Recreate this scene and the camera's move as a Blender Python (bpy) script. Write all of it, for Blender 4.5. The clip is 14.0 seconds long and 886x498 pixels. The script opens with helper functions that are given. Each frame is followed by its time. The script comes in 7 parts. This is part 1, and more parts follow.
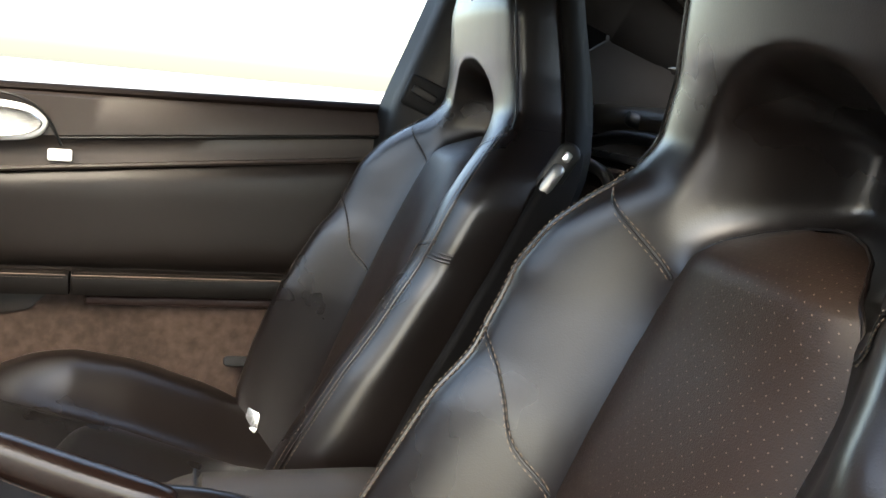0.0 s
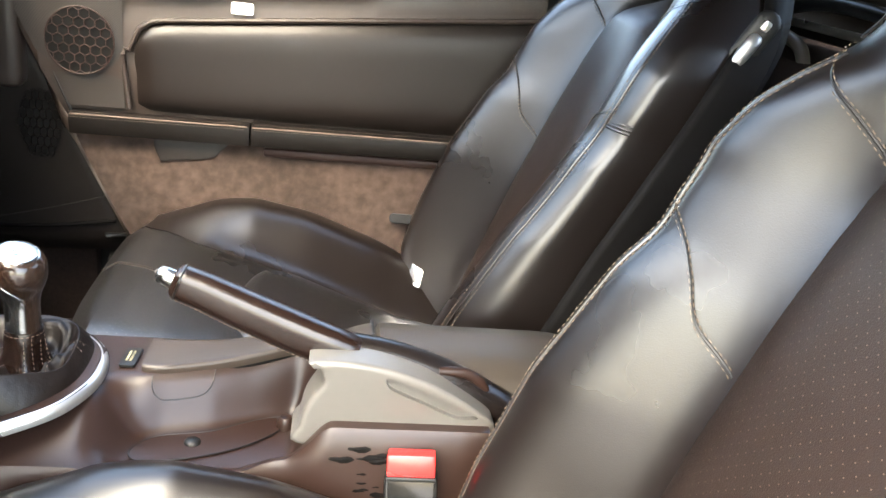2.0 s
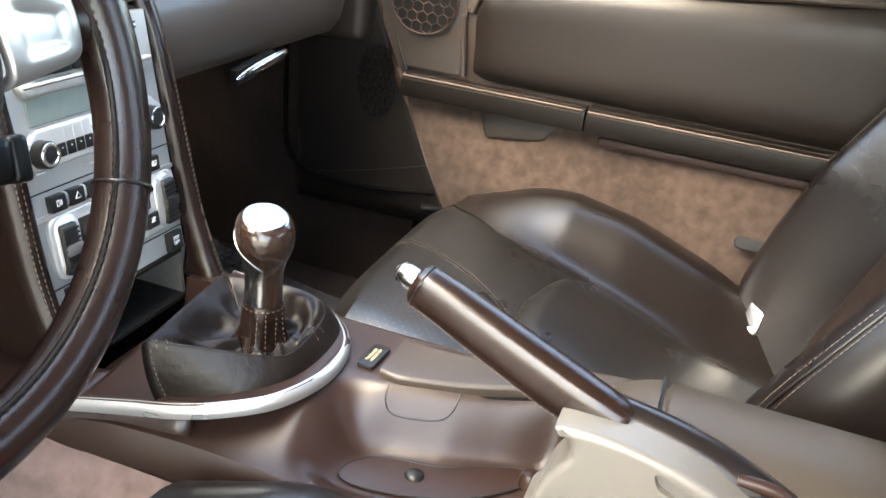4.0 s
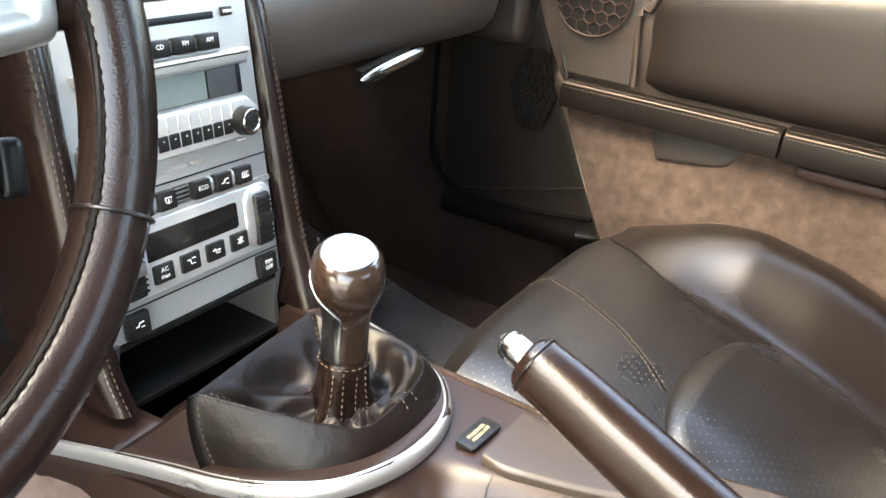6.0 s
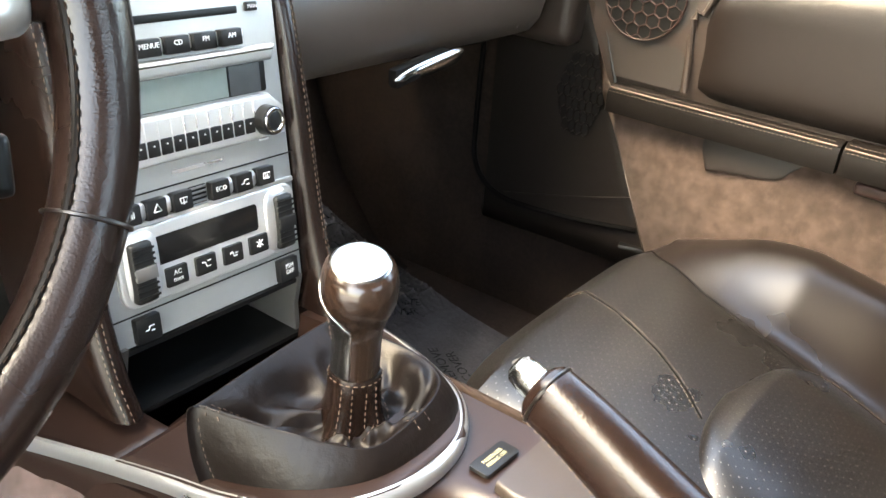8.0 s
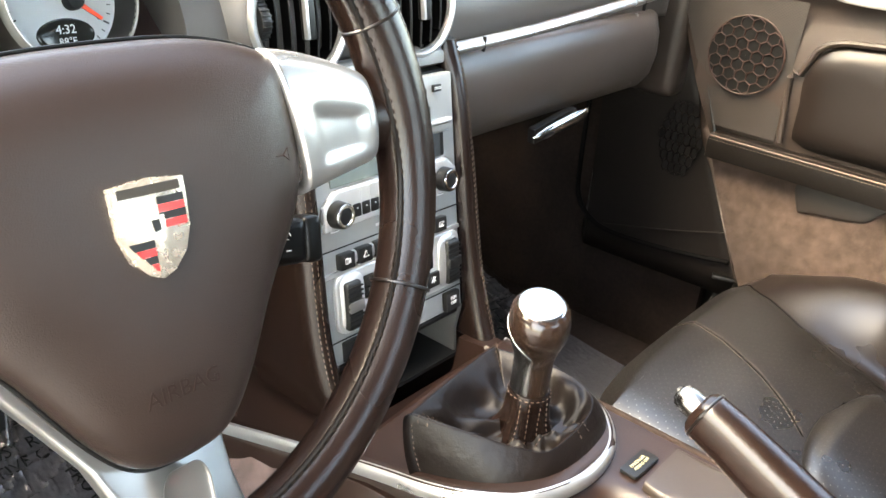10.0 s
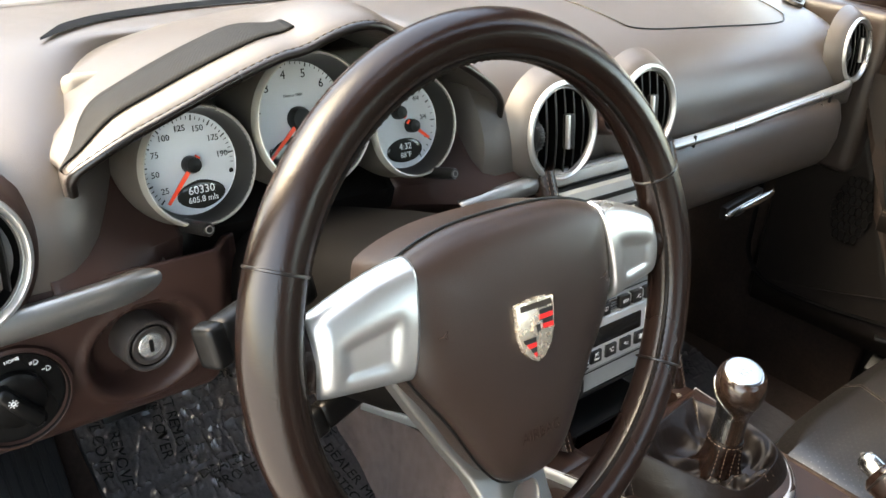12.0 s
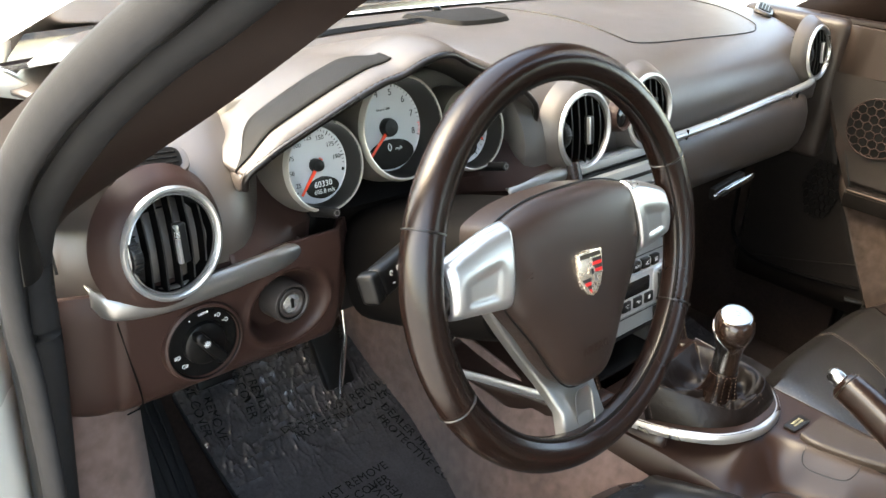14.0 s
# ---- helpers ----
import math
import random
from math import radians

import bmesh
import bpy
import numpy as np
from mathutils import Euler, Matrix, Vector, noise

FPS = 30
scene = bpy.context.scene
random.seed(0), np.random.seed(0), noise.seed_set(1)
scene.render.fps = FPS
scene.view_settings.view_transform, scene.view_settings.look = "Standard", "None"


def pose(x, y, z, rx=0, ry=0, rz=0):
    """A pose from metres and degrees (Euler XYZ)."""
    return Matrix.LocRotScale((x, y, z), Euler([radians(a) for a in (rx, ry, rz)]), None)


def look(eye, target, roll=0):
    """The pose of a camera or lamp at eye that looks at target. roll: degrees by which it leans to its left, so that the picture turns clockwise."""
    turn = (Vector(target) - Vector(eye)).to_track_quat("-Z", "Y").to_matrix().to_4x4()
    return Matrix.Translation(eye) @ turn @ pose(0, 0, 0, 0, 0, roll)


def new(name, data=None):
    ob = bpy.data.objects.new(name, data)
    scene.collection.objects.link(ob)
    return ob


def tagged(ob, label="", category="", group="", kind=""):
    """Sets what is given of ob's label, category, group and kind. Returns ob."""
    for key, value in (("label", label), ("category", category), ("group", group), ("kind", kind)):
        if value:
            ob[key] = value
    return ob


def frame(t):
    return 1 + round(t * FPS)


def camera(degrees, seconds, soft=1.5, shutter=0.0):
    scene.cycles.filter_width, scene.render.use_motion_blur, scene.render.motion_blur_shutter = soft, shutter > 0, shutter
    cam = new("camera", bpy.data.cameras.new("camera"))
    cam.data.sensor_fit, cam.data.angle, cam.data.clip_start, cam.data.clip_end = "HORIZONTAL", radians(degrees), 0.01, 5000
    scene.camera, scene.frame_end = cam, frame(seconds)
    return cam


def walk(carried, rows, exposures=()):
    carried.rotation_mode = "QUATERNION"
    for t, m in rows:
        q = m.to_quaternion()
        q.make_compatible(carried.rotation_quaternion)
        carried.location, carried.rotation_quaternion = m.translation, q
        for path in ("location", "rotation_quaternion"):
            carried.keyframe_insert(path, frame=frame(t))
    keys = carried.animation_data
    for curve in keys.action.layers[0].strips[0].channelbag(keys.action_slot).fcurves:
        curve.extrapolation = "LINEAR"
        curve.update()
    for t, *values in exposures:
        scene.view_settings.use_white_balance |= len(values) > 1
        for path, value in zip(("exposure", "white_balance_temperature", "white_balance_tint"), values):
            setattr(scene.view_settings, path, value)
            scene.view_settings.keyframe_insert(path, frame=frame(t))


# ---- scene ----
cam = camera(54.3, 14.0)
PATH = [
    (0, (-0.823, -0.32, 0.948), (1.06, -0.883, 0.575), 5.6),
    (0.5, (-0.818, -0.302, 0.95), (1.05, -0.794, 0.432), 5.8),
    (1, (-0.815, -0.293, 0.956), (1.043, -0.716, 0.35), 6.0),
    (1.5, (-0.823, -0.286, 0.959), (1.03, -0.648, 0.299), 6.3),
    (2, (-0.816, -0.282, 0.949), (1.037, -0.542, 0.241), 6.5),
    (2.5, (-0.774, -0.29, 0.939), (1.077, -0.353, 0.182), 6.8),
    (3, (-0.725, -0.322, 0.932), (1.106, -0.165, 0.142), 7.1),
    (3.5, (-0.66, -0.334, 0.914), (1.132, 0.035, 0.106), 7.3),
    (4, (-0.607, -0.328, 0.903), (1.136, 0.208, 0.081), 7.3),
    (4.2, (-0.59, -0.319, 0.896), (1.131, 0.271, 0.066), 7.0),
    (6.3, (-0.414, -0.298, 0.863), (1.144, 0.625, 0.013), 6.7),
    (6.5, (-0.4, -0.298, 0.865), (1.145, 0.64, 0.009), 7.1),
    (7, (-0.374, -0.299, 0.856), (1.138, 0.69, -0.002), 7.1),
    (7.2, (-0.371, -0.299, 0.855), (1.138, 0.693, -0.005), 7.3),
    (9.3, (-0.488, -0.297, 0.894), (1.011, 0.714, 0.039), 5.0),
    (9.5, (-0.503, -0.288, 0.904), (0.996, 0.728, 0.055), 5.7),
    (10, (-0.55, -0.291, 0.94), (0.885, 0.806, 0.082), 6.0),
    (10.5, (-0.613, -0.291, 0.986), (0.746, 0.893, 0.118), 6.4),
    (11, (-0.662, -0.306, 1.016), (0.638, 0.938, 0.144), 6.4),
    (11.5, (-0.713, -0.305, 1.046), (0.554, 0.974, 0.176), 6.1),
    (12, (-0.745, -0.306, 1.065), (0.495, 1.0, 0.196), 5.9),
    (12.5, (-0.793, -0.318, 1.084), (0.431, 1.003, 0.215), 5.6),
    (13, (-0.846, -0.338, 1.099), (0.372, 0.989, 0.231), 5.3),
    (13.5, (-0.881, -0.369, 1.112), (0.347, 0.951, 0.246), 4.9),
    (14, (-0.95, -0.4, 1.126), (0.323, 0.881, 0.265), 4.3),
]
walk(cam, [(t, look(eye, target, roll)) for t, eye, target, roll in PATH], [(0.0, 3.36, 7500, 5), (0.6, 4.46, 7500, 5), (4.0, 4.56, 7650, 5), (7.0, 4.89, 8400, 5), (10.0, 4.74, 8500, 6), (10.5, 4.37, 8550, 6), (11.0, 4.12, 8550, 6), (12.0, 3.88, 8500, 6), (13.0, 3.83, 8350, 6), (14.0, 3.89, 8200, 5)])

# ---------------------------------------------------------------- world, sun, exposure
world = bpy.data.worlds.new("sky")
scene.world = world
world.use_nodes = True
_nt = world.node_tree
_sky = _nt.nodes.new("ShaderNodeTexSky")
_sky.sky_type = 'NISHITA'
_sky.sun_disc = False
_sky.sun_elevation, _sky.sun_rotation = radians(53), radians(-62)
_sky.air_density, _sky.dust_density = 1.0, 3.0
_nt.links.new(_sky.outputs["Color"], _nt.nodes["Background"].inputs["Color"])
_nt.nodes["Background"].inputs["Strength"].default_value = 0.15

sun = new("sun", bpy.data.lights.new("sun", "SUN"))
sun.data.energy, sun.data.angle, sun.data.color = 0.42, radians(55.0), (1.0, 0.98, 0.95)
sun.matrix_world = look((-2.4, 1.3, 3.6), (0, 0, 0))


# ---------------------------------------------------------------- materials
def material(name, colour, rough=0.5, metal=0.0, vary=0.15, scale=6.0, bump=0.0, bump_scale=400.0, coat=0.0, sheen=0.0,
             alpha=1.0, spec=0.5, rough_vary=0.08, wrinkle=0.0, wrinkle_scale=25.0, pebble=0.0):
    """A surface with colour varied at two scales and a fine relief."""
    m = bpy.data.materials.new(name)
    m.use_nodes = True
    nt = m.node_tree
    N, Lk = nt.nodes, nt.links
    b = N["Principled BSDF"]
    b.inputs["Roughness"].default_value = rough
    b.inputs["Metallic"].default_value = metal
    b.inputs["Specular IOR Level"].default_value = spec
    b.inputs["Coat Weight"].default_value = coat
    b.inputs["Coat Roughness"].default_value = 0.15
    b.inputs["Sheen Weight"].default_value = sheen
    b.inputs["Alpha"].default_value = alpha
    geo = N.new("ShaderNodeNewGeometry")

    def tex(s, detail=4.0):
        n = N.new("ShaderNodeTexNoise")
        n.inputs["Scale"].default_value, n.inputs["Detail"].default_value = s, detail
        Lk.new(geo.outputs["Position"], n.inputs["Vector"])
        return n.outputs["Fac"]

    big, fine = tex(scale), tex(scale * 14, 6.0)
    mix = N.new("ShaderNodeMath")
    mix.operation = 'MULTIPLY_ADD'
    Lk.new(fine, mix.inputs[0])
    mix.inputs[1].default_value = 0.45
    half = N.new("ShaderNodeMath")
    half.operation = 'MULTIPLY'
    Lk.new(big, half.inputs[0])
    half.inputs[1].default_value = 0.55
    Lk.new(half.outputs[0], mix.inputs[2])
    ramp = N.new("ShaderNodeMapRange")
    ramp.inputs["From Min"].default_value, ramp.inputs["From Max"].default_value = 0.2, 0.8
    ramp.inputs["To Min"].default_value, ramp.inputs["To Max"].default_value = 1 - vary, 1 + vary
    Lk.new(mix.outputs[0], ramp.inputs["Value"])
    tint = N.new("ShaderNodeVectorMath")
    tint.operation = 'SCALE'
    tint.inputs[0].default_value = colour
    Lk.new(ramp.outputs[0], tint.inputs["Scale"])
    Lk.new(tint.outputs[0], b.inputs["Base Color"])
    rr = N.new("ShaderNodeMapRange")
    rr.interpolation_type = ramp.interpolation_type = 'SMOOTHERSTEP'
    rr.inputs["From Min"].default_value, rr.inputs["From Max"].default_value = 0.15, 0.85
    rr.inputs["To Min"].default_value, rr.inputs["To Max"].default_value = max(rough - rough_vary, 0.02), min(rough + rough_vary, 1)
    Lk.new(big, rr.inputs["Value"])
    Lk.new(rr.outputs[0], b.inputs["Roughness"])
    last = None
    for amount, s, dist in ((bump, bump_scale, 0.0006), (wrinkle, wrinkle_scale, 0.004)):
        if amount:
            bp = N.new("ShaderNodeBump")
            bp.inputs["Strength"].default_value, bp.inputs["Distance"].default_value = amount, dist
            Lk.new(tex(s, 3.0), bp.inputs["Height"])
            if last:
                Lk.new(last, bp.inputs["Normal"])
            last = bp.outputs[0]
    if pebble:
        cells = N.new("ShaderNodeTexVoronoi")
        cells.feature = 'SMOOTH_F1'
        cells.inputs["Scale"].default_value = 850.0
        Lk.new(geo.outputs["Position"], cells.inputs["Vector"])
        bp = N.new("ShaderNodeBump")
        bp.invert = True
        bp.inputs["Strength"].default_value, bp.inputs["Distance"].default_value = pebble, 0.0005
        Lk.new(cells.outputs["Distance"], bp.inputs["Height"])
        if last:
            Lk.new(last, bp.inputs["Normal"])
        last = bp.outputs[0]
    if last:
        Lk.new(last, b.inputs["Normal"])
    return m


LEATHER = material("brown_leather", (0.0050, 0.0034, 0.0029), 0.29, spec=0.58, vary=0.16, bump=0.10, bump_scale=900, pebble=0.10, wrinkle=0.05, wrinkle_scale=16, rough_vary=0.03)
LEATHER_WORN = material("worn_rim_leather", (0.0082, 0.0043, 0.0033), 0.22, spec=0.40, vary=0.25, bump=0.10, bump_scale=900, rough_vary=0.08, pebble=0.20)
LEATHER_GREY = material("boot_leather", (0.0052, 0.0033, 0.0027), 0.40, spec=0.20, vary=0.15, bump=0.15, bump_scale=900, wrinkle=0.22, wrinkle_scale=85, pebble=0.16)
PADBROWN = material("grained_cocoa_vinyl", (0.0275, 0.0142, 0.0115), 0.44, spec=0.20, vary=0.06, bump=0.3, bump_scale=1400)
# same vinyl as the knee panel; the paler base paints in its sky sheen
DASHTOP = material("grained_dash_vinyl_with_sheen", (0.056, 0.0455, 0.0390), 0.40, spec=1.0, vary=0.06, bump=0.35, bump_scale=1200)
CONSOLE = material("satin_brown_plastic", (0.0160, 0.0084, 0.0064), 0.36, spec=0.30, vary=0.06, bump=0.12, bump_scale=1500)
LIDBROWN = material("brown_lid_plastic", (0.0260, 0.0192, 0.0152), 0.36, spec=0.32, vary=0.06, bump=0.15, bump_scale=1400)
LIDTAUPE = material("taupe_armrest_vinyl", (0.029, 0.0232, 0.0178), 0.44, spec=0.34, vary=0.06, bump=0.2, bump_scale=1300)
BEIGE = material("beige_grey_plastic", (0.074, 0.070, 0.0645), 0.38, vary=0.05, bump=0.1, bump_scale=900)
SILVER = material("silver_painted_plastic", (0.62, 0.62, 0.605), 0.34, metal=0.55, vary=0.04, rough_vary=0.05)
SILVERDARK = material("titanium_painted_plastic", (0.30, 0.295, 0.285), 0.33, metal=0.85, vary=0.05)
SILVERBRIGHT = material("bright_satin_metal", (0.74, 0.74, 0.73), 0.30, metal=0.85, vary=0.03)
CHROME = material("chrome", (0.86, 0.86, 0.86), 0.10, metal=1.0, vary=0.02, rough_vary=0.03)
BLACK = material("black_plastic", (0.0062, 0.0062, 0.0062), 0.40, spec=0.28, vary=0.15, bump=0.2, bump_scale=1200)
GLOSSBLACK = material("gloss_black_plastic", (0.008, 0.008, 0.008), 0.12, vary=0.1, rough_vary=0.03)
RUBBER = material("black_rubber_seal", (0.0165, 0.0165, 0.0172), 0.60, spec=0.10, vary=0.15, bump=0.2, bump_scale=700)
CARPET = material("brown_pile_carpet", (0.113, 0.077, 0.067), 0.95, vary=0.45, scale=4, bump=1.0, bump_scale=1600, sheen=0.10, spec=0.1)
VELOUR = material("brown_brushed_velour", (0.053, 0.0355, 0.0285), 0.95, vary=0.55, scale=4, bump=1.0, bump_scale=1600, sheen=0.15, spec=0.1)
# dark carpet; on toe board and passenger tunnel its tone stands in for shade
CARPETDARK = material("dark_and_shaded_carpet", (0.026, 0.018, 0.015), 0.95, vary=0.35, scale=12, bump=1.0, bump_scale=1500, spec=0.1)
MATBLACK = material("dark_floor_mat", (0.014, 0.014, 0.015), 0.8, vary=0.3, scale=15, bump=0.8, bump_scale=900, spec=0.2)
THREAD = material("tan_thread", (0.105, 0.076, 0.053), 0.8, vary=0.15)
THREADDARK = material("brown_thread", (0.055, 0.040, 0.031), 0.8, vary=0.15)
WHITE = material("white_print", (0.75, 0.75, 0.73), 0.6, vary=0.02)
PRINTBLACK = material("black_print", (0.006, 0.006, 0.006), 0.6, vary=0.02)
DIAL = material("light_grey_dial", (0.50, 0.52, 0.53), 0.5, vary=0.03)
RED = material("red_plastic", (0.62, 0.022, 0.022), 0.30, vary=0.06)
NEEDLE = material("orange_red_needle", (0.90, 0.07, 0.025), 0.4, vary=0.03)
LCD = material("dark_display", (0.02, 0.02, 0.018), 0.08, vary=0.05, rough_vary=0.02)
LCDPALE = material("pale_display", (0.22, 0.26, 0.24), 0.06, vary=0.08, rough_vary=0.02)
GOLD = material("gold_enamel", (0.80, 0.69, 0.57), 0.25, metal=0.8, vary=0.12, scale=200)
BACKPLATE = material("taupe_gauge_plate", (0.16, 0.145, 0.125), 0.45, vary=0.05)
RINGBEIGE = material("beige_satin_ring", (0.46, 0.44, 0.39), 0.34, metal=0.6, vary=0.04)
BOWLGREY = material("dark_grey_dial_wall", (0.014, 0.013, 0.012), 0.40, spec=0.30, vary=0.1)
TUBEGREY = material("taupe_gauge_tube", (0.115, 0.100, 0.085), 0.36, metal=0.3, vary=0.05)
PAINT = material("champagne_body_paint", (0.70, 0.69, 0.63), 0.25, metal=0.2, vary=0.02, coat=0.6)
HEADLINER = material("dark_headliner_cloth", (0.012, 0.0105, 0.010), 0.9, vary=0.1, bump=0.4, bump_scale=1500, spec=0.2)
ASPHALT = material("pale_concrete", (0.34, 0.335, 0.325), 0.9, vary=0.2, scale=1.5, bump=0.5, bump_scale=60)
FILM = material("crinkled_clear_film_over_mat", (0.056, 0.053, 0.055), 0.11, vary=0.2, scale=20, rough_vary=0.05, wrinkle=0.15, wrinkle_scale=120)
RADIOGREY = material("titanium_radio_plastic", (0.36, 0.365, 0.35), 0.34, metal=0.35, vary=0.04)
LOCKGREY = material("taupe_lock_plastic", (0.030, 0.025, 0.023), 0.42, spec=0.30, vary=0.08)
SWITCHBLACK = material("satin_black_switch", (0.0030, 0.0030, 0.0030), 0.30, spec=0.20, vary=0.1)
BUTTON = material("soft_black_button", (0.010, 0.010, 0.010), 0.36, spec=0.35, vary=0.1)
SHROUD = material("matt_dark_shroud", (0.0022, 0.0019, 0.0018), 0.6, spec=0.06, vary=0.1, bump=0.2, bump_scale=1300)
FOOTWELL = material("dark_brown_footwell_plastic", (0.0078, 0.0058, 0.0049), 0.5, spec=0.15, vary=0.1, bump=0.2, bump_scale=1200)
THREADRIM = material("dark_rim_thread", (0.0120, 0.0080, 0.0062), 0.6, spec=0.05, vary=0.15)
PADWHEEL = material("grained_airbag_cover", (0.0205, 0.0130, 0.0106), 0.36, spec=0.42, vary=0.06, bump=0.3, bump_scale=1400)
LEDGE = material("dark_ledge_leather", (0.0040, 0.0031, 0.0027), 0.40, spec=0.12, vary=0.1, bump=0.3, bump_scale=1000)
# glove lid vinyl, base lightened to stand in for daylight from the driver's opening
GLOVE = material("lightened_glove_lid_vinyl", (0.062, 0.047, 0.039), 0.38, spec=0.80, vary=0.06, bump=0.3, bump_scale=1400)
DOORBROWN = material("grained_door_vinyl", (0.028, 0.0200, 0.0165), 0.40, spec=0.36, vary=0.06, bump=0.3, bump_scale=1400)
FILMWRAP = material("crumpled_clear_wrap", (0.16, 0.16, 0.165), 0.10, spec=1.0, metal=0.35, vary=0.2, scale=40)
VENTBLACK = material("dull_vent_black", (0.0013, 0.0013, 0.0013), 0.6, spec=0.06, vary=0.1)
STEEL = material("polished_grey_steel", (0.46, 0.46, 0.45), 0.20, metal=1.0, vary=0.04, rough_vary=0.04)
FILMPRINT = material("black_film_print", (0.0025, 0.0025, 0.0025), 0.45, spec=0.1, vary=0.02)
SPOKE = material("satin_silver_spoke", (0.50, 0.505, 0.50), 0.32, metal=0.85, vary=0.03)
PILLAR = material("dark_brown_pillar_trim", (0.0104, 0.0068, 0.0058), 0.5, spec=0.06, vary=0.06, bump=0.3, bump_scale=1300)
DOORPAD = material("brown_door_leather", (0.0088, 0.0062, 0.0052), 0.42, spec=0.28, vary=0.10, bump=0.3, bump_scale=1000)
STITCH = material("fine_brown_thread", (0.075, 0.052, 0.038), 0.8, vary=0.15)
LABELPRINT = material("dull_yellow_print", (0.30, 0.27, 0.16), 0.6, vary=0.02)
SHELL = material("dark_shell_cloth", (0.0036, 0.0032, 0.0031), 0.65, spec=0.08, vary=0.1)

# windscreen glass: green tinted, with gloss at grazing angles
GLASS = bpy.data.materials.new("clear_glass")
GLASS.use_nodes = True
_n = GLASS.node_tree
_n.nodes.remove(_n.nodes["Principled BSDF"])
_tr, _gl, _fr, _mx = (_n.nodes.new(k) for k in ("ShaderNodeBsdfTransparent", "ShaderNodeBsdfGlossy", "ShaderNodeFresnel", "ShaderNodeMixShader"))
_gl.inputs["Roughness"].default_value = 0.02
_tr.inputs["Color"].default_value = (0.90, 0.92, 0.91, 1)
_fr.inputs["IOR"].default_value = 1.35
_n.links.new(_fr.outputs[0], _mx.inputs[0])
_n.links.new(_tr.outputs[0], _mx.inputs[1])
_n.links.new(_gl.outputs[0], _mx.inputs[2])
_n.links.new(_mx.outputs[0], _n.nodes["Material Output"].inputs["Surface"])


def dotted(name, colour, dot, pitch, size, rough=0.45):
    """Leather or fabric with a staggered pattern of pinholes; the pattern runs in the mesh's own map, in metres."""
    m = material(name, colour, rough, vary=0.12, bump=0.4, bump_scale=900)
    nt = m.node_tree
    N, Lk = nt.nodes, nt.links
    b = N["Principled BSDF"]
    uv = N.new("ShaderNodeUVMap")
    vor = N.new("ShaderNodeTexVoronoi")
    vor.inputs["Scale"].default_value = 1.0 / pitch
    vor.inputs["Randomness"].default_value = 0.0
    turn = N.new("ShaderNodeMapping")
    turn.inputs["Rotation"].default_value = (0, 0, radians(45))
    Lk.new(uv.outputs[0], turn.inputs["Vector"])
    Lk.new(turn.outputs[0], vor.inputs["Vector"])
    lt = N.new("ShaderNodeMath")
    lt.operation = 'LESS_THAN'
    lt.inputs[1].default_value = size
    Lk.new(vor.outputs["Distance"], lt.inputs[0])
    mx = N.new("ShaderNodeMix")
    mx.data_type = 'RGBA'
    mx.inputs["B"].default_value = (*dot, 1)
    Lk.new(lt.outputs[0], mx.inputs["Factor"])
    Lk.new(b.inputs["Base Color"].links[0].from_socket, mx.inputs["A"])
    Lk.new(mx.outputs["Result"], b.inputs["Base Color"])
    return m


PERFORATED = dotted("perforated_brown_leather", (0.0034, 0.0027, 0.0024), (0.075, 0.067, 0.060), 0.0080, 0.092, 0.32)
PERFORATED.node_tree.nodes["Principled BSDF"].inputs["Specular IOR Level"].default_value = 0.60
PERFORATED_BACK = dotted("perforated_back_leather", (0.0130, 0.0080, 0.0060), (0.070, 0.052, 0.040), 0.0080, 0.072, 0.42)
PERFORATED_BACK.node_tree.nodes["Principled BSDF"].inputs["Specular IOR Level"].default_value = 0.26
MESHGRILLE = dotted("fine_speaker_mesh", (0.017, 0.0165, 0.016), (0.003, 0.003, 0.003), 0.0024, 0.36, 0.6)
MESHGRILLE.node_tree.nodes["Principled BSDF"].inputs["Specular IOR Level"].default_value = 0.12
MESHBROWN = dotted("fine_brown_speaker_mesh", (0.022, 0.0165, 0.0138), (0.008, 0.007, 0.006), 0.0028, 0.30)


# ---------------------------------------------------------------- tools
def mesh_of(verts, faces, name="mesh"):
    me = bpy.data.meshes.new(name)
    me.from_pydata([tuple(map(float, v)) for v in verts], [], faces)
    return me


def grid(P, cu=False, cv=False, caps=False, uv=False):
    """A surface through a table of points; cu, cv close it round; caps fill the two ends of the first index."""
    P = np.asarray(P, float)
    m, n = P.shape[:2]
    faces = []
    for i in range(m if cu else m - 1):
        for j in range(n if cv else n - 1):
            a, b = i, (i + 1) % m
            c, d = j, (j + 1) % n
            faces.append((a * n + c, b * n + c, b * n + d, a * n + d))
    if caps:
        faces.append(tuple(range(n)))
        faces.append(tuple((m - 1) * n + j for j in reversed(range(n))))
    me = mesh_of(P.reshape(-1, 3), faces)
    if uv:
        du = np.r_[0, np.cumsum(np.linalg.norm(np.diff(P[:, n // 2], axis=0), axis=1))]
        dv = np.r_[0, np.cumsum(np.linalg.norm(np.diff(P[m // 2], axis=0), axis=1))]
        lay = me.uv_layers.new(name="UVMap")
        for loop in me.loops:
            i, j = divmod(loop.vertex_index, n)
            lay.data[loop.index].uv = (du[i], dv[j])
    return me


def from_bm(bm):
    bmesh.ops.recalc_face_normals(bm, faces=bm.faces)
    me = bpy.data.meshes.new("mesh")
    bm.to_mesh(me)
    bm.free()
    return me


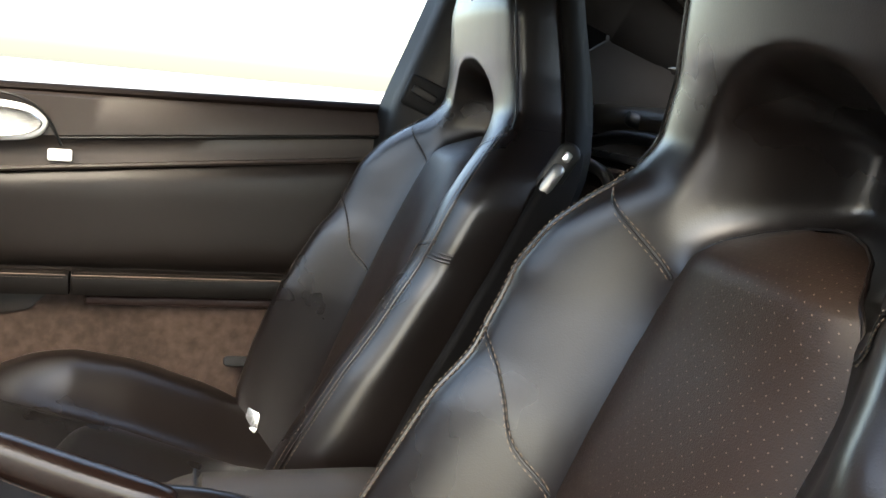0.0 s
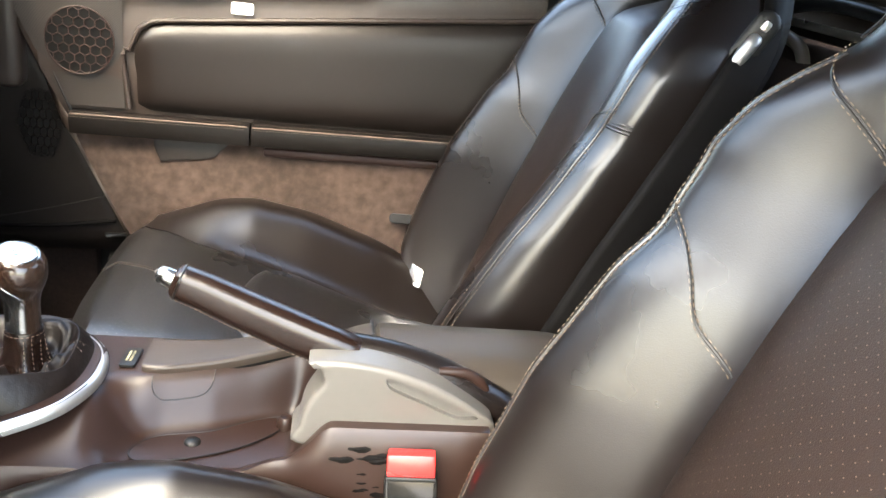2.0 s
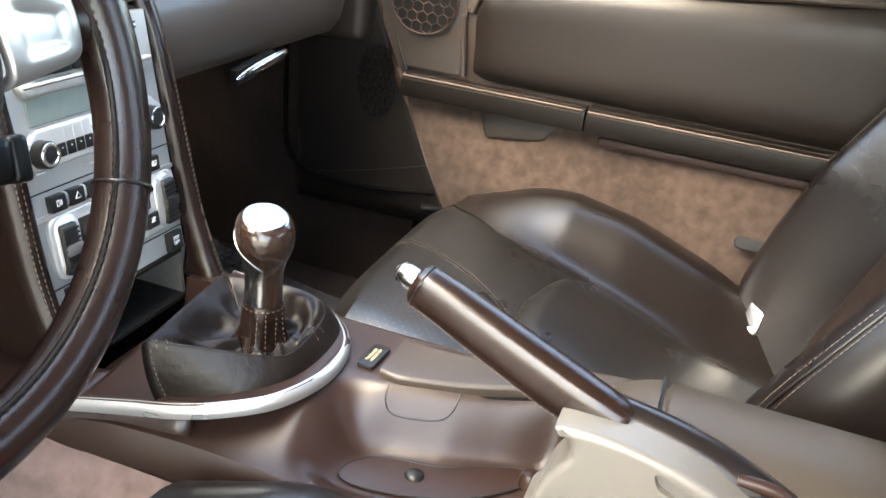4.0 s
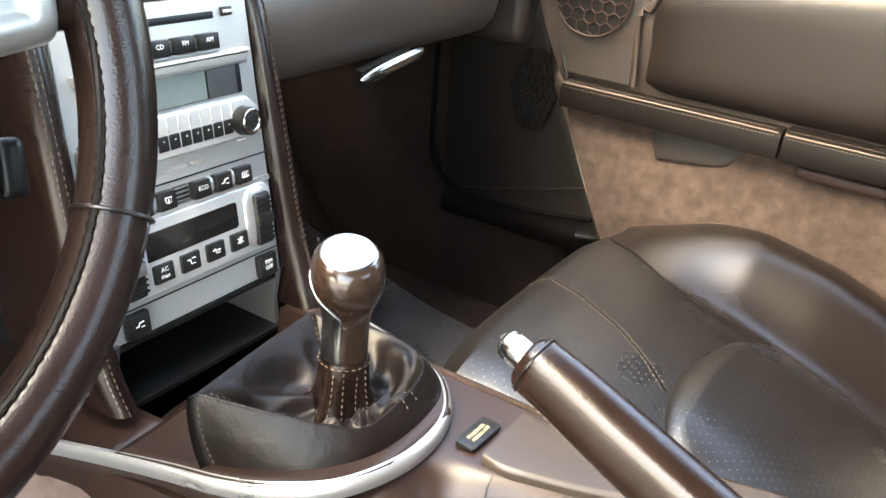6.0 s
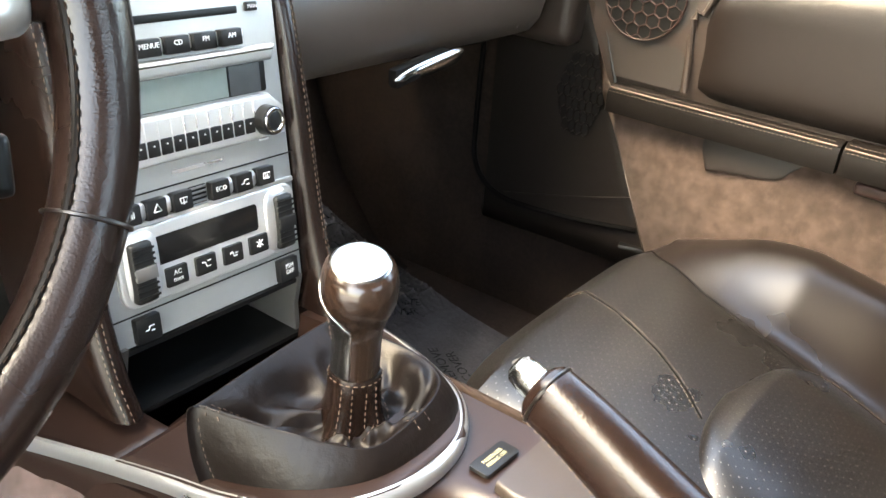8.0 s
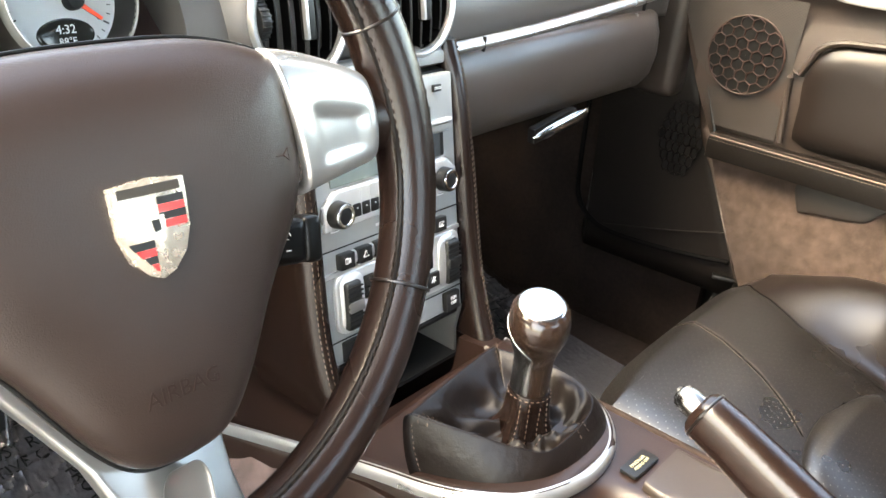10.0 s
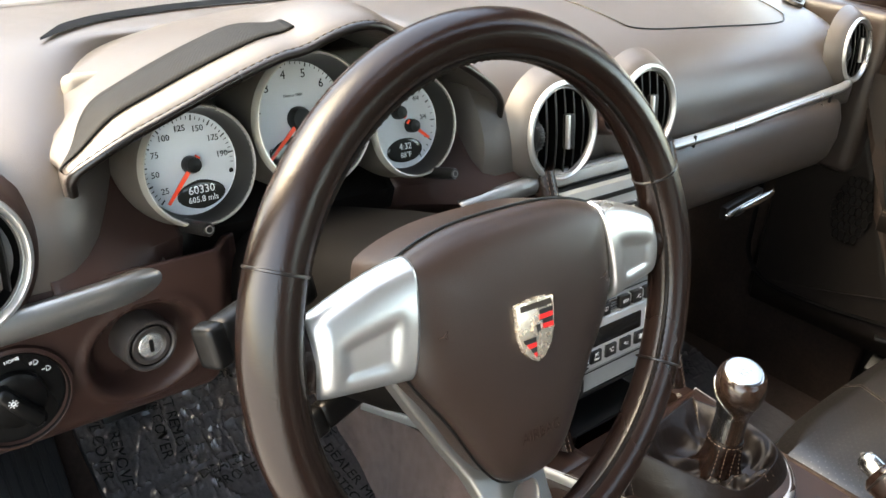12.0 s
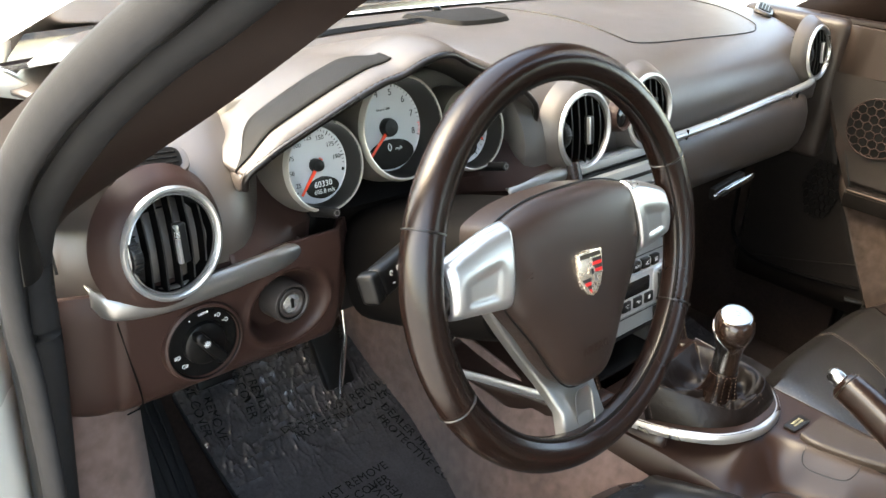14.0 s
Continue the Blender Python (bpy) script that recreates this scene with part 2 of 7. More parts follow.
def box(size, r=0.002, seg=2):
    """A block of that size about its own middle, with rounded edges."""
    bm = bmesh.new()
    bmesh.ops.create_cube(bm, size=1)
    bmesh.ops.scale(bm, vec=size, verts=bm.verts)
    if r:
        bmesh.ops.bevel(bm, geom=bm.edges[:], offset=min(r, 0.49 * min(size)), segments=seg, profile=0.6, affect='EDGES')
    return from_bm(bm)


def prism(outline, depth, r=0.0015, seg=2):
    """An outline in x, y raised along z from 0 to depth, with its edges rounded."""
    bm = bmesh.new()
    vs = [bm.verts.new((float(x), float(y), 0)) for x, y in outline]
    f = bm.faces.new(vs)
    top = bmesh.ops.extrude_face_region(bm, geom=[f])
    tv = [g for g in top["geom"] if isinstance(g, bmesh.types.BMVert)]
    bmesh.ops.translate(bm, vec=(0, 0, depth), verts=tv)
    if r:
        es = [e for e in bm.edges if all(abs(v.co.z - depth) < 1e-7 for v in e.verts)]
        bmesh.ops.bevel(bm, geom=es, offset=r, segments=seg, profile=0.6, affect='EDGES')
    return from_bm(bm)


def lathe(profile, n=40, a0=0.0, a1=2 * math.pi):
    """A profile of (radius, height) turned round z."""
    closed = abs(a1 - a0 - 2 * math.pi) < 1e-6
    k = n if closed else n + 1
    return grid([[(r * math.cos(a), r * math.sin(a), h) for r, h in profile] for a in (a0 + (a1 - a0) * i / n for i in range(k))], cu=closed)


def curve(pts, n=40, closed=False):
    """A smooth line (Catmull-Rom) through the points."""
    p = np.asarray(pts, float)
    k = len(p)
    segs = k if closed else k - 1
    out = []
    for q in range(n if closed else n + 1):
        s = q / n * segs
        i = min(int(s), segs - 1)
        t = s - i
        if closed:
            a, b, c, d = (p[(i + o) % k] for o in (-1, 0, 1, 2))
        else:
            b, c = p[i], p[i + 1]
            a = p[i - 1] if i else 2 * b - c
            d = p[i + 2] if i + 2 < k else 2 * c - b
        out.append(0.5 * (2 * b + (c - a) * t + (2 * a - 5 * b + 4 * c - d) * t * t + (3 * b - a - 3 * c + d) * t ** 3))
    return np.array(out)


def along(pts):
    """Tangents of a line of points."""
    t = np.gradient(np.asarray(pts, float), axis=0)
    return t / np.linalg.norm(t, axis=1, keepdims=True)


def tube(pts, r, n=12, closed=False, flat=1.0, up=(0, 0, 1), caps=True):
    """A round or flattened bar along a line; r may change along it."""
    pts = np.asarray(pts, float)
    r = np.broadcast_to(np.asarray(r, float), (len(pts),))
    t = along(np.vstack([pts[-1:], pts, pts[:1]]))[1:-1] if closed else along(pts)
    rows = []
    for p, d, q in zip(pts, t, r):
        s = np.cross(d, up)
        s /= np.linalg.norm(s) + 1e-9
        w = np.cross(s, d)
        rows.append([p + q * (math.cos(a) * s + flat * math.sin(a) * w) for a in np.linspace(0, 2 * math.pi, n, endpoint=False)])
    return grid(rows, cu=closed, cv=True, caps=caps and not closed)


def dashes(pts, off=None, length=0.0040, gap=0.0022, r=0.00055):
    """A row of stitches along a line, as one mesh."""
    pts = np.asarray(pts, float)
    if off is not None:
        pts = pts + off
    d = np.r_[0, np.cumsum(np.linalg.norm(np.diff(pts, axis=0), axis=1))]
    at = lambda s: np.array([np.interp(s, d, pts[:, k]) for k in range(3)])  # noqa: E731
    verts, faces, s = [], [], 0.0
    while s + length < d[-1]:
        a, b = at(s), at(s + length)
        t = (b - a) / (np.linalg.norm(b - a) + 1e-9)
        u = np.cross(t, (0.3, 0.5, 0.81))
        u /= np.linalg.norm(u)
        w = np.cross(t, u)
        base = len(verts)
        for p, q in ((a, 0.35), (a + t * length * 0.25, 1), (b - t * length * 0.25, 1), (b, 0.35)):
            verts += [p + r * q * u, p + r * q * w, p - r * q * u, p - r * q * w]
        for ring in range(3):
            for k in range(4):
                o, o2 = base + 4 * ring, base + 4 * ring + 4
                faces.append((o + k, o + (k + 1) % 4, o2 + (k + 1) % 4, o2 + k))
        s += length + gap
    return mesh_of(verts, faces)


def joined(*meshes):
    """Several meshes as one."""
    verts, faces = [], []
    for me, m in ((x if isinstance(x, tuple) else (x, Matrix())) for x in meshes):
        base = len(verts)
        verts += [m @ v.co for v in me.vertices]
        faces += [tuple(base + i for i in p.vertices) for p in me.polygons]
    return mesh_of(verts, faces)


def dome(outline, height, rings=10, power=2.5, lift=0.0):
    """A cushion over an outline in x, y: flat in the middle, rolled down at its edge."""
    o = np.asarray(outline, float)
    c = o.mean(0)
    rows = []
    for i in range(rings + 1):
        s = math.sin(i / rings * math.pi / 2)
        z = lift + height * (1 - s ** power) ** (1 / power) if s < 1 else lift
        rows.append([(*(c + (p - c) * max(s, 1e-3)), z) for p in o])
    return grid(rows, cv=True)


def rounded(w, h, r, n=5):
    """The outline of a rectangle with rounded corners."""
    out = []
    for cx, cy, a in ((w / 2 - r, h / 2 - r, 0), (r - w / 2, h / 2 - r, 90), (r - w / 2, r - h / 2, 180), (w / 2 - r, r - h / 2, 270)):
        out += [(cx + r * math.cos(radians(a + 90 * i / n)), cy + r * math.sin(radians(a + 90 * i / n))) for i in range(n + 1)]
    return out


def facing(at, normal, up=(0, 0, 1)):
    """A pose whose z is the normal, whose y is up along the surface and whose x runs to the right of one who looks at it."""
    z = Vector(normal).normalized()
    y = (Vector(up) - z * Vector(up).dot(z)).normalized()
    m = Matrix((y.cross(z), y, z)).transposed().to_4x4()
    m.translation = Vector(at)
    return m


def thing(name, at, label, category, group="", kind=""):
    """An empty at a thing's base, to hold its parts."""
    e = new(name)
    e.location = at
    e.empty_display_size = 0.02
    bpy.context.view_layer.update()
    return tagged(e, label, category, group, kind)


def part(name, me, mat, parent=None, label="", m=None, smooth=True, solid=0.0, subsurf=0, offset=-1.0, sharp=42):
    """One mesh as a part of a thing; its points are in world places, or in those of m."""
    if m is not None:
        me.transform(m)
    me.materials.append(mat)
    ob = new(name, me)
    for p in me.polygons:
        p.use_smooth = smooth
    if smooth:
        me.set_sharp_from_angle(angle=radians(sharp))
    if solid:
        s = ob.modifiers.new("thickness", "SOLIDIFY")
        s.thickness, s.offset = solid, offset
    if subsurf:
        s = ob.modifiers.new("smooth", "SUBSURF")
        s.levels = s.render_levels = subsurf
    if parent is not None:
        ob.parent = parent
        if parent.parent is None:
            ob.matrix_parent_inverse = Matrix.Translation(-parent.location)
    if label:
        ob["label"] = label
    return ob


def whole(name, me, mat, label, category, group="", kind="", **more):
    """A thing that is one mesh."""
    return tagged(part(name, me, mat, None, "", **more), label, category, group, kind)


def text(words, size, m, mat, parent, name="lettering", label=""):
    """Words in the built-in font, standing in the x, y of the pose m, about its origin."""
    c = bpy.data.curves.new("words", "FONT")
    c.body, c.size, c.align_x, c.align_y = words, size, 'CENTER', 'CENTER'
    c.extrude = 0.00015
    c.resolution_u = 2
    ob = bpy.data.objects.new("words", c)
    me = bpy.data.meshes.new_from_object(ob)
    bpy.data.objects.remove(ob)
    bpy.data.curves.remove(c)
    me.materials.clear()
    return part(name, me, mat, parent, label, m=m, smooth=False)


def smoothstep(a, b, x):
    t = np.clip((np.asarray(x, float) - a) / (b - a), 0, 1)
    return t * t * (3 - 2 * t)


# ---------------------------------------------------------------- ground and car shell
whole("ground", grid([[(x, y, 0.0) for x in (-60, -8, 8, 60)] for y in (-60, -8, 8, 60)]), ASPHALT,
      "pale sunlit concrete ground round the car", "ground", kind="structure")

# floor pan, tunnel side carpets and bulkheads
floor = thing("floor", (0, 0.1, 0.14), "brown carpeted floor of a two-seat car cabin", "floor", kind="structure")
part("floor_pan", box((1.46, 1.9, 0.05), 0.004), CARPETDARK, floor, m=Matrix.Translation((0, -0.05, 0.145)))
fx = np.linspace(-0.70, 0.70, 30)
# toe board in the darker carpet tone, footwell shade put into the colour
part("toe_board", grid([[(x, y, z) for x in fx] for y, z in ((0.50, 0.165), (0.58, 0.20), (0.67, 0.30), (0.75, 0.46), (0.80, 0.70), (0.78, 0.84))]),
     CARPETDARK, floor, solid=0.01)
part("rear_bulkhead", grid([[(x, y, z) for x in fx] for y, z in ((-0.78, 0.16), (-0.86, 0.50), (-0.885, 0.78), (-0.92, 0.815), (-1.30, 0.83), (-1.34, 0.86))]),
     CARPETDARK, floor, solid=0.012)
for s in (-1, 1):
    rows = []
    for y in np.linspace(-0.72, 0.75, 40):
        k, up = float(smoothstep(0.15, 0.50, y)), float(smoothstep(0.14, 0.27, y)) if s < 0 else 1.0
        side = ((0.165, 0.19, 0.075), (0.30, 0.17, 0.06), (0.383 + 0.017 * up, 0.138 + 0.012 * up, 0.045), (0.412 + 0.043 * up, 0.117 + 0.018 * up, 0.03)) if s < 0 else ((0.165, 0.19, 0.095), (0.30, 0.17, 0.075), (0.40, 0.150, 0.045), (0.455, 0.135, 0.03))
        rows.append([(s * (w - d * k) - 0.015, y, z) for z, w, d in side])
    # same carpet both sides; the passenger's is darkened to paint in footwell shade
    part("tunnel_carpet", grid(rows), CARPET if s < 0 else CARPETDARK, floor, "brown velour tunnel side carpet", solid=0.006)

# door sills
for s, n in ((-1, "sill_driver"), (1, "sill_passenger")):
    w = whole(n, prism([(0, 0), (0.16, 0), (0.165, 0.03), (0.15, 0.205), (0.11, 0.225), (0.03, 0.215), (0, 0.19)], 1.75 if s < 0 else 1.31, 0.0),
              BLACK, "black plastic door sill along the cabin floor", "door sill", kind="structure",
              m=Matrix(((s * 1.0, 0, 0, s * 0.665), (0, 0, 1, -1.2), (0, 1, 0, 0.12), (0, 0, 0, 1))))

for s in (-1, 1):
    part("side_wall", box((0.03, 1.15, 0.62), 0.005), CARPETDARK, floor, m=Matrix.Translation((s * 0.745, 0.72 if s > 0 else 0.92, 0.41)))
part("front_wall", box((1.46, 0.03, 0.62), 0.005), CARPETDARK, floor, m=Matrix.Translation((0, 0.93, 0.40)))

# left kick side: carpet ahead of the driver's sill
rows = []
for z in np.linspace(0.16, 0.645, 14):
    y0 = 0.286 - 0.16 * (0.605 - z)
    rows.append([(x, y0 + dy, z) for x, dy in ((-0.775, 0.000), (-0.745, -0.010), (-0.715, -0.011), (-0.690, -0.004), (-0.672, 0.012), (-0.664, 0.035), (-0.664, 0.16))])
whole("footwell_side_driver", grid(rows), CARPET, "brown velour carpet on the footwell side wall", "carpet", kind="structure", solid=0.008)

# roof, pillars, rear deck
roof = thing("roof", (0, -0.35, 1.22), "closed car roof with dark cloth headliner", "roof", kind="structure")
ry = np.linspace(-0.16, -1.0, 10)
part("headliner", grid([[(x, y, 1.235 - 0.35 * (x * x) * 0.25 - 0.06 * ((y + 0.55) / 0.5) ** 2 * 0.4) for x in np.linspace(-0.57, 0.57, 16)] for y in ry]),
     HEADLINER, roof, solid=0.02, offset=1)
hatch = [(-0.98, 1.20), (-1.20, 1.12), (-1.45, 0.98), (-1.62, 0.86)]
for s in (-1, 1):
    part("hatch_side", grid([[(s * x, y, z - d) for x, d in ((0.45, 0.0), (0.56, 0.02), (0.66, 0.10), (0.70, 0.24))] for y, z in hatch]),
         HEADLINER, roof, solid=0.02)
# light on the cross member is put into its pale colour
part("rear_header", box((1.10, 0.07, 0.05), 0.015, 3), LIDTAUPE, roof, "rear roof cross member coloured pale as if lit", m=pose(0, -1.0, 1.165, -12))
part("tail_panel", box((1.36, 0.03, 0.40), 0.008), HEADLINER, roof, m=Matrix.Translation((0, -1.64, 0.68)))
part("luggage_shelf", box((1.34, 0.36, 0.02), 0.006), CARPETDARK, roof, m=Matrix.Translation((0, -1.48, 0.74)))


def pillar(s, nm):
    """A windscreen pillar on side s: a broad trim between two edges, a fat door seal and a painted flange."""
    mir = np.array([s, 1, 1])
    pil = thing("a_pillar_" + nm, (s * 0.70, 0.30, 0.80), "brown trimmed windscreen pillar with black door seal", "pillar", kind="structure")
    low = curve([(0.728, 0.30, 0.800), (0.722, 0.244, 0.841), (0.700, 0.182, 0.890), (0.680, 0.086, 0.957), (0.665, 0.022, 1.005), (0.645, -0.02, 1.042), (0.610, -0.12, 1.115), (0.575, -0.26, 1.175), (0.555, -0.60, 1.195), (0.565, -0.95, 1.14)], 70) * mir
    top = curve([(0.752, 0.255, 0.800), (0.746, 0.219, 0.848), (0.738, 0.191, 0.887), (0.725, 0.145, 0.935), (0.710, 0.089, 0.983), (0.690, 0.017, 1.039), (0.655, -0.09, 1.120), (0.625, -0.24, 1.190), (0.605, -0.60, 1.215), (0.615, -0.95, 1.16)], 70) * mir
    far = curve([(0.745, 0.52, 0.790), (0.740, 0.44, 0.830), (0.725, 0.36, 0.885), (0.705, 0.25, 0.955), (0.690, 0.17, 1.01), (0.668, 0.10, 1.06), (0.625, -0.05, 1.15), (0.585, -0.22, 1.205), (0.565, -0.60, 1.225), (0.57, -0.95, 1.17)], 70) * mir
    rows = []
    for a, b, c in zip(low, top, far):
        out = np.array([-s * 0.2, -0.7, 0.5])
        rows.append([c, c * 0.5 + a * 0.5 + np.array([0, 0, -0.006]), a + np.array([0, 0.008, -0.001])] + [a + (b - a) * f + out * 0.010 * math.sin(f * math.pi) for f in np.linspace(0.0, 1, 8)] + [b + np.array([s * 0.012, 0.02, 0.004])])
    part("pillar_trim", grid(rows), PILLAR, pil, "brown grained inner pillar trim", solid=0.006)
    seal = curve([(0.768, 0.10, 0.335), (0.767, 0.20, 0.375), (0.766, 0.255, 0.46), (0.764, 0.249, 0.569), (0.762, 0.243, 0.683), (0.762, 0.240, 0.74), (0.762, 0.241, 0.79), (0.760, 0.240, 0.818), (0.757, 0.218, 0.860), (0.750, 0.180, 0.905), (0.740, 0.128, 0.954), (0.725, 0.078, 0.997), (0.700, 0.030, 1.037), (0.668, -0.075, 1.118), (0.640, -0.235, 1.192), (0.622, -0.60, 1.215), (0.63, -0.95, 1.16)], 110) * mir
    if s < 0:
        seal = np.vstack([curve([(-0.775, -0.9, 0.335), (-0.772, -0.3, 0.333), (-0.769, 0.06, 0.333)], 20), seal])
    part("door_seal", tube(seal, 0.0165, 14), RUBBER, pil, "black rubber door seal")
    part("seal_lip", tube(seal + np.array([-s * 0.012, 0.008, 0.0]), 0.0075, 10), RUBBER, pil, "thin inner seal lip")
    fl = curve([(0.786, 0.10, 0.33), (0.786, 0.19, 0.43), (0.786, 0.214, 0.545), (0.787, 0.208, 0.626), (0.790, 0.208, 0.725), (0.794, 0.208, 0.771), (0.799, 0.192, 0.849), (0.797, 0.181, 0.883), (0.790, 0.159, 0.920), (0.780, 0.114, 0.965), (0.765, 0.072, 1.003), (0.742, 0.032, 1.041), (0.710, -0.072, 1.122), (0.680, -0.235, 1.198), (0.662, -0.60, 1.222), (0.67, -0.95, 1.165)], 110) * mir
    part("body_flange", tube(fl + np.array([-s * 0.008, 0.0, 0.0]), np.r_[np.full(40, 0.012), np.linspace(0.012, 0.0155, 15), np.full(56, 0.0155)], 14, flat=0.6, up=(s, -0.4, 0.3)), RUBBER, pil, "dark grey outer door flange seal")
    part("flange_gutter", tube((fl[:96] + seal[-len(fl):][:96]) / 2 + np.array([0, 0.012, -0.004]), 0.012, 10), BLACK, pil)
    part("outer_pillar", tube(fl[40:] + np.array([-s * 0.032, 0.032, 0.0]), 0.022, 14, flat=0.5, up=(s, 0.4, 0.5)), BLACK, pil, "black outer windscreen frame")
    if s < 0:
        part("door_jamb", grid([[(-x, y + 0.10 * (z - 0.55), z) for x, y in ((0.772, 0.262), (0.800, 0.232), (0.83, 0.215), (0.87, 0.23), (0.905, 0.33), (0.905, 0.46))] for z in np.linspace(0.20, 0.80, 8)]),
             PAINT, pil, "champagne painted door jamb", solid=0.01)
        part("hinge", box((0.03, 0.05, 0.05), 0.008), BLACK, pil, m=Matrix.Translation((-0.87, 0.205, 0.55)))


pillar(-1, "driver")
pillar(1, "passenger")

# rear side pillar with belt guide, passenger side
bp = thing("b_pillar_passenger", (0.63, -0.80, 0.60), "dark trimmed rear door pillar with a belt guide", "pillar", kind="structure")
part("pillar_trim", grid([[(0.655 - 0.04 * max(z - 0.9, 0) / 0.3 + dx, y0 - 0.28 * max(z - 0.88, 0) + dy, z) for dx, dy in ((0.02, 0.05), (-0.02, 0.02), (-0.035, -0.04), (-0.03, -0.17))]
                          for z, y0 in zip(np.linspace(0.55, 1.20, 12), np.linspace(-0.66, -0.70, 12))]), BLACK, bp, solid=0.015)
part("belt_guide", box((0.018, 0.07, 0.055), 0.012, 3), RUBBER, bp, "grey plastic belt guide", m=pose(0.612, -0.690, 0.925, 20, 0, -12))
part("belt_slot", box((0.012, 0.045, 0.014), 0.004), BLACK, bp, m=pose(0.600, -0.687, 0.928, 25, 0, -12))

bd = thing("b_pillar_driver", (-0.63, -0.86, 0.60), "dark trimmed rear door pillar", "pillar", kind="structure")
part("pillar_trim", grid([[(-(0.655 - 0.04 * max(z - 0.9, 0) / 0.3 + dx), -0.80 - 0.28 * max(z - 0.88, 0) + dy, z) for dx, dy in ((0.03, 0.0), (-0.02, -0.02), (-0.035, -0.06), (-0.03, -0.26))]
                          for z in np.linspace(0.36, 1.20, 12)]), BLACK, bd, solid=0.015)

# rear quarter walls behind the doors
for s in (-1, 1):
    part("quarter_wall", grid([[(s * x, y, z) for x, z in ((0.70, 0.35), (0.69, 0.70), (0.66, 0.90), (0.63, 0.985))] for y in np.linspace(-0.80, -1.66, 8)]), HEADLINER, roof, "dark rear quarter trim", solid=0.02)
    # upper side wall with a small three-cornered window
    QX = s * 0.605
    part("quarter_upper", grid([[(QX - s * 0.05 * max(z - 1.0, 0) / 0.2, y, z) for y, z in r] for r in (
        [(-0.86, 0.90), (-0.955, 0.90), (-1.00, 0.90), (-1.10, 0.90), (-1.45, 0.80)],
        [(-0.86, 0.985), (-0.955, 1.018), (-1.00, 1.050), (-1.10, 1.02), (-1.45, 0.90)])]), HEADLINER, roof, "dark rear side trim", solid=0.02)
    part("quarter_upper", grid([[(QX - s * 0.05 * max(z - 1.0, 0) / 0.2, y, z) for y, z in r] for r in (
        [(-0.86, 1.110), (-0.945, 1.078), (-1.00, 1.060), (-1.001, 1.050), (-1.10, 1.02), (-1.45, 0.90)],
        [(-0.86, 1.21), (-0.945, 1.20), (-1.00, 1.19), (-1.05, 1.18), (-1.15, 1.15), (-1.45, 0.99)])]), HEADLINER, roof, "dark rear side trim", solid=0.02)

# deck behind the seats
deck = thing("engine_deck", (0, -1.1, 0.80), "dark carpeted deck with a padded cross bar", "rear deck", kind="structure")
part("deck_bar", tube(curve([(-0.60, -1.00, 0.915), (-0.2, -1.02, 0.92), (0.25, -1.02, 0.92), (0.60, -1.00, 0.915)], 20), 0.026, 14), LIDTAUPE, deck, "pale padded cross bar")
for x in (0.42, 0.575):
    part("bar_clip", lathe([(0.0, 0.026), (0.010, 0.025), (0.013, 0.018), (0.013, 0.0)], 14), BLACK, deck, m=facing((x, -0.995, 0.918), (0, 0.9, 0.3)))
part("deck_rail", box((1.18, 0.03, 0.012), 0.004), SILVERDARK, deck, "grey deck edge rail", m=pose(0, -0.955, 0.862, 8))
part("deck_panel", box((1.18, 0.10, 0.02), 0.008), BLACK, deck, m=pose(0, -1.02, 0.848, 4))
part("deck_moulding", tube(curve([(0.60, -0.925, 0.845), (0.50, -0.93, 0.848), (0.40, -0.935, 0.835), (0.345, -0.925, 0.80)], 20), 0.010, 10), BEIGE, deck, "pale curved deck moulding")
part("grab_strut", tube(curve([(0.575, -0.95, 0.855), (0.53, -0.96, 0.872), (0.47, -0.975, 0.890), (0.38, -0.98, 0.896), (0.26, -0.98, 0.892)], 20), 0.011, 12), BLACK, deck, "black round strut")
whole("cargo_lamp", lathe([(0.0, 0.012), (0.02, 0.011), (0.029, 0.006), (0.033, 0.0)], 24), GLOSSBLACK, "small oval lamp in the dark rear side trim", "lamp",
      m=facing((0.592, -1.128, 1.014), (-1.0, 0.1, 0.0)) @ Matrix.Diagonal((1.25, 0.5, 1, 1)))
# pale beige here paints the light along the hatch edge
part("hatch_rail", tube(curve([(0.50, -1.03, 1.165), (0.53, -1.11, 1.130), (0.55, -1.19, 1.085), (0.57, -1.32, 1.00)], 16), 0.014, 10), BEIGE, roof, "hatch edge rail coloured pale as if lit")
part("seatback_carpet", dome(rounded(0.20, 0.16, 0.05), 0.02), CARPET, deck, "brown carpet pad behind the seats", m=facing((0.53, -0.885, 0.775), (0, 0.95, 0.25)))
part("quarter_frame", tube([(0.598, -0.90, 0.962), (0.597, -0.955, 0.998), (0.590, -1.035, 1.043)], 0.015, 10, flat=0.6), LIDTAUPE, bp, "pale quarter window strip")

# windscreen and its dark border
ws = thing("windscreen", (0, 0.5, 0.85), "clear curved windscreen with a black border", "windscreen", kind="structure")
WS = [[(x * (0.70 - 0.10 * v), 0.70 - 0.10 * (x ** 2) - v * 0.78, 0.868 + v * 0.345) for x in np.linspace(-1, 1, 21)] for v in np.linspace(0, 1, 14)]
part("pane", grid(WS), GLASS, ws)
part("black_border", grid([[(x * 0.63, 0.735 - 0.10 * x * x + d, 0.862 + e) for x in np.linspace(-1, 1, 21)] for d, e in ((-0.075, 0.012), (0.0, -0.010), (0.06, -0.02))]), GLOSSBLACK, ws, "black windscreen edge")
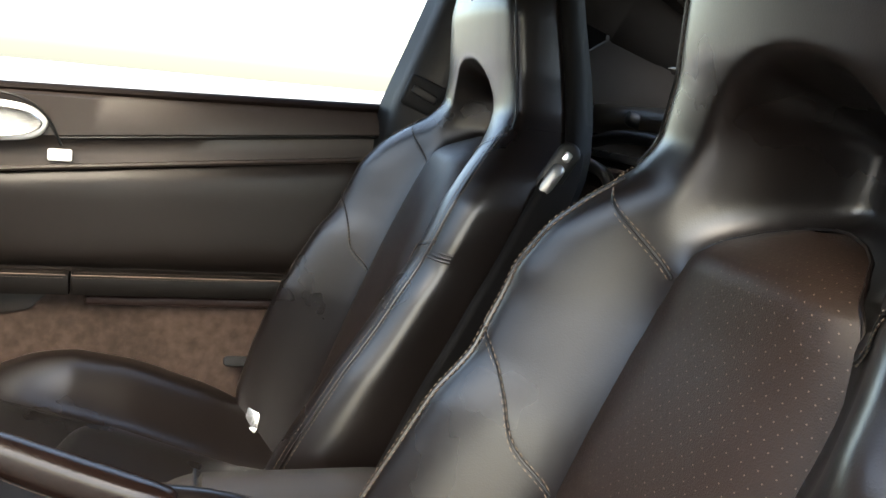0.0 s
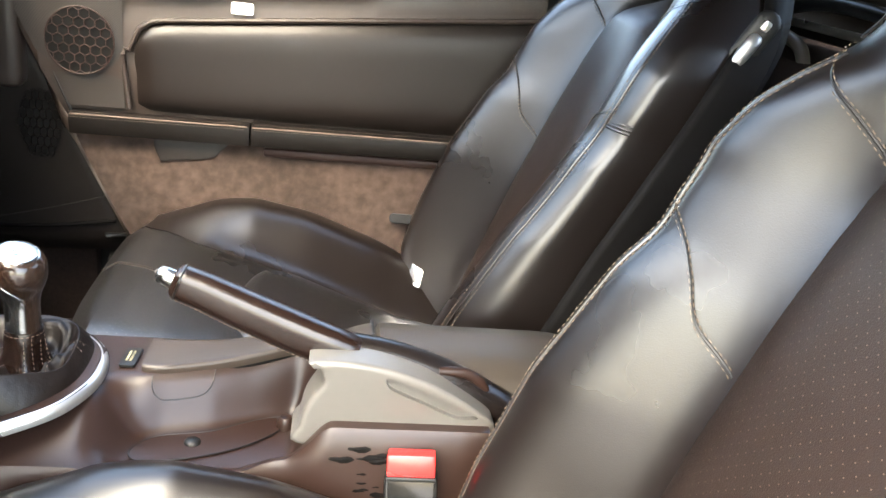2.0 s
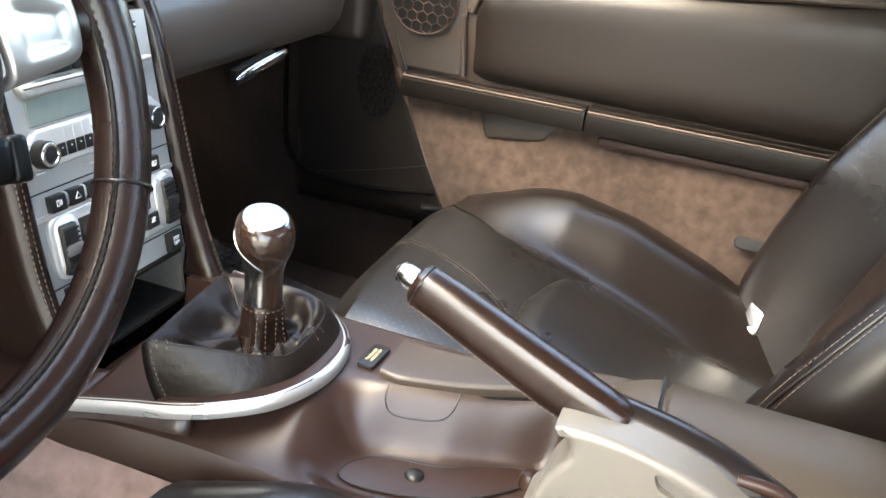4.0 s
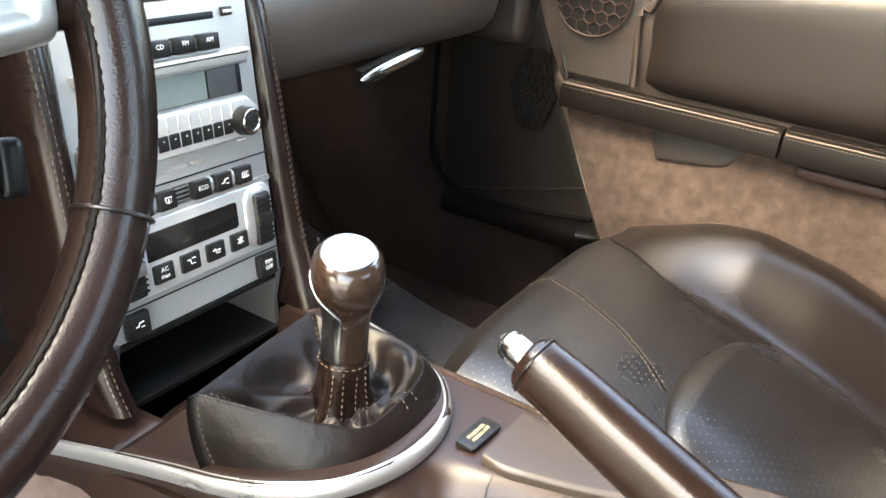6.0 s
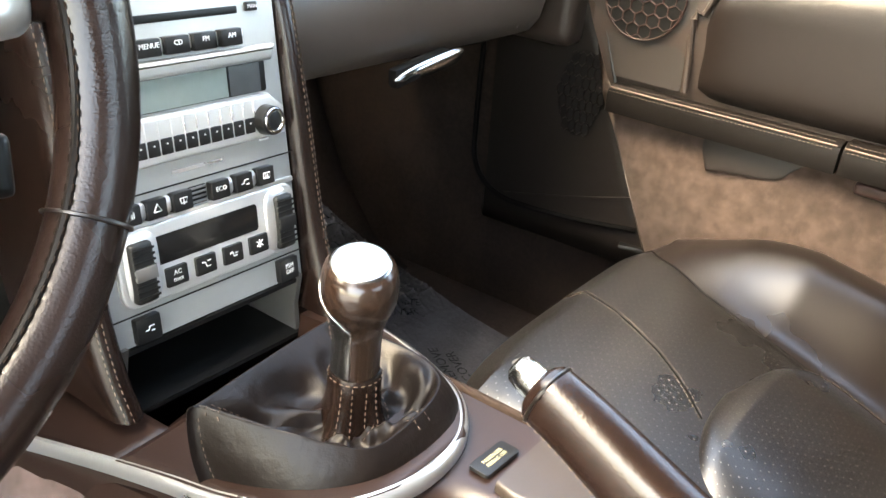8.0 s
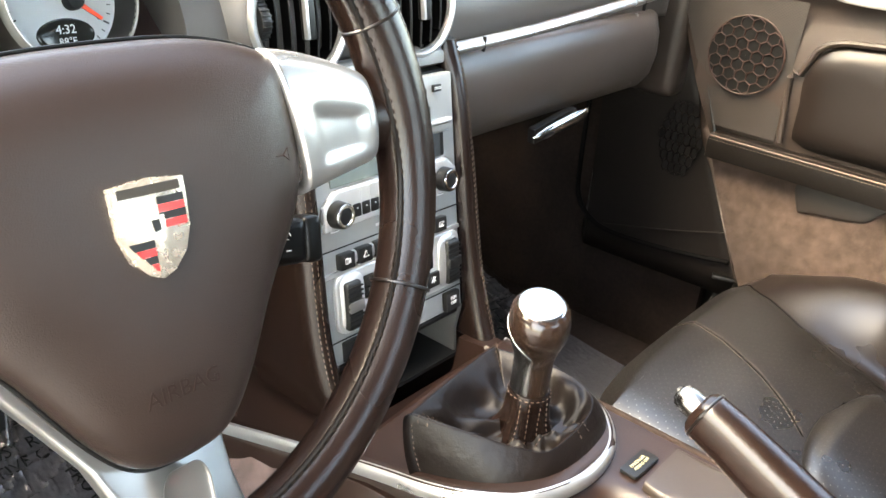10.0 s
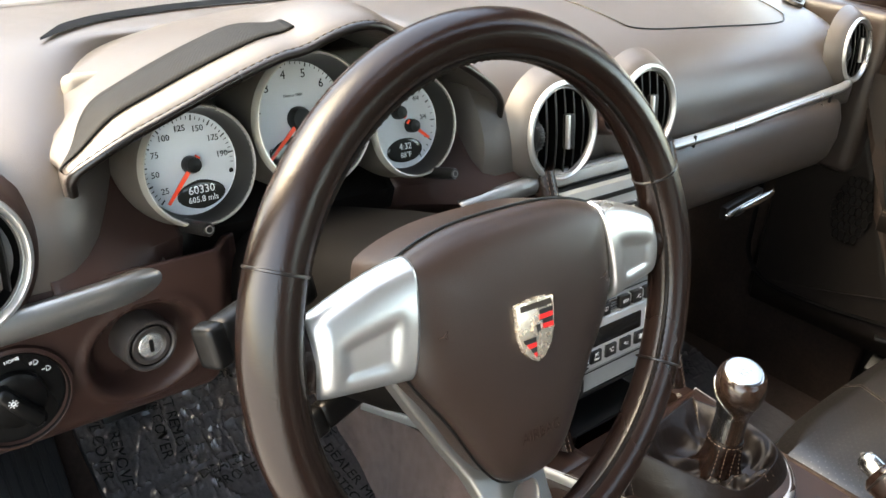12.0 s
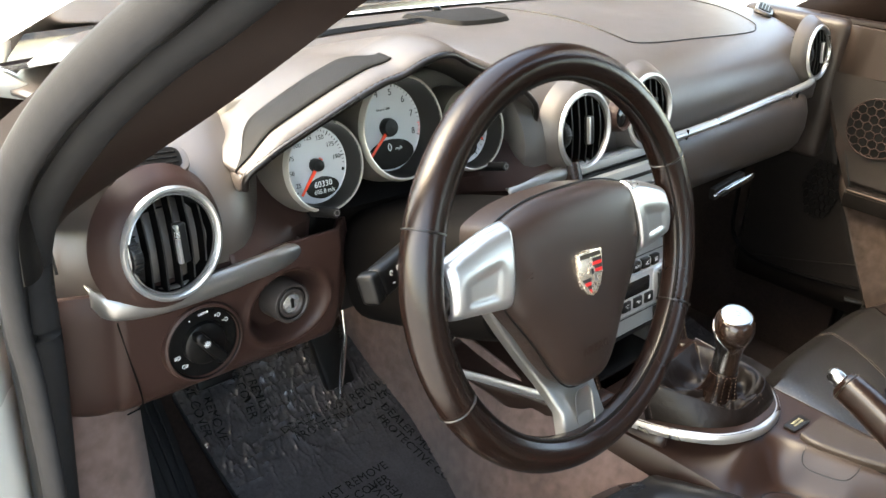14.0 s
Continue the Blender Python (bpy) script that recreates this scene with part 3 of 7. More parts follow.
for x0, x1, y0 in ((-0.48, 0.05, 0.80), (0.0, 0.56, 0.84)):
    part("wiper", tube(curve([(x0, y0, 0.875), ((x0 + x1) / 2, y0 + 0.02, 0.89), (x1, y0 - 0.02, 0.885)], 12), 0.008, 8), BLACK, ws, "black wiper arm")
whole("bonnet", grid([[(x * 0.82, y, 0.815 - 0.14 * x * x * x * x - 0.30 * ((y - 0.8) / 1.0) ** 2) for x in np.linspace(-1, 1, 15)] for y in np.linspace(0.78, 1.75, 10)]),
      PAINT, "champagne painted bonnet ahead of the windscreen", "bonnet", kind="structure", solid=0.02)
for s, nm in ((-1, "wing_driver"), (1, "wing_passenger")):
    whole(nm, grid([[(s * x, y, z - 0.14 * ((y - 0.62) / 1.08) ** 2 * (z > 0.5)) for x, z in ((0.56, 0.80), (0.62, 0.838), (0.69, 0.856), (0.77, 0.846), (0.85, 0.785), (0.895, 0.70), (0.905, 0.55), (0.90, 0.25))] for y in np.linspace(0.63, 1.7, 10)]), PAINT,
          "champagne painted front wing", "car body", kind="structure", solid=0.02)


# ---------------------------------------------------------------- passenger door
door = thing("door_passenger", (0.68, -0.25, 0.36), "closed passenger door with brown leather, silver handle and velour pocket", "car door", kind="structure")
DX = 0.655


def door_z(y, front, rear):
    """Height along a line that runs from the door's front (y 0.1) to its rear (y -0.7)."""
    return front + (rear - front) * (0.1 - y) / 0.8


dy = np.linspace(0.235, -0.80, 40)
rows = []
for y in dy:
    rows.append([(DX + 0.050, y, 0.36), (DX + 0.012, y, 0.40), (DX + 0.010, y, 0.56), (DX, y, 0.60), (DX - 0.006, y, 0.66), (DX - 0.002, y, door_z(y, 0.745, 0.818)),
                 (DX + 0.006, y, door_z(y, 0.760, 0.828)), (DX + 0.006, y, door_z(y, 0.785, 0.850)), (DX - 0.002, y, door_z(y, 0.795, 0.858)), (DX + 0.004, y, 0.872), (DX + 0.016, y, door_z(y, 0.876, 0.894)), (DX + 0.05, y, door_z(y, 0.884, 0.900))])
R = np.array(rows)
edge = np.clip((R[:, :, 2] - 0.39) / 0.30, 0, 1.6)
front = 0.070 + 0.145 * edge
R[:, :, 1] = np.minimum(R[:, :, 1], front)
part("door_skin", grid(R), DOORBROWN, door, "brown grained door panel", solid=0.03, offset=-1)
part("window_sill", tube([(DX + 0.022, 0.30, 0.872), (DX + 0.022, -0.3, 0.886), (DX + 0.024, -0.76, 0.898)], 0.012, 10, flat=0.8), PILLAR, door, "brown window edge strip")
for nm, a, b in (("upper_groove", 0.790, 0.854),):
    part(nm, tube([(DX + 0.001, y, door_z(y, a, b)) for y in np.linspace(-0.118, -0.78, 20)], 0.0026, 8), BLACK, door, "dark panel joint")
part("door_outer", box((0.012, 1.22, 0.76), 0.005), PAINT, door, "champagne painted outer door skin", m=Matrix.Translation((0.800, -0.33, 0.48)))
part("door_inner_sheet", box((0.008, 1.60, 0.30), 0.003), BLACK, door, m=Matrix.Translation((0.770, -0.10, 0.25)))
# leather pad
py = np.linspace(0.058, -0.78, 50)
prow = []
for y in py:
    k = 0.035 * (1 - math.sqrt(max(1 - (1 - min((0.058 - y) / 0.05, 1)) ** 2, 0)))
    top, bot = door_z(y, 0.738, 0.812) - k * 1.5, 0.601 + k * 0.3
    prow.append([(DX - 0.002 - 0.016 * (1 - abs(2 * f - 1) ** 6) * min((0.058 - y) / 0.02, 1), y - 0.01 * (1 - f), bot + (top - bot) * f) for f in np.linspace(0, 1, 16)])
part("leather_pad", grid(prow), DOORPAD, door, "dark brown leather door pad")
pe = [p[-1] for p in prow][::-1][-46:] + [(DX - 0.004, 0.066, 0.70), (DX - 0.006, 0.064, 0.66), (DX - 0.006, 0.058, 0.60)]
part("pad_border", tube(curve(pe, 60) + np.array([-0.004, 0.003, 0.004]), 0.0045, 8), DOORBROWN, door, "raised brown pad border")
# arm ledge in two lengths
part("arm_ledge", prism([(0, 0), (0.033, 0.0), (0.036, 0.024), (0.033, 0.031), (0.024, 0.035), (0, 0.034)], 0.290, 0.003, 3), LEDGE, door, "dark leather arm ledge",
     m=Matrix(((-1, 0, 0, DX + 0.005), (0, 0, 1, -0.136), (0, 1, 0, 0.560), (0, 0, 0, 1))))
part("arm_ledge", prism([(0, 0.004), (0.040, 0.004), (0.044, 0.026), (0.040, 0.036), (0.028, 0.041), (0, 0.040)], 0.64, 0.003, 3), LEDGE, door, "dark leather storage lid on the ledge",
     m=Matrix(((-1, 0, 0, DX + 0.005), (0, 0, 1, -0.78), (0, 1, 0, 0.558), (0, 0, 0, 1))))
part("ledge_lip", box((0.020, 0.62, 0.014), 0.005, 3), PADBROWN, door, m=Matrix.Translation((DX - 0.010, -0.47, 0.549)))
part("ledge_piping", tube([(DX - 0.0295, 0.150, 0.5925), (DX - 0.0295, -0.132, 0.5930)], 0.0014, 6), STITCH, door, "bright worn ledge edge")
part("ledge_piping", tube([(DX - 0.0375, -0.142, 0.5945), (DX - 0.0375, -0.77, 0.5955)], 0.0014, 6), STITCH, door, "bright worn ledge edge")
for z, x in ((0.5955, DX - 0.024), (0.588, DX - 0.0312)):
    part("stitching", dashes([(x, 0.165, z), (x, -0.13, z + 0.001)], length=0.003, gap=0.002, r=0.0004), STITCH, door, "brown stitching")
    part("stitching", dashes([(x - 0.008, -0.145, z + 0.003), (x - 0.008, -0.76, z + 0.006)], length=0.003, gap=0.002, r=0.0004), STITCH, door, "brown stitching")
# velour pocket below
vel = []
for z in np.linspace(0.375, 0.560, 10):
    vel.append([(DX - 0.006 - 0.006 * math.sin((z - 0.375) / 0.185 * math.pi) + 0.003 * noise.noise(Vector((y * 14, z * 20, 1))), min(y, 0.070 + 0.145 * (z - 0.39) / 0.30), z) for y in np.linspace(0.17, -0.80, 60)])
part("velour_pocket", grid(vel), VELOUR, door, "brown brushed velour lower door trim")
pr = facing((DX - 0.011, -0.048, 0.541), (-1, 0, 0.12))
part("pull_recess", dome(curve([(-0.062, 0.022), (0.048, 0.022), (0.040, 0.002), (0.022, -0.012), (-0.040, -0.020), (-0.060, -0.020)], 40, True)[:, :2], 0.0012), DOORPAD, door, "brown moulded release recess", m=pr)
# tile, handle bowl
part("marker_lamp", prism(rounded(0.036, 0.019, 0.004), 0.004, 0.001), WHITE, door, "small white marker lens", m=facing((DX - 0.001, -0.118, 0.781), (-1, 0, 0.05)))
hm = facing((DX - 0.003, -0.035, 0.826), (-1, 0, 0.05))
hb_ = curve([(0.066, 0.006), (0.046, 0.026), (0.010, 0.034), (-0.040, 0.035), (-0.066, 0.030), (-0.076, 0.010), (-0.078, -0.020), (-0.060, -0.028), (0.010, -0.027), (0.052, -0.018)], 48, True)[:, :2]
part("handle_plate", dome(hb_, 0.006, 12, 6.0), SILVER, door, "silver inner door handle plate", m=hm)
bw = curve([(0.056, 0.004), (0.036, 0.019), (0.004, 0.024), (-0.020, 0.022), (-0.034, 0.010), (-0.036, -0.012), (-0.022, -0.019), (0.010, -0.019), (0.044, -0.010)], 40, True)[:, :2]
part("handle_bowl", grid([[(*(bw.mean(0) + (p - bw.mean(0)) * f), z) for p in bw] for f, z in ((0.02, 0.0064), (0.5, 0.0063), (0.80, 0.0066), (0.93, 0.0082), (1.0, 0.0088), (1.05, 0.0066))], cv=True), SILVERBRIGHT, door, "bright finger bowl", m=hm)
part("bowl_edge", tube([hm @ Vector((*p, 0.0088)) for p in curve([(-0.036, -0.014), (-0.034, 0.004), (-0.026, 0.018), (-0.012, 0.023)], 14)[:, :2]], 0.0018, 6), BLACK, door, "dark lever gap")
part("handle_arch", tube(curve([hm @ Vector(p) for p in ((-0.105, 0.034, 0.002), (-0.04, 0.046, 0.002), (0.02, 0.042, 0.002), (0.060, 0.018, 0.002), (0.086, -0.030, 0.002))], 30), 0.0024, 6), BLACK, door, "dark arched joint")
# loudspeaker panel at the door's front
spc = Vector((DX - 0.006, 0.136, 0.708))
spm = facing(spc, (-1, 0, 0.03))
part("speaker_grille", grid([[(r * math.cos(a), r * math.sin(a), 0.003) for a in np.linspace(0, 2 * math.pi, 32, endpoint=False)] for r in (0.0005, 0.025, 0.0515, 0.053)], cv=True), MESHGRILLE, door, "round honeycomb loudspeaker grille", m=spm)


def honeycomb(radius, cell, wall):
    """A sheet of hexagon walls inside a circle."""
    out = []
    for i in range(-12, 13):
        for j in range(-12, 13):
            x, y = cell * math.sqrt(3) * (i + 0.5 * (j % 2)), cell * 1.5 * j
            if x * x + y * y < (radius - cell * 0.7) ** 2:
                pts = [(x + cell * 0.96 * math.cos(radians(30 + 60 * k)), y + cell * 0.96 * math.sin(radians(30 + 60 * k)), 0) for k in range(6)]
                out.append(tube(pts, wall, 4, closed=True))
    return joined(*out)


part("honeycomb", honeycomb(0.0535, 0.0095, 0.0009), PADBROWN, door, "raised honeycomb ribs", m=spm @ Matrix.Translation((0, 0, 0.0036)))
part("speaker_rim", tube([spm @ Vector((0.0535 * math.cos(a), 0.0535 * math.sin(a), 0.003)) for a in np.linspace(0, 2 * math.pi, 40, endpoint=False)], 0.0012, 6, closed=True), PADBROWN, door)
part("speaker_panel", grid([[(DX - 0.0045 - 0.001 * (0.1 < f < 0.9), (0.070 + 0.145 * (z - 0.39) / 0.30 - 0.008) * f + 0.070 * (1 - f), z) for f in np.linspace(0, 1, 10)] for z in np.linspace(0.602, 0.790, 10)], uv=True), MESHBROWN, door, "finely perforated loudspeaker panel")
part("panel_joint", tube(curve([(DX - 0.002, 0.215, 0.76), (DX - 0.003, 0.190, 0.68), (DX - 0.004, 0.140, 0.555), (DX - 0.004, 0.070, 0.39)], 20), 0.0025, 6), BLACK, door, "dark door front joint")

# footwell side wall on the passenger's side, with honeycomb vent
fw = thing("footwell_side_passenger", (0.70, 0.35, 0.30), "dark brown plastic footwell side wall with honeycomb pattern", "footwell trim", kind="structure")
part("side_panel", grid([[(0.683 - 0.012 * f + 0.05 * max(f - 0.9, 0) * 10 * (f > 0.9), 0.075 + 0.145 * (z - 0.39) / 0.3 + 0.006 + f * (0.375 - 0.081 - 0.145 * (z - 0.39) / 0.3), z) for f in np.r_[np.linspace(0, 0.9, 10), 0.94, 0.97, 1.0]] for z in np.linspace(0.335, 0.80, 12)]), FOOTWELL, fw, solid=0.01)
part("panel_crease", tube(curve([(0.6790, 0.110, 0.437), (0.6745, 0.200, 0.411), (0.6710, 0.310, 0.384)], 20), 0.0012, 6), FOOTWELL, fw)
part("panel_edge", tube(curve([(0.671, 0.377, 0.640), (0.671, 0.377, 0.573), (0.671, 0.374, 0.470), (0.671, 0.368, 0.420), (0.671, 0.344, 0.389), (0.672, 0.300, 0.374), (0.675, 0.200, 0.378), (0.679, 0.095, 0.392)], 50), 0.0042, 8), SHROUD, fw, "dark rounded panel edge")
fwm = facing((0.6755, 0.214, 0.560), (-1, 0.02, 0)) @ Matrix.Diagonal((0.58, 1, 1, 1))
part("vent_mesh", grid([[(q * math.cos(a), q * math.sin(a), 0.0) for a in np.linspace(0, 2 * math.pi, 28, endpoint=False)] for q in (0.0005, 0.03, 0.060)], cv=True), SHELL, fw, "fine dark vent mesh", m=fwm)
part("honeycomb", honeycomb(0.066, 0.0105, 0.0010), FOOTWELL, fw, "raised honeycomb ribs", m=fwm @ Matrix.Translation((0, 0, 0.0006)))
part("sill_plate", box((0.07, 0.035, 0.006), 0.002), BLACK, fw, "small black sill end plate", m=pose(0.700, 0.105, 0.362, 0, 10, 20))
part("sill_step", box((0.06, 0.9, 0.05), 0.012), BLACK, fw, m=pose(0.69, -0.37, 0.345))


# ---------------------------------------------------------------- seats
ZK = [0.34, 0.42, 0.50, 0.60, 0.70, 0.735, 0.765, 0.81, 0.845, 0.872, 0.895, 0.92, 0.97, 1.05, 1.12, 1.15]
YC = [-0.480, -0.505, -0.535, -0.572, -0.612, -0.627, -0.640, -0.660, -0.676, -0.687, -0.694, -0.699, -0.699, -0.692, -0.700, -0.725]
WK = [0.200, 0.240, 0.247, 0.245, 0.242, 0.239, 0.241, 0.240, 0.229, 0.210, 0.190, 0.174, 0.158, 0.146, 0.126, 0.088]
BK = [0.070, 0.105, 0.112, 0.112, 0.096, 0.082, 0.082, 0.082, 0.068, 0.045, 0.018, 0.004, 0.0, 0.0, 0.0, 0.0]
TK = [0.10, 0.11, 0.11, 0.11, 0.11, 0.11, 0.11, 0.11, 0.110, 0.110, 0.110, 0.110, 0.108, 0.100, 0.085, 0.045]


def fair(table, n=170):
    """The table as a smooth run over its heights."""
    zs = np.linspace(ZK[0], ZK[-1], n)
    v = np.interp(zs, ZK, table)
    k = np.array([1, 2, 3, 2, 1]) / 9
    return zs, np.convolve(np.pad(v, 2, mode='edge'), k, mode='valid')


ZF, YF = fair(YC)
_, WF = fair(WK)
_, BF = fair(BK)
_, TF = fair(TK)


def lean_point(u, z, upright, slim=0.0, deep=1.0):
    """A point of the backrest's front: u from -1 to 1 across it, z its height."""
    yc, w, b = (float(np.interp(z, ZF, t)) for t in (YF, WF, BF))
    a = abs(u)
    roll = max((a - 0.76) / 0.24, 0) * math.pi / 2
    x = a if a < 0.76 else 0.76 + 0.24 * math.sin(roll)
    rise = b * float(smoothstep(0.36, 0.80, a)) - (0.026 + 0.40 * b) * (1 - math.cos(roll)) * (1 - 0.55 * float(smoothstep(0.89, 0.96, z)))
    if u < 0:
        rise *= 1 - slim * float(smoothstep(0.40, 0.72, z))
    arch = 0.080 * math.sqrt(max(1 - ((z - 0.862) / 0.128) ** 2, 0)) if z > 0.862 else 0.080
    hollow = 0.080 * deep * float(smoothstep(0.825, 0.890, z)) * (1 - float(smoothstep(0.930, 0.992, z))) * (1 - float(smoothstep(0.55 * arch, 1.30 * arch + 0.006, a * w))) if arch > 0.004 else 0.0
    crown = 0.010 * float(smoothstep(0.93, 0.99, z)) * (1 - a * a) - 0.012 * (a ** 8) * float(smoothstep(0.87, 0.95, z))
    return np.array([math.copysign(x * w, u), yc + upright * float(smoothstep(0.78, 0.94, z)) + rise - hollow + crown, z])


CZ = [(0.030, 0.300), (0.046, 0.345), (0.048, 0.395), (0.036, 0.430), (0.012, 0.449), (-0.03, 0.452), (-0.09, 0.446), (-0.16, 0.430), (-0.24, 0.405), (-0.32, 0.374), (-0.40, 0.345), (-0.50, 0.325), (-0.54, 0.30)]


def cushion_point(u, k, inner=0):
    """A point of the seat cushion's top: u across, k along its length from the front edge; inner: the console side, if it reaches out there."""
    i = min(int(k), len(CZ) - 2)
    t = k - i
    y, z = (CZ[i][c] * (1 - t) + CZ[i + 1][c] * t for c in (0, 1))
    a = abs(u)
    w = 0.225 + 0.022 * float(smoothstep(-0.03, 0.12, -y))
    bol = (0.056 + 0.014 * float(smoothstep(0.12, 0.28, -y))) * float(smoothstep(-0.02, 0.17, -y)) * (1 - 0.35 * float(smoothstep(0.34, 0.50, -y)))
    start, crest = 0.46, 0.80
    if inner and u * inner > 0:
        bol *= float(smoothstep(0.14, 0.34, -y))
        w += 0.040 * (1 - float(smoothstep(0.10, 0.30, -y)))
        start, crest = 0.72, 0.90
    elif inner:
        start, crest = 0.26, 0.72
    rise = bol * float(smoothstep(start, crest, a)) - (0.018 + 0.3 * bol) * max((a - 0.78) / 0.22, 0) ** 2
    return np.array([u * w, y - 0.03 * a ** 4 * (1 if y > 0 else 0), z + rise])


def cushion_at(x, y, inner=0, lift=0.0):
    """The cushion's top at a distance x from its middle line and a place y along the car."""
    k = float(np.interp(-y, [-c[0] for c in CZ[2:]], range(2, len(CZ))))
    u = x / 0.24
    for _ in range(4):
        u = min(max(u * x / (cushion_point(u, k, inner)[0] or 1e-9), -1), 1) if abs(x) > 1e-6 else 0.0
    p = cushion_point(u, k, inner)
    return np.array([x, p[1], p[2] + lift])


def build_seat(cx, inner, label, upright=0.0, slim=0.0):
    """A sports seat with fixed headrest. inner: the side (+1 or -1 in x) on which its release lever sits."""
    seat = thing("seat", (cx, -0.28, 0.17), label, "car seat", "car seats")
    at = np.array([cx, 0, 0])
    low = inner if inner < 0 else 0

    def back_point(u, z):
        return lean_point(u, z, upright, slim, 1.4 if upright else 1.0)

    def skin(u, z, d=0.0018):
        """A point a little off the backrest's front."""
        du = back_point(u + 0.01, z) - back_point(u - 0.01, z)
        dz = back_point(u, z + 0.004) - back_point(u, z - 0.004)
        n = np.cross(dz, du)
        return at + back_point(u, z) + d * n / np.linalg.norm(n)

    us = np.r_[np.linspace(-1, -0.4, 19), np.linspace(-0.36, 0.36, 19), np.linspace(0.4, 1, 19)]
    rows = []
    for z in ZF:
        w, t, yc = (float(np.interp(z, ZF, q)) for q in (WF, TF, YF))
        front = [back_point(u, z) for u in us]
        e, g = front[-1][1], front[0][1]
        back = [(w * 1.004, e - 0.016, z), (w * 1.0, max(e - 0.05, yc - t * 0.66), z), (w * 0.98, yc - t * 0.8, z), (w * 0.86, yc - t, z), (0, yc - t - 0.012, z),
                (-w * 0.86, yc - t, z), (-w * 0.98, yc - t * 0.8, z), (-w * 1.0, max(g - 0.05, yc - t * 0.66), z), (-w * 1.004, g - 0.016, z)]
        rows.append([at + p for p in front] + [at + np.array(p) for p in back])
    part("backrest", grid(rows, cv=True, caps=True), LEATHER, seat, "dark brown leather backrest with fixed headrest")
    # hard shell on the back and sides
    rows = []
    for z in ZF[4:-3]:
        w, t, yc = (float(np.interp(z, ZF, q)) for q in (WF, TF, YF))
        e, g = back_point(1, z)[1], back_point(-1, z)[1]
        lo, lg = (max(q - 0.050 - 0.022 * float(smoothstep(0.84, 0.93, z)), yc - t * 0.62) for q in (e, g))
        rows.append([at + np.array(p) for p in ((w * 1.006 + 0.004, lo, z), (w + 0.009, lo - 0.012, z), (w * 0.99 + 0.008, yc - t * 0.85, z), (w * 0.88, yc - t - 0.008, z), (0, yc - t - 0.02, z),
                                                (-w * 0.88, yc - t - 0.008, z), (-w * 0.99 - 0.008, yc - t * 0.85, z), (-w - 0.009, lg - 0.012, z), (-w * 1.006 - 0.004, lg, z))])
    part("back_shell", grid(rows), SHELL, seat, "dark backrest shell", solid=0.004)
    # perforated middle of the backrest
    hz = [0.36, 0.50, 0.60, 0.70, 0.77, 0.80, 0.825, 0.845, 0.860, 0.870, 0.8765, 0.880]
    hw = [0.090, 0.097, 0.100, 0.102, 0.102, 0.100, 0.094, 0.083, 0.067, 0.048, 0.028, 0.006]
    rows = []
    for z in np.r_[np.linspace(0.36, 0.80, 30), np.linspace(0.81, 0.880, 36)]:
        h = float(np.interp(z, hz, hw))
        w = float(np.interp(z, ZF, WF))
        row = []
        for s in np.linspace(-1, 1, 19):
            p = lean_point(s * h / w, z, upright, slim, 0.0)
            p[1] += 0.018 * (1 - abs(s) ** 3.5) - 0.003 * (abs(s) > 0.99) - 0.050 * float(smoothstep(0.835, 0.886, z)) ** 2
            row.append(at + p)
        rows.append(row)
    part("backrest_panel", grid(rows, uv=True), PERFORATED_BACK, seat, "perforated brown leather middle panel")
    rim = [r[0] for r in rows] + [r[-1] for r in rows[::-1]]
    part("panel_seam", tube(np.array(rim) + np.array([0, -0.0005, 0]), 0.0016, 6), LEATHER, seat, "dark sunken seam")
    # stitched seams
    for s in (-1, 1):
        off = 0.055 if upright and s > 0 else 0.0
        line = np.array([skin(s * (0.865 - off), z) for z in np.linspace(0.40, 0.893, 90)])
        part("edge_piping", tube([skin(s * (0.848 - off), z, 0.0004) for z in np.linspace(0.40, 0.890, 90)], 0.0016, 6), LEATHER, seat)
        part("stitching", dashes(line), THREAD, seat, "tan stitching")
        part("stitching", dashes([skin(s * (0.830 - off), z) for z in np.linspace(0.40, 0.887, 90)]), THREAD, seat, "tan stitching")
        cross = np.array([skin(s * u, z) for u, z in curve([(0.86, 0.766), (0.74, 0.750), (0.62, 0.715), (0.54, 0.680), (0.42, 0.655)], 40)])
        part("stitching", dashes(cross), THREAD, seat, "tan stitching")
        part("stitching", dashes(cross + np.array([0, 0.0008, -0.007])), THREAD, seat, "tan stitching")
        part("cross_seam", tube(cross + np.array([0, -0.0004, -0.0035]), 0.0013, 6), BLACK, seat)
        neck = np.array([skin(s * u, z) for u, z in curve([(0.90, 0.896), (0.84, 0.890), (0.58, 0.860), (0.40, 0.828)], 40)])
        part("neck_seam", tube(neck + np.array([0, -0.0002, -0.0035]), 0.0012, 6), BLACK, seat)
        part("stitching", dashes(neck), THREAD, seat, "tan stitching")
        part("stitching", dashes(neck + np.array([0, 0.001, -0.007])), THREAD, seat, "tan stitching")
        side = np.array([skin(s * 0.90, z, 0.0012) for z in np.linspace(0.90, 1.12, 40)])
        part("stitching", dashes(side, r=0.0005), THREADDARK, seat)
        part("headrest_seam", tube(side + np.array([s * 0.003, 0, 0]), 0.0012, 6), BLACK, seat)
    # cushion
    us = np.linspace(-1, 1, 65)
    rows = []
    for k in np.linspace(0, len(CZ) - 1, 121):
        top = [cushion_point(u, k, low) for u in us]
        y, w = top[32][1], top[-1][0]
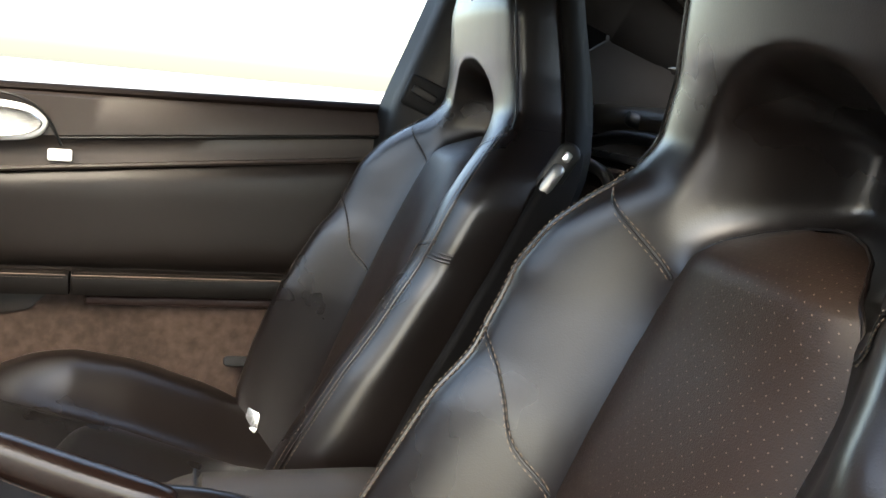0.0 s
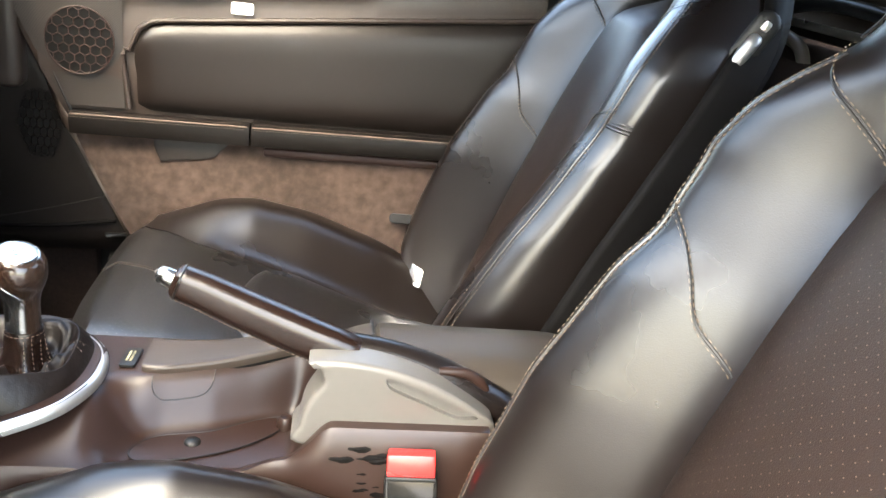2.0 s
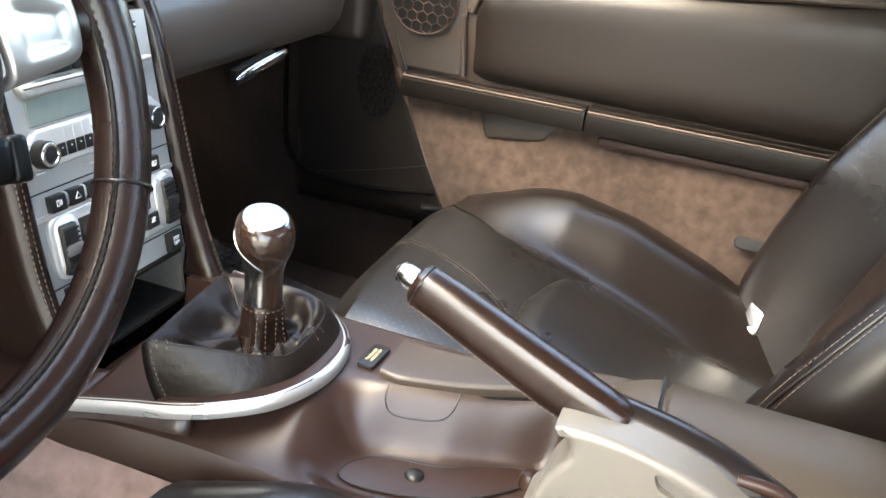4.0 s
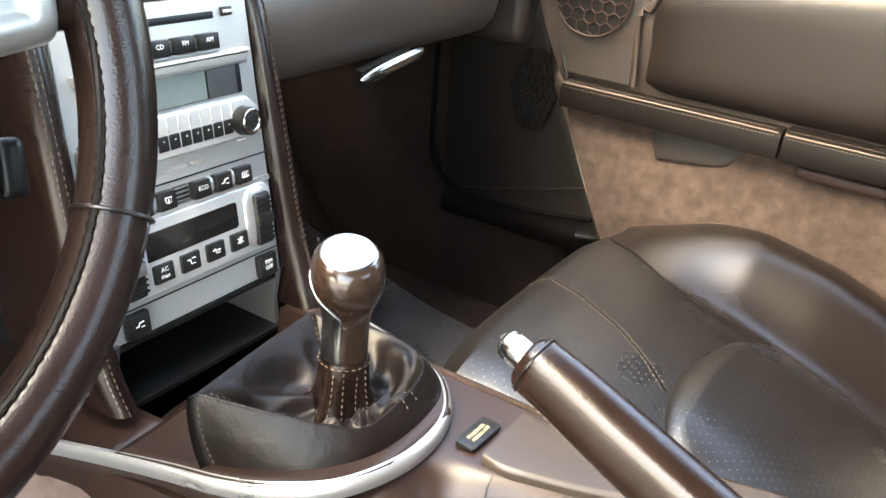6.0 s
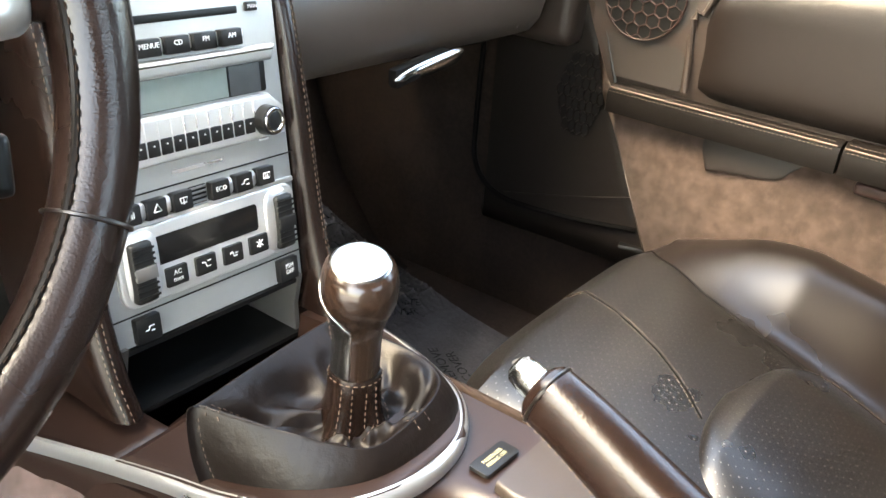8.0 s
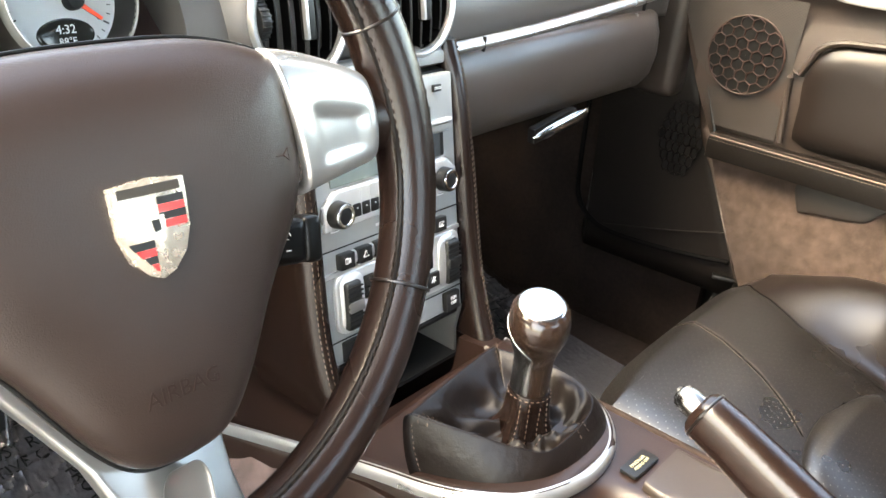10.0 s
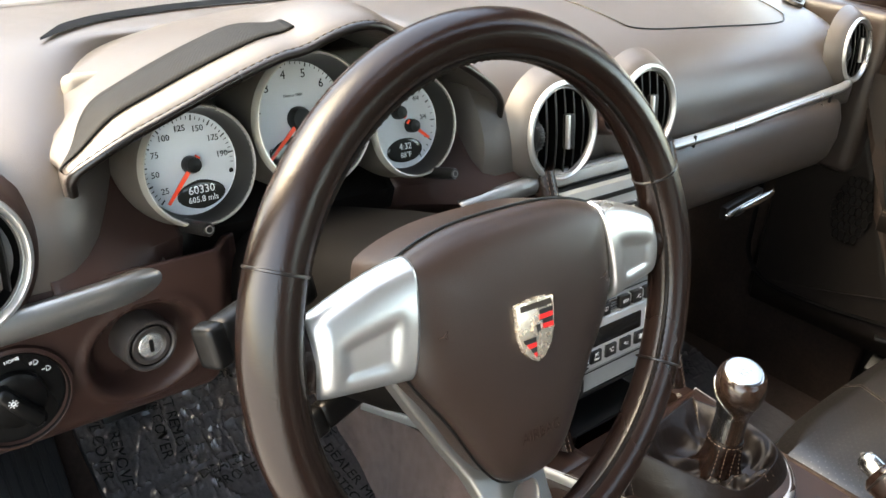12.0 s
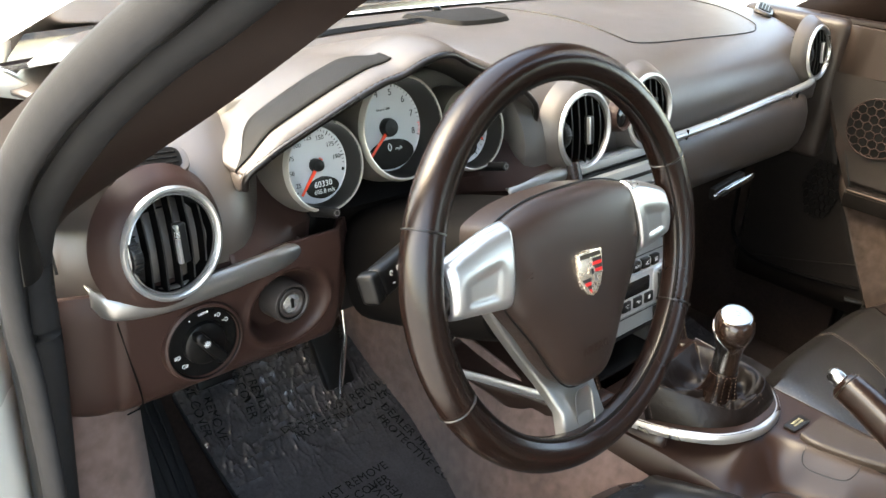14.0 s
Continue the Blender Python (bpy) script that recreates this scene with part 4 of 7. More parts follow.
        rows.append([at + p for p in top] + [at + np.array(p) for p in ((w * 1.0, y, min(top[-1][2] - 0.03, 0.36)), (w * 0.97, y, 0.27), (top[0][0] * 0.97, y, 0.27), (top[0][0], y, min(top[0][2] - 0.03, 0.36)))])
    part("cushion", grid(rows, cv=True, caps=True), LEATHER, seat, "dark brown leather cushion with side bolsters")
    # perforated thigh panel, rear insert and their seams
    side = 1 if low else 0
    edge_x = lambda y: float(np.interp(-y, (-0.03, 0.02, 0.08, 0.14, 0.30), (0.150, 0.110, 0.078, 0.066, 0.058))) if side else 0.118  # noqa: E731
    edge_in = lambda y: -0.252 if side and y > -0.12 else -0.118 if not side else -0.235  # noqa: E731
    mid, half = (-0.072, 0.138) if side else (0.0, 0.116)
    rows = [[at + cushion_at(edge_in(y) + (edge_x(y) - edge_in(y)) * f, y, low, 0.0050 * (1 - abs(2 * f - 1) ** 14)) for f in np.linspace(0, 1, 31)] for y in np.linspace(0.036, -0.240, 44)]
    part("thigh_panel", grid(rows, uv=True), PERFORATED, seat, "perforated leather thigh panel")
    seam = np.array([r[-1] for r in rows]) + np.array([0, 0, 0.0006])
    part("panel_seam", tube(seam, 0.0011, 6), SHROUD, seat, "dark sunken seam")
    rows = []
    for f in np.linspace(0, 1, 50) ** 1.8:
        y = -0.158 - 0.332 * f
        h = half * (1 - (1 - min((-0.157 - y) / 0.075, 1)) ** 2.6) ** (1 / 2.6)
        rows.append([at + cushion_at(mid + s * h, y - 0.012 * max(s, 0) * (1 - min(f * 3, 1)), low, 0.0020 + 0.020 * (1 - abs(s) ** 5) * min((-0.1575 - y) / 0.028 + 0.02, 1) ** 0.5) for s in np.linspace(-1, 1, 29)])
    part("cushion_panel", grid(rows, uv=True), PERFORATED, seat, "perforated domed seat insert")
    rim = np.array([r[0] for r in rows][::-1] + [r[-1] for r in rows])
    part("panel_seam", tube(rim + np.array([0, 0, 0.0008]), 0.0016, 6), SHROUD, seat, "dark sunken seam")
    part("stitching", dashes(rim + np.array([0, 0, 0.0022]), r=0.0004), THREADDARK, seat, "brown stitching")
    run = [(-0.023, 0.046), (-0.025, 0.020), (-0.060, -0.060), (-0.095, -0.120), (-0.127, -0.156)] if side else [(0.06, 0.046), (0.055, 0.02), (0.03, -0.06), (0.0, -0.12), (-0.02, -0.15)]
    arc = np.array([at + cushion_at(x, y, low, 0.0056) for x, y in curve([(x, y, 0) for x, y in run], 60)[:, :2]])
    part("cross_seam", tube(arc + np.array([0.0035, 0, -0.0006]), 0.0010, 6), SHROUD, seat)
    for d in (0.0, 0.007):
        part("stitching", dashes(arc + np.array([d, 0, 0]), r=0.0004), THREADDARK, seat, "brown stitching")
    if side:
        corner = curve([at + cushion_at(-0.225, 0.034, low, 0.002), at + cushion_at(-0.258, 0.020, low, 0.001), at + np.array([-0.272, 0.0, 0.440]), at + np.array([-0.276, -0.04, 0.447]), at + np.array([-0.270, -0.09, 0.452])], 40)
        for d in (0.0, 0.006):
            part("stitching", dashes(corner + np.array([-d * 0.5, d * 0.3, d * 0.6 + 0.001]), r=0.0004), THREAD, seat, "tan stitching")
    front = np.array([at + cushion_point(u, 2.0, low) + np.array([0, 0.0015, 0]) for u in np.linspace(-0.9, 0.9, 40)])
    part("front_seam", tube(front, 0.0015, 6), BLACK, seat)
    part("stitching", dashes(front + np.array([0, 0.0005, -0.006])), THREAD, seat, "tan stitching")
    # soft gathered crease where the shoulder meets the side bolster
    for j in range(3 if low else 0):
        fold = [skin(-u, 0.742 + 0.004 * j + 0.030 * (0.99 - u), 0.0002) for u in np.linspace(0.86 + 0.02 * j, 0.985, 16)]
        part("crease", tube(fold, 0.0022 - 0.0004 * j, 8), LEATHER, seat)
    # base, hinge covers, release lever
    part("base", box((0.40, 0.42, 0.11), 0.02, 3), BLACK, seat, "black seat base on rails", m=Matrix.Translation((cx, -0.26, 0.228)))
    for s in (-1, 1):
        part("rail", box((0.03, 0.50, 0.025), 0.004), BLACK, seat, m=Matrix.Translation((cx + s * 0.17, -0.26, 0.180)))
        part("hinge_cover", prism(rounded(0.05, 0.085, 0.018), 0.012, 0.004, 3), SILVER if s == -inner else BLACK, seat, "silver hinge cover" if s == -inner else "",
             m=facing((cx + s * 0.190, -0.448, 0.345), (s, 0.35, 0.2)))
    hook = facing((cx - inner * 0.152, -0.432, 0.392), (inner * 0.75, 0.50, 0.45)) if inner < 0 else None
    if hook:
        part("hinge_hook", joined((prism([(-0.012, -0.024), (0.016, -0.024), (0.012, 0.004), (0.004, 0.024), (-0.012, 0.022)], 0.008, 0.002), Matrix()), (box((0.022, 0.008, 0.010), 0.003), Matrix.Translation((0.004, -0.022, 0.006)))), STEEL, seat, "bright steel hinge hook", m=hook)
    zl = 0.853
    wl = float(np.interp(zl, ZF, WF))
    lev = facing((cx + inner * (wl + 0.010), -0.736, zl), (inner, 0.30, 0.10), (0, -0.51, 0.86))
    part("lever_housing", dome(rounded(0.030, 0.086, 0.014), 0.005), BLACK, seat, "dark lever recess", m=lev @ Matrix.Translation((0, 0.002, -0.003)))
    part("release_lever", dome(rounded(0.017, 0.052, 0.0075), 0.009), SILVERDARK, seat, "silver backrest release lever", m=lev @ Matrix.Translation((0, -0.010, 0.001)))
    part("lever_catch", box((0.010, 0.012, 0.008), 0.003), SILVERBRIGHT, seat, m=lev @ Matrix.Translation((0, 0.027, 0.004)))
    for s in (-1, 1):
        w9 = float(np.interp(0.905, ZF, WF))
        ring = [at + np.array([s * (w9 + 0.0012), y, 0.905 + 0.06 * (y + 0.70)]) for y in np.linspace(back_point(s, 0.905)[1] - 0.004, -0.775, 14)]
        part("side_seam", tube(ring, 0.0010, 6), BLACK, seat)
    return seat


build_seat(0.370, -1, "dark brown leather sports passenger seat with tan stitching", 0.0, 0.45)
build_seat(-0.372, 1, "dark brown leather sports driver seat with tan stitching", 0.032)

# seat belt buckles
for cx, cy, nm in ((-0.149, -0.372, "red push button buckle beside the driver seat"),):
    bk = thing("belt_buckle", (cx, cy, 0.36), nm, "belt buckle")
    mb = pose(cx, cy, 0.436, -14, -4, -96)
    part("buckle_body", box((0.050, 0.024, 0.085), 0.004, 3), GLOSSBLACK, bk, m=mb @ Matrix.Translation((0, 0, -0.012)))
    part("release_button", box((0.045, 0.021, 0.022), 0.003, 2), RED, bk, "red release button", m=mb @ Matrix.Translation((0, 0, 0.040)))
    part("button_lip", box((0.046, 0.004, 0.004), 0.001), BLACK, bk, m=mb @ Matrix.Translation((0, -0.012, 0.029)))
whole("belt_anchor", prism(rounded(0.044, 0.018, 0.008), 0.010, 0.004), RUBBER, "black belt anchor on the velour trim beside the seat", "belt anchor",
      m=facing((0.635, -0.405, 0.447), (-1, 0, 0.3)))


# ---------------------------------------------------------------- centre console
CXC = -0.020
con = thing("centre_console", (CXC, -0.15, 0.17), "satin brown centre console with a scooped tray and silver trim", "centre console")


def lid_edge(y):
    """Where the flat side lid begins, across the console."""
    return -0.002 + 0.29 * min(max(-0.105 - y, 0), 0.15)


def console_z(x, y):
    """Height of the console's moulded top: a rim that falls to the driver, and a scooped tray."""
    z = 0.478 - 0.012 * float(smoothstep(0.08, 0.17, y)) + 0.020 * float(smoothstep(0.20, 0.30, -y))
    rim = z - 0.034 * float(smoothstep(0.03, 0.13, -x)) * (1 - float(smoothstep(0.180, 0.246, -y)))
    xr = float(np.interp(-y, (0.10, 0.121, 0.17, 0.206, 0.242, 0.26), (-0.045, -0.035, -0.022, -0.004, 0.010, 0.016)))
    xl = max(lid_edge(y) + 0.004, xr + 0.010)
    right = float(smoothstep(0.0, 1.0, (xl - x) / (xl - xr)))
    mask = float(smoothstep(0.052, 0.108, -y)) * (1 - float(smoothstep(0.250, 0.296, -y))) * right * (1 - 0.55 * float(smoothstep(0.086, 0.116, -x)))
    pocket = 0.040 * float(smoothstep(0.098, 0.104, y)) * (1 - float(smoothstep(0.080, 0.084, abs(x - 0.005))))
    return rim + (0.4255 - rim) * mask - pocket


ys = np.linspace(0.165, -0.445, 110)


def console_edge(y, s):
    """How far the console's top reaches to a side."""
    return CXC + s * (0.100 + (0.035 if s > 0 else 0.010) * float(smoothstep(0.0, 0.15, y)))


rows = []
for y in ys:
    a, b = console_edge(y, -1), console_edge(y, 1)
    row = []
    for f in np.linspace(0, 1, 60):
        x = a + (b - a) * f
        row.append((x, y, console_z(x, y)))
    l, r = row[0], row[-1]
    row = [(l[0] - 0.022, y, 0.20), (l[0] - 0.016, y, 0.34), (l[0] - 0.010, y, l[2] - 0.03), (l[0] - 0.004, y, l[2] - 0.006)] + row
    row += [(r[0] + 0.004, y, r[2] - 0.006), (r[0] + 0.010, y, r[2] - 0.03), (r[0] + 0.016, y, 0.34), (r[0] + 0.022, y, 0.20)]
    rows.append(row)
part("console_body", grid(rows), CONSOLE, con, "satin brown moulded console")
# tray mat with a screw cover
tm = curve([(-0.076, -0.100), (-0.053, -0.104), (-0.037, -0.122), (-0.026, -0.170), (-0.006, -0.206), (0.006, -0.238), (-0.010, -0.244), (-0.026, -0.236), (-0.052, -0.206), (-0.073, -0.161), (-0.081, -0.120)], 66, True)
part("tray_mat", grid([[(p[0] * f + (1 - f) * -0.040, p[1] * f + (1 - f) * -0.170, console_z(p[0] * f + (1 - f) * -0.040, p[1] * f + (1 - f) * -0.170) + 0.0018) for p in tm] for f in (0.01, 0.5, 0.8, 1.0)], cv=True), CONSOLE, con, "inlaid tray mat")
part("tray_seam", tube([(p[0], p[1], console_z(p[0], p[1]) + 0.0018) for p in tm], 0.0008, 6, closed=True), BLACK, con)
part("tray_peg", lathe([(0.0, 0.016), (0.006, 0.015), (0.009, 0.011), (0.010, 0.0)], 20), CONSOLE, con, "rounded brown peg at the tray end", m=Matrix.Translation((-0.010, -0.247, console_z(-0.010, -0.247) - 0.002)))
part("screw_cover", lathe([(0.0, 0.004), (0.006, 0.0035), (0.0085, 0.001), (0.009, -0.002)], 20), BLACK, con, "black round screw cover", m=Matrix.Translation((-0.047, -0.156, console_z(-0.047, -0.156) + 0.002)))
# silver trim loop round the lever
loop = []
for p in [(-0.212, 0.370, 0.435), (-0.181, 0.290, 0.441), (-0.152, 0.200, 0.449), (-0.133, 0.130, 0.457), (-0.123, 0.075, 0.466), (-0.117, 0.030, 0.474), (-0.106, -0.008, 0.482), (-0.080, -0.042, 0.487), (-0.030, -0.060, 0.488), (0.022, -0.055, 0.488), (0.060, -0.028, 0.488), (0.080, 0.01, 0.486), (0.098, 0.06, 0.482), (0.112, 0.12, 0.476)]:
    loop.append(p)
lc = curve(loop, 90)
tn = along(lc)
rows = []
for p, t in zip(lc, tn):
    n = np.cross(t, (0, 0, 1))
    n /= np.linalg.norm(n)
    if np.dot(n[:2], (np.array(p) - (CXC, 0.05, 0))[:2]) < 0:
        n = -n
    w_ = 1 - 0.42 * float(smoothstep(0.04, 0.16, p[1]))
    rows.append([p + n * a * w_ + np.array([0, 0, b]) for a, b in ((-0.0058, -0.004), (-0.0052, 0.0016), (-0.0032, 0.0028), (0.0005, 0.0020), (0.0026, -0.0008), (0.0034, -0.0045), (0.0030, -0.009), (-0.0045, -0.010))])
part("trim_loop", grid(rows, cv=True, caps=True), SPOKE, con, "satin silver trim loop")
rows = []
for y in np.linspace(0.02, 0.345, 24):
    p = [float(np.interp(y, lc[:45, 1][::-1], lc[:45, c][::-1])) for c in (0, 2)]
    foot = float(np.interp(y, (0.02, 0.12, 0.18, 0.26, 0.30, 0.345), (0.30, 0.325, 0.360, 0.405, 0.422, 0.430)))
    rows.append([(p[0] + 0.004 - 0.012 * f * (1 - f) * 2 + 0.006 * f, y, p[1] - 0.008 + (min(foot, p[1] - 0.010) - p[1] + 0.008) * f) for f in np.linspace(0, 1, 8)])
part("side_panel", grid(rows), CONSOLE, con, "smooth brown console side", solid=0.004)
# brown plate inside the loop, as high as the loop on either side
LOOP_L, LOOP_R = [p for p in lc if p[0] < -0.03][::-1], [p for p in lc if p[0] > 0.022]


def plate_z(x, y):
    l, r = (np.array([np.interp(y, [q[1] for q in side_], [q[c] for q in side_]) for c in (0, 2)]) for side_ in (LOOP_L, LOOP_R))
    f = min(max((x - l[0]) / (r[0] - l[0]), 0), 1)
    return float(l[1] + (r[1] - l[1]) * float(smoothstep(0.0, 0.75, f)) - 0.0035)


rows = []
for y in np.linspace(-0.056, 0.118, 36):
    x0, x1 = (float(np.interp(y, [q[1] for q in side_], [q[0] for q in side_])) for side_ in (LOOP_L, LOOP_R))
    rows.append([(x0 + (x1 - x0) * f, y, plate_z(x0 + (x1 - x0) * f, y)) for f in np.linspace(0, 1, 24)])
part("lever_plate", grid(rows), CONSOLE, con, "brown plate round the lever boot", solid=0.006)
rows = []
for y in np.linspace(0.116, 0.37, 20):
    x0 = float(np.interp(y, [q[1] for q in LOOP_L], [q[0] for q in LOOP_L]))
    rows.append([(x0 + (-0.084 - x0) * f, y, plate_z(x0 + (-0.084 - x0) * f, y)) for f in np.linspace(0, 1, 8)])
part("front_plate", grid(rows), CONSOLE, con, "brown console plate beside the stack", solid=0.004)
# sticker badge
bdm = pose(0.028, -0.080, 0.4792, 0, 0, -2)
part("label_plate", prism(rounded(0.039, 0.0165, 0.003), 0.003, 0.0008), BLACK, con, "small black label plate", m=bdm)
text("PASSENGER\nAIRBAG OFF", 0.0042, bdm @ pose(0, 0, 0.0032), LABELPRINT, con)
# flat lid along the passenger's side
lo_ = []
for y in np.linspace(-0.096, -0.332, 30):
    zt = 0.4855 + 0.018 * float(smoothstep(0.15, 0.32, -y))
    e0, e1 = lid_edge(y), 0.070 + 0.010 * float(smoothstep(0.12, 0.26, -y))
    k = 0.006 * max(1 - (-0.096 - y) / 0.02, 0)
    lo_.append([(e0 + k + 0.0005, y, zt - 0.012), (e0 + k, y, zt - 0.004), (e0 + k + 0.001, y, zt - 0.001), (e0 + k + 0.004, y, zt)] + [(e0 + k + 0.004 + (e1 - e0 - 0.008) * f, y, zt + 0.0006 * math.sin(f * math.pi)) for f in np.linspace(0.1, 0.9, 6)] + [(e1 - 0.004, y, zt), (e1, y, zt - 0.004), (e1, y, zt - 0.012)])
part("side_lid", grid(lo_, caps=True), LIDBROWN, con, "brown flat storage lid", sharp=60)
part("lid_joint", tube([(lid_edge(y) + 0.001, y, 0.4855 + 0.018 * float(smoothstep(0.15, 0.32, -y)) - 0.0125) for y in np.linspace(-0.100, -0.262, 20)], 0.0017, 6), SHROUD, con)
fj = [(lid_edge(y) - d, y) for y, d in curve([(-0.108, 0.000, 0), (-0.110, 0.010, 0), (-0.118, 0.015, 0), (-0.140, 0.016, 0), (-0.160, 0.015, 0), (-0.168, 0.010, 0), (-0.170, 0.000, 0)], 40)[:, :2]]
part("finger_joint", tube([(p[0], p[1], console_z(p[0], p[1]) + 0.0002) for p in fj], 0.0007, 6), BLACK, con, "fine moulded finger joint")
rng = random.Random(4)
for k in range(16):
    y0, z0 = -0.296 - 0.054 * rng.random(), 0.466 + 0.007 * rng.gauss(0, 1) if k < 11 else 0.440 + 0.004 * rng.gauss(0, 1)
    r0 = 0.0015 + 0.0045 * rng.random() ** 1.5
    ring_ = []
    for f in (0.02, 0.6, 1.0):
        row = []
        for a in np.linspace(0, 2 * math.pi, 12, endpoint=False):
            y, z = y0 + r0 * 2.2 * f * math.sin(a), z0 + r0 * 0.55 * f * math.cos(a) * (1 + 0.4 * math.sin(3 * a + k))
            row.append((float(np.interp(z, (0.34, 0.468, 0.492), (-0.136, -0.130, -0.124))) - 0.0009 + 0.0005 * f, y, z))
        ring_.append(row)
    part("scuff", grid(ring_, cv=True), SHROUD, con, "dark scuff mark")

# armrest box
arm = thing("armrest_box", (0.012, -0.46, 0.44), "taupe padded armrest box between the seats", "armrest")
rows = []
for y in np.r_[-0.337, -0.339, -0.342, np.linspace(-0.35, -0.62, 14), -0.632, -0.637]:
    k = 1 if -0.63 < y < -0.341 else 0.94
    tail = 0.02 * float(smoothstep(0.52, 0.64, -y))
    rows.append([(x * k + 0.010, y, 0.44 + (z - 0.44) * k - tail) for x, z in ((-0.073, 0.43), (-0.075, 0.48), (-0.070, 0.502), (-0.050, 0.519), (-0.02, 0.527), (0.02, 0.527), (0.050, 0.521), (0.069, 0.505), (0.075, 0.48), (0.073, 0.43))])
part("lid", grid(rows, cv=True, caps=True), LIDTAUPE, arm, "taupe armrest lid")
rows = []
for y in np.r_[-0.288, -0.292, np.linspace(-0.297, -0.330, 6), -0.3335]:
    h = 0.486 + 0.038 * float(smoothstep(0.235, 0.345, -y))
    rows.append([(x + 0.012, y, min(z, h) if z > 0.47 else z) for x, z in ((-0.055, 0.44), (-0.058, h - 0.03), (-0.05, h - 0.010), (-0.02, h), (0.03, h), (0.055, h - 0.006), (0.070, h - 0.03), (0.07, 0.44))])
part("front_cover", grid(rows, cv=True, caps=True), LIDTAUPE, arm, "taupe fixed cover ahead of the lid")
part("lid_gap", box((0.126, 0.004, 0.08), 0.002), BLACK, arm, m=Matrix.Translation((0.010, -0.3352, 0.480)))
nt_ = curve([(-0.070, -0.392, 0.540), (-0.069, -0.42, 0.538), (-0.069, -0.437, 0.526), (-0.070, -0.447, 0.505), (-0.072, -0.462, 0.495), (-0.073, -0.48, 0.492)], 30)
part("cut_border", tube(nt_ + np.array([-0.002, -0.004, -0.004]), 0.0055, 10), CONSOLE, arm, "brown rounded cut-out edge")

# parking brake: block, sleeve, grip, button
hb = thing("parking_brake", (-0.072, -0.34, 0.44), "leather wrapped parking brake lever on a beige housing", "parking brake")
def carved(me, tool):
    """The first mesh with the second cut out of it."""
    for q in (me, tool):
        bm = bmesh.new()
        bm.from_mesh(q)
        bmesh.ops.triangulate(bm, faces=bm.faces)
        bm.to_mesh(q)
        bm.free()
    a, b = bpy.data.objects.new("body", me), bpy.data.objects.new("tool", tool)
    for o in (a, b):
        scene.collection.objects.link(o)
    md = a.modifiers.new("cut", "BOOLEAN")
    md.operation, md.object, md.solver = 'DIFFERENCE', b, 'EXACT'
    out = bpy.data.meshes.new_from_object(a.evaluated_get(bpy.context.evaluated_depsgraph_get()))
    for o in (a, b):
        bpy.data.objects.remove(o)
    return out


side = [(-0.262, 0.470), (-0.264, 0.490), (-0.268, 0.508), (-0.276, 0.524), (-0.284, 0.536), (-0.281, 0.548), (-0.270, 0.557), (-0.300, 0.560), (-0.340, 0.555), (-0.386, 0.540), (-0.436, 0.511), (-0.452, 0.494), (-0.440, 0.470), (-0.350, 0.462)]
groove = [(-0.343, 0.545), (-0.358, 0.541), (-0.395, 0.525), (-0.432, 0.508), (-0.428, 0.5045), (-0.412, 0.505), (-0.380, 0.519), (-0.352, 0.531), (-0.345, 0.536)]
house = prism([(-p[0], p[1]) for p in curve(side, 70, True)], 0.046, 0.006, 4)
slot_ = prism([(-p[0], p[1]) for p in curve([(*p, 0) for p in groove], 40, True)], 0.02, 0.0)
slot_.transform(Matrix.Translation((0, 0, 0.0395)))
part("housing", carved(house, slot_), BEIGE, hb, "beige grey plastic housing with a long groove",
     m=Matrix(((0, 0, -1, -0.062), (-1, 0, 0, 0), (0, 1, 0, 0), (0, 0, 0, 1))), sharp=35)
gl = curve([(-0.050, -0.139, 0.6085), (-0.052, -0.168, 0.5985), (-0.0545, -0.197, 0.5870), (-0.060, -0.250, 0.5672), (-0.065, -0.285, 0.5560), (-0.068, -0.314, 0.5470)], 48)
GR = np.interp(np.linspace(0, 1, 49), (0, 0.02, 0.05, 0.35, 0.62, 0.85, 0.97, 1.0), (0.0118, 0.0150, 0.0160, 0.0176, 0.0190, 0.0184, 0.0168, 0.0155))
gt_ = along(gl)
rows = []
for p, t, r in zip(gl, gt_, GR):
    n1 = np.cross(t, (0, 0, 1))
    n1 /= np.linalg.norm(n1)
    n2 = np.cross(n1, t)
    rows.append([p + r * (0.92 * math.copysign(abs(math.cos(a)) ** 0.72, math.cos(a)) * n1 + 1.06 * math.copysign(abs(math.sin(a)) ** 0.72, math.sin(a)) * n2) for a in np.linspace(0, 2 * math.pi, 32, endpoint=False)])
part("grip", grid(rows, cv=True, caps=True), LEATHER_WORN, hb, "brown leather hand grip")
for j in (20, 22):
    for sgn in (1, -1):
        line = np.array([r_[j if sgn > 0 else (16 - j) % 32] for r_ in rows[1:-2]])
        line += (line - gl[1:-2]) * 0.02
        part("stitching", dashes(line, length=0.003, gap=0.002, r=0.00045), THREADDARK, hb, "brown stitching")
part("grip_edge", tube([np.array(q) for q in rows[2]], 0.0012, 6, closed=True), LEATHER, hb, "folded leather end")
part("sleeve", tube(curve([(-0.060, -0.300, 0.5500), (-0.060, -0.35, 0.5410), (-0.061, -0.40, 0.524), (-0.063, -0.45, 0.499), (-0.065, -0.48, 0.480)], 24), np.linspace(0.0175, 0.0210, 25), 18), LEATHER, hb, "dark leather sleeve")
ax = (gl[0] - gl[3]) / np.linalg.norm(gl[0] - gl[3])
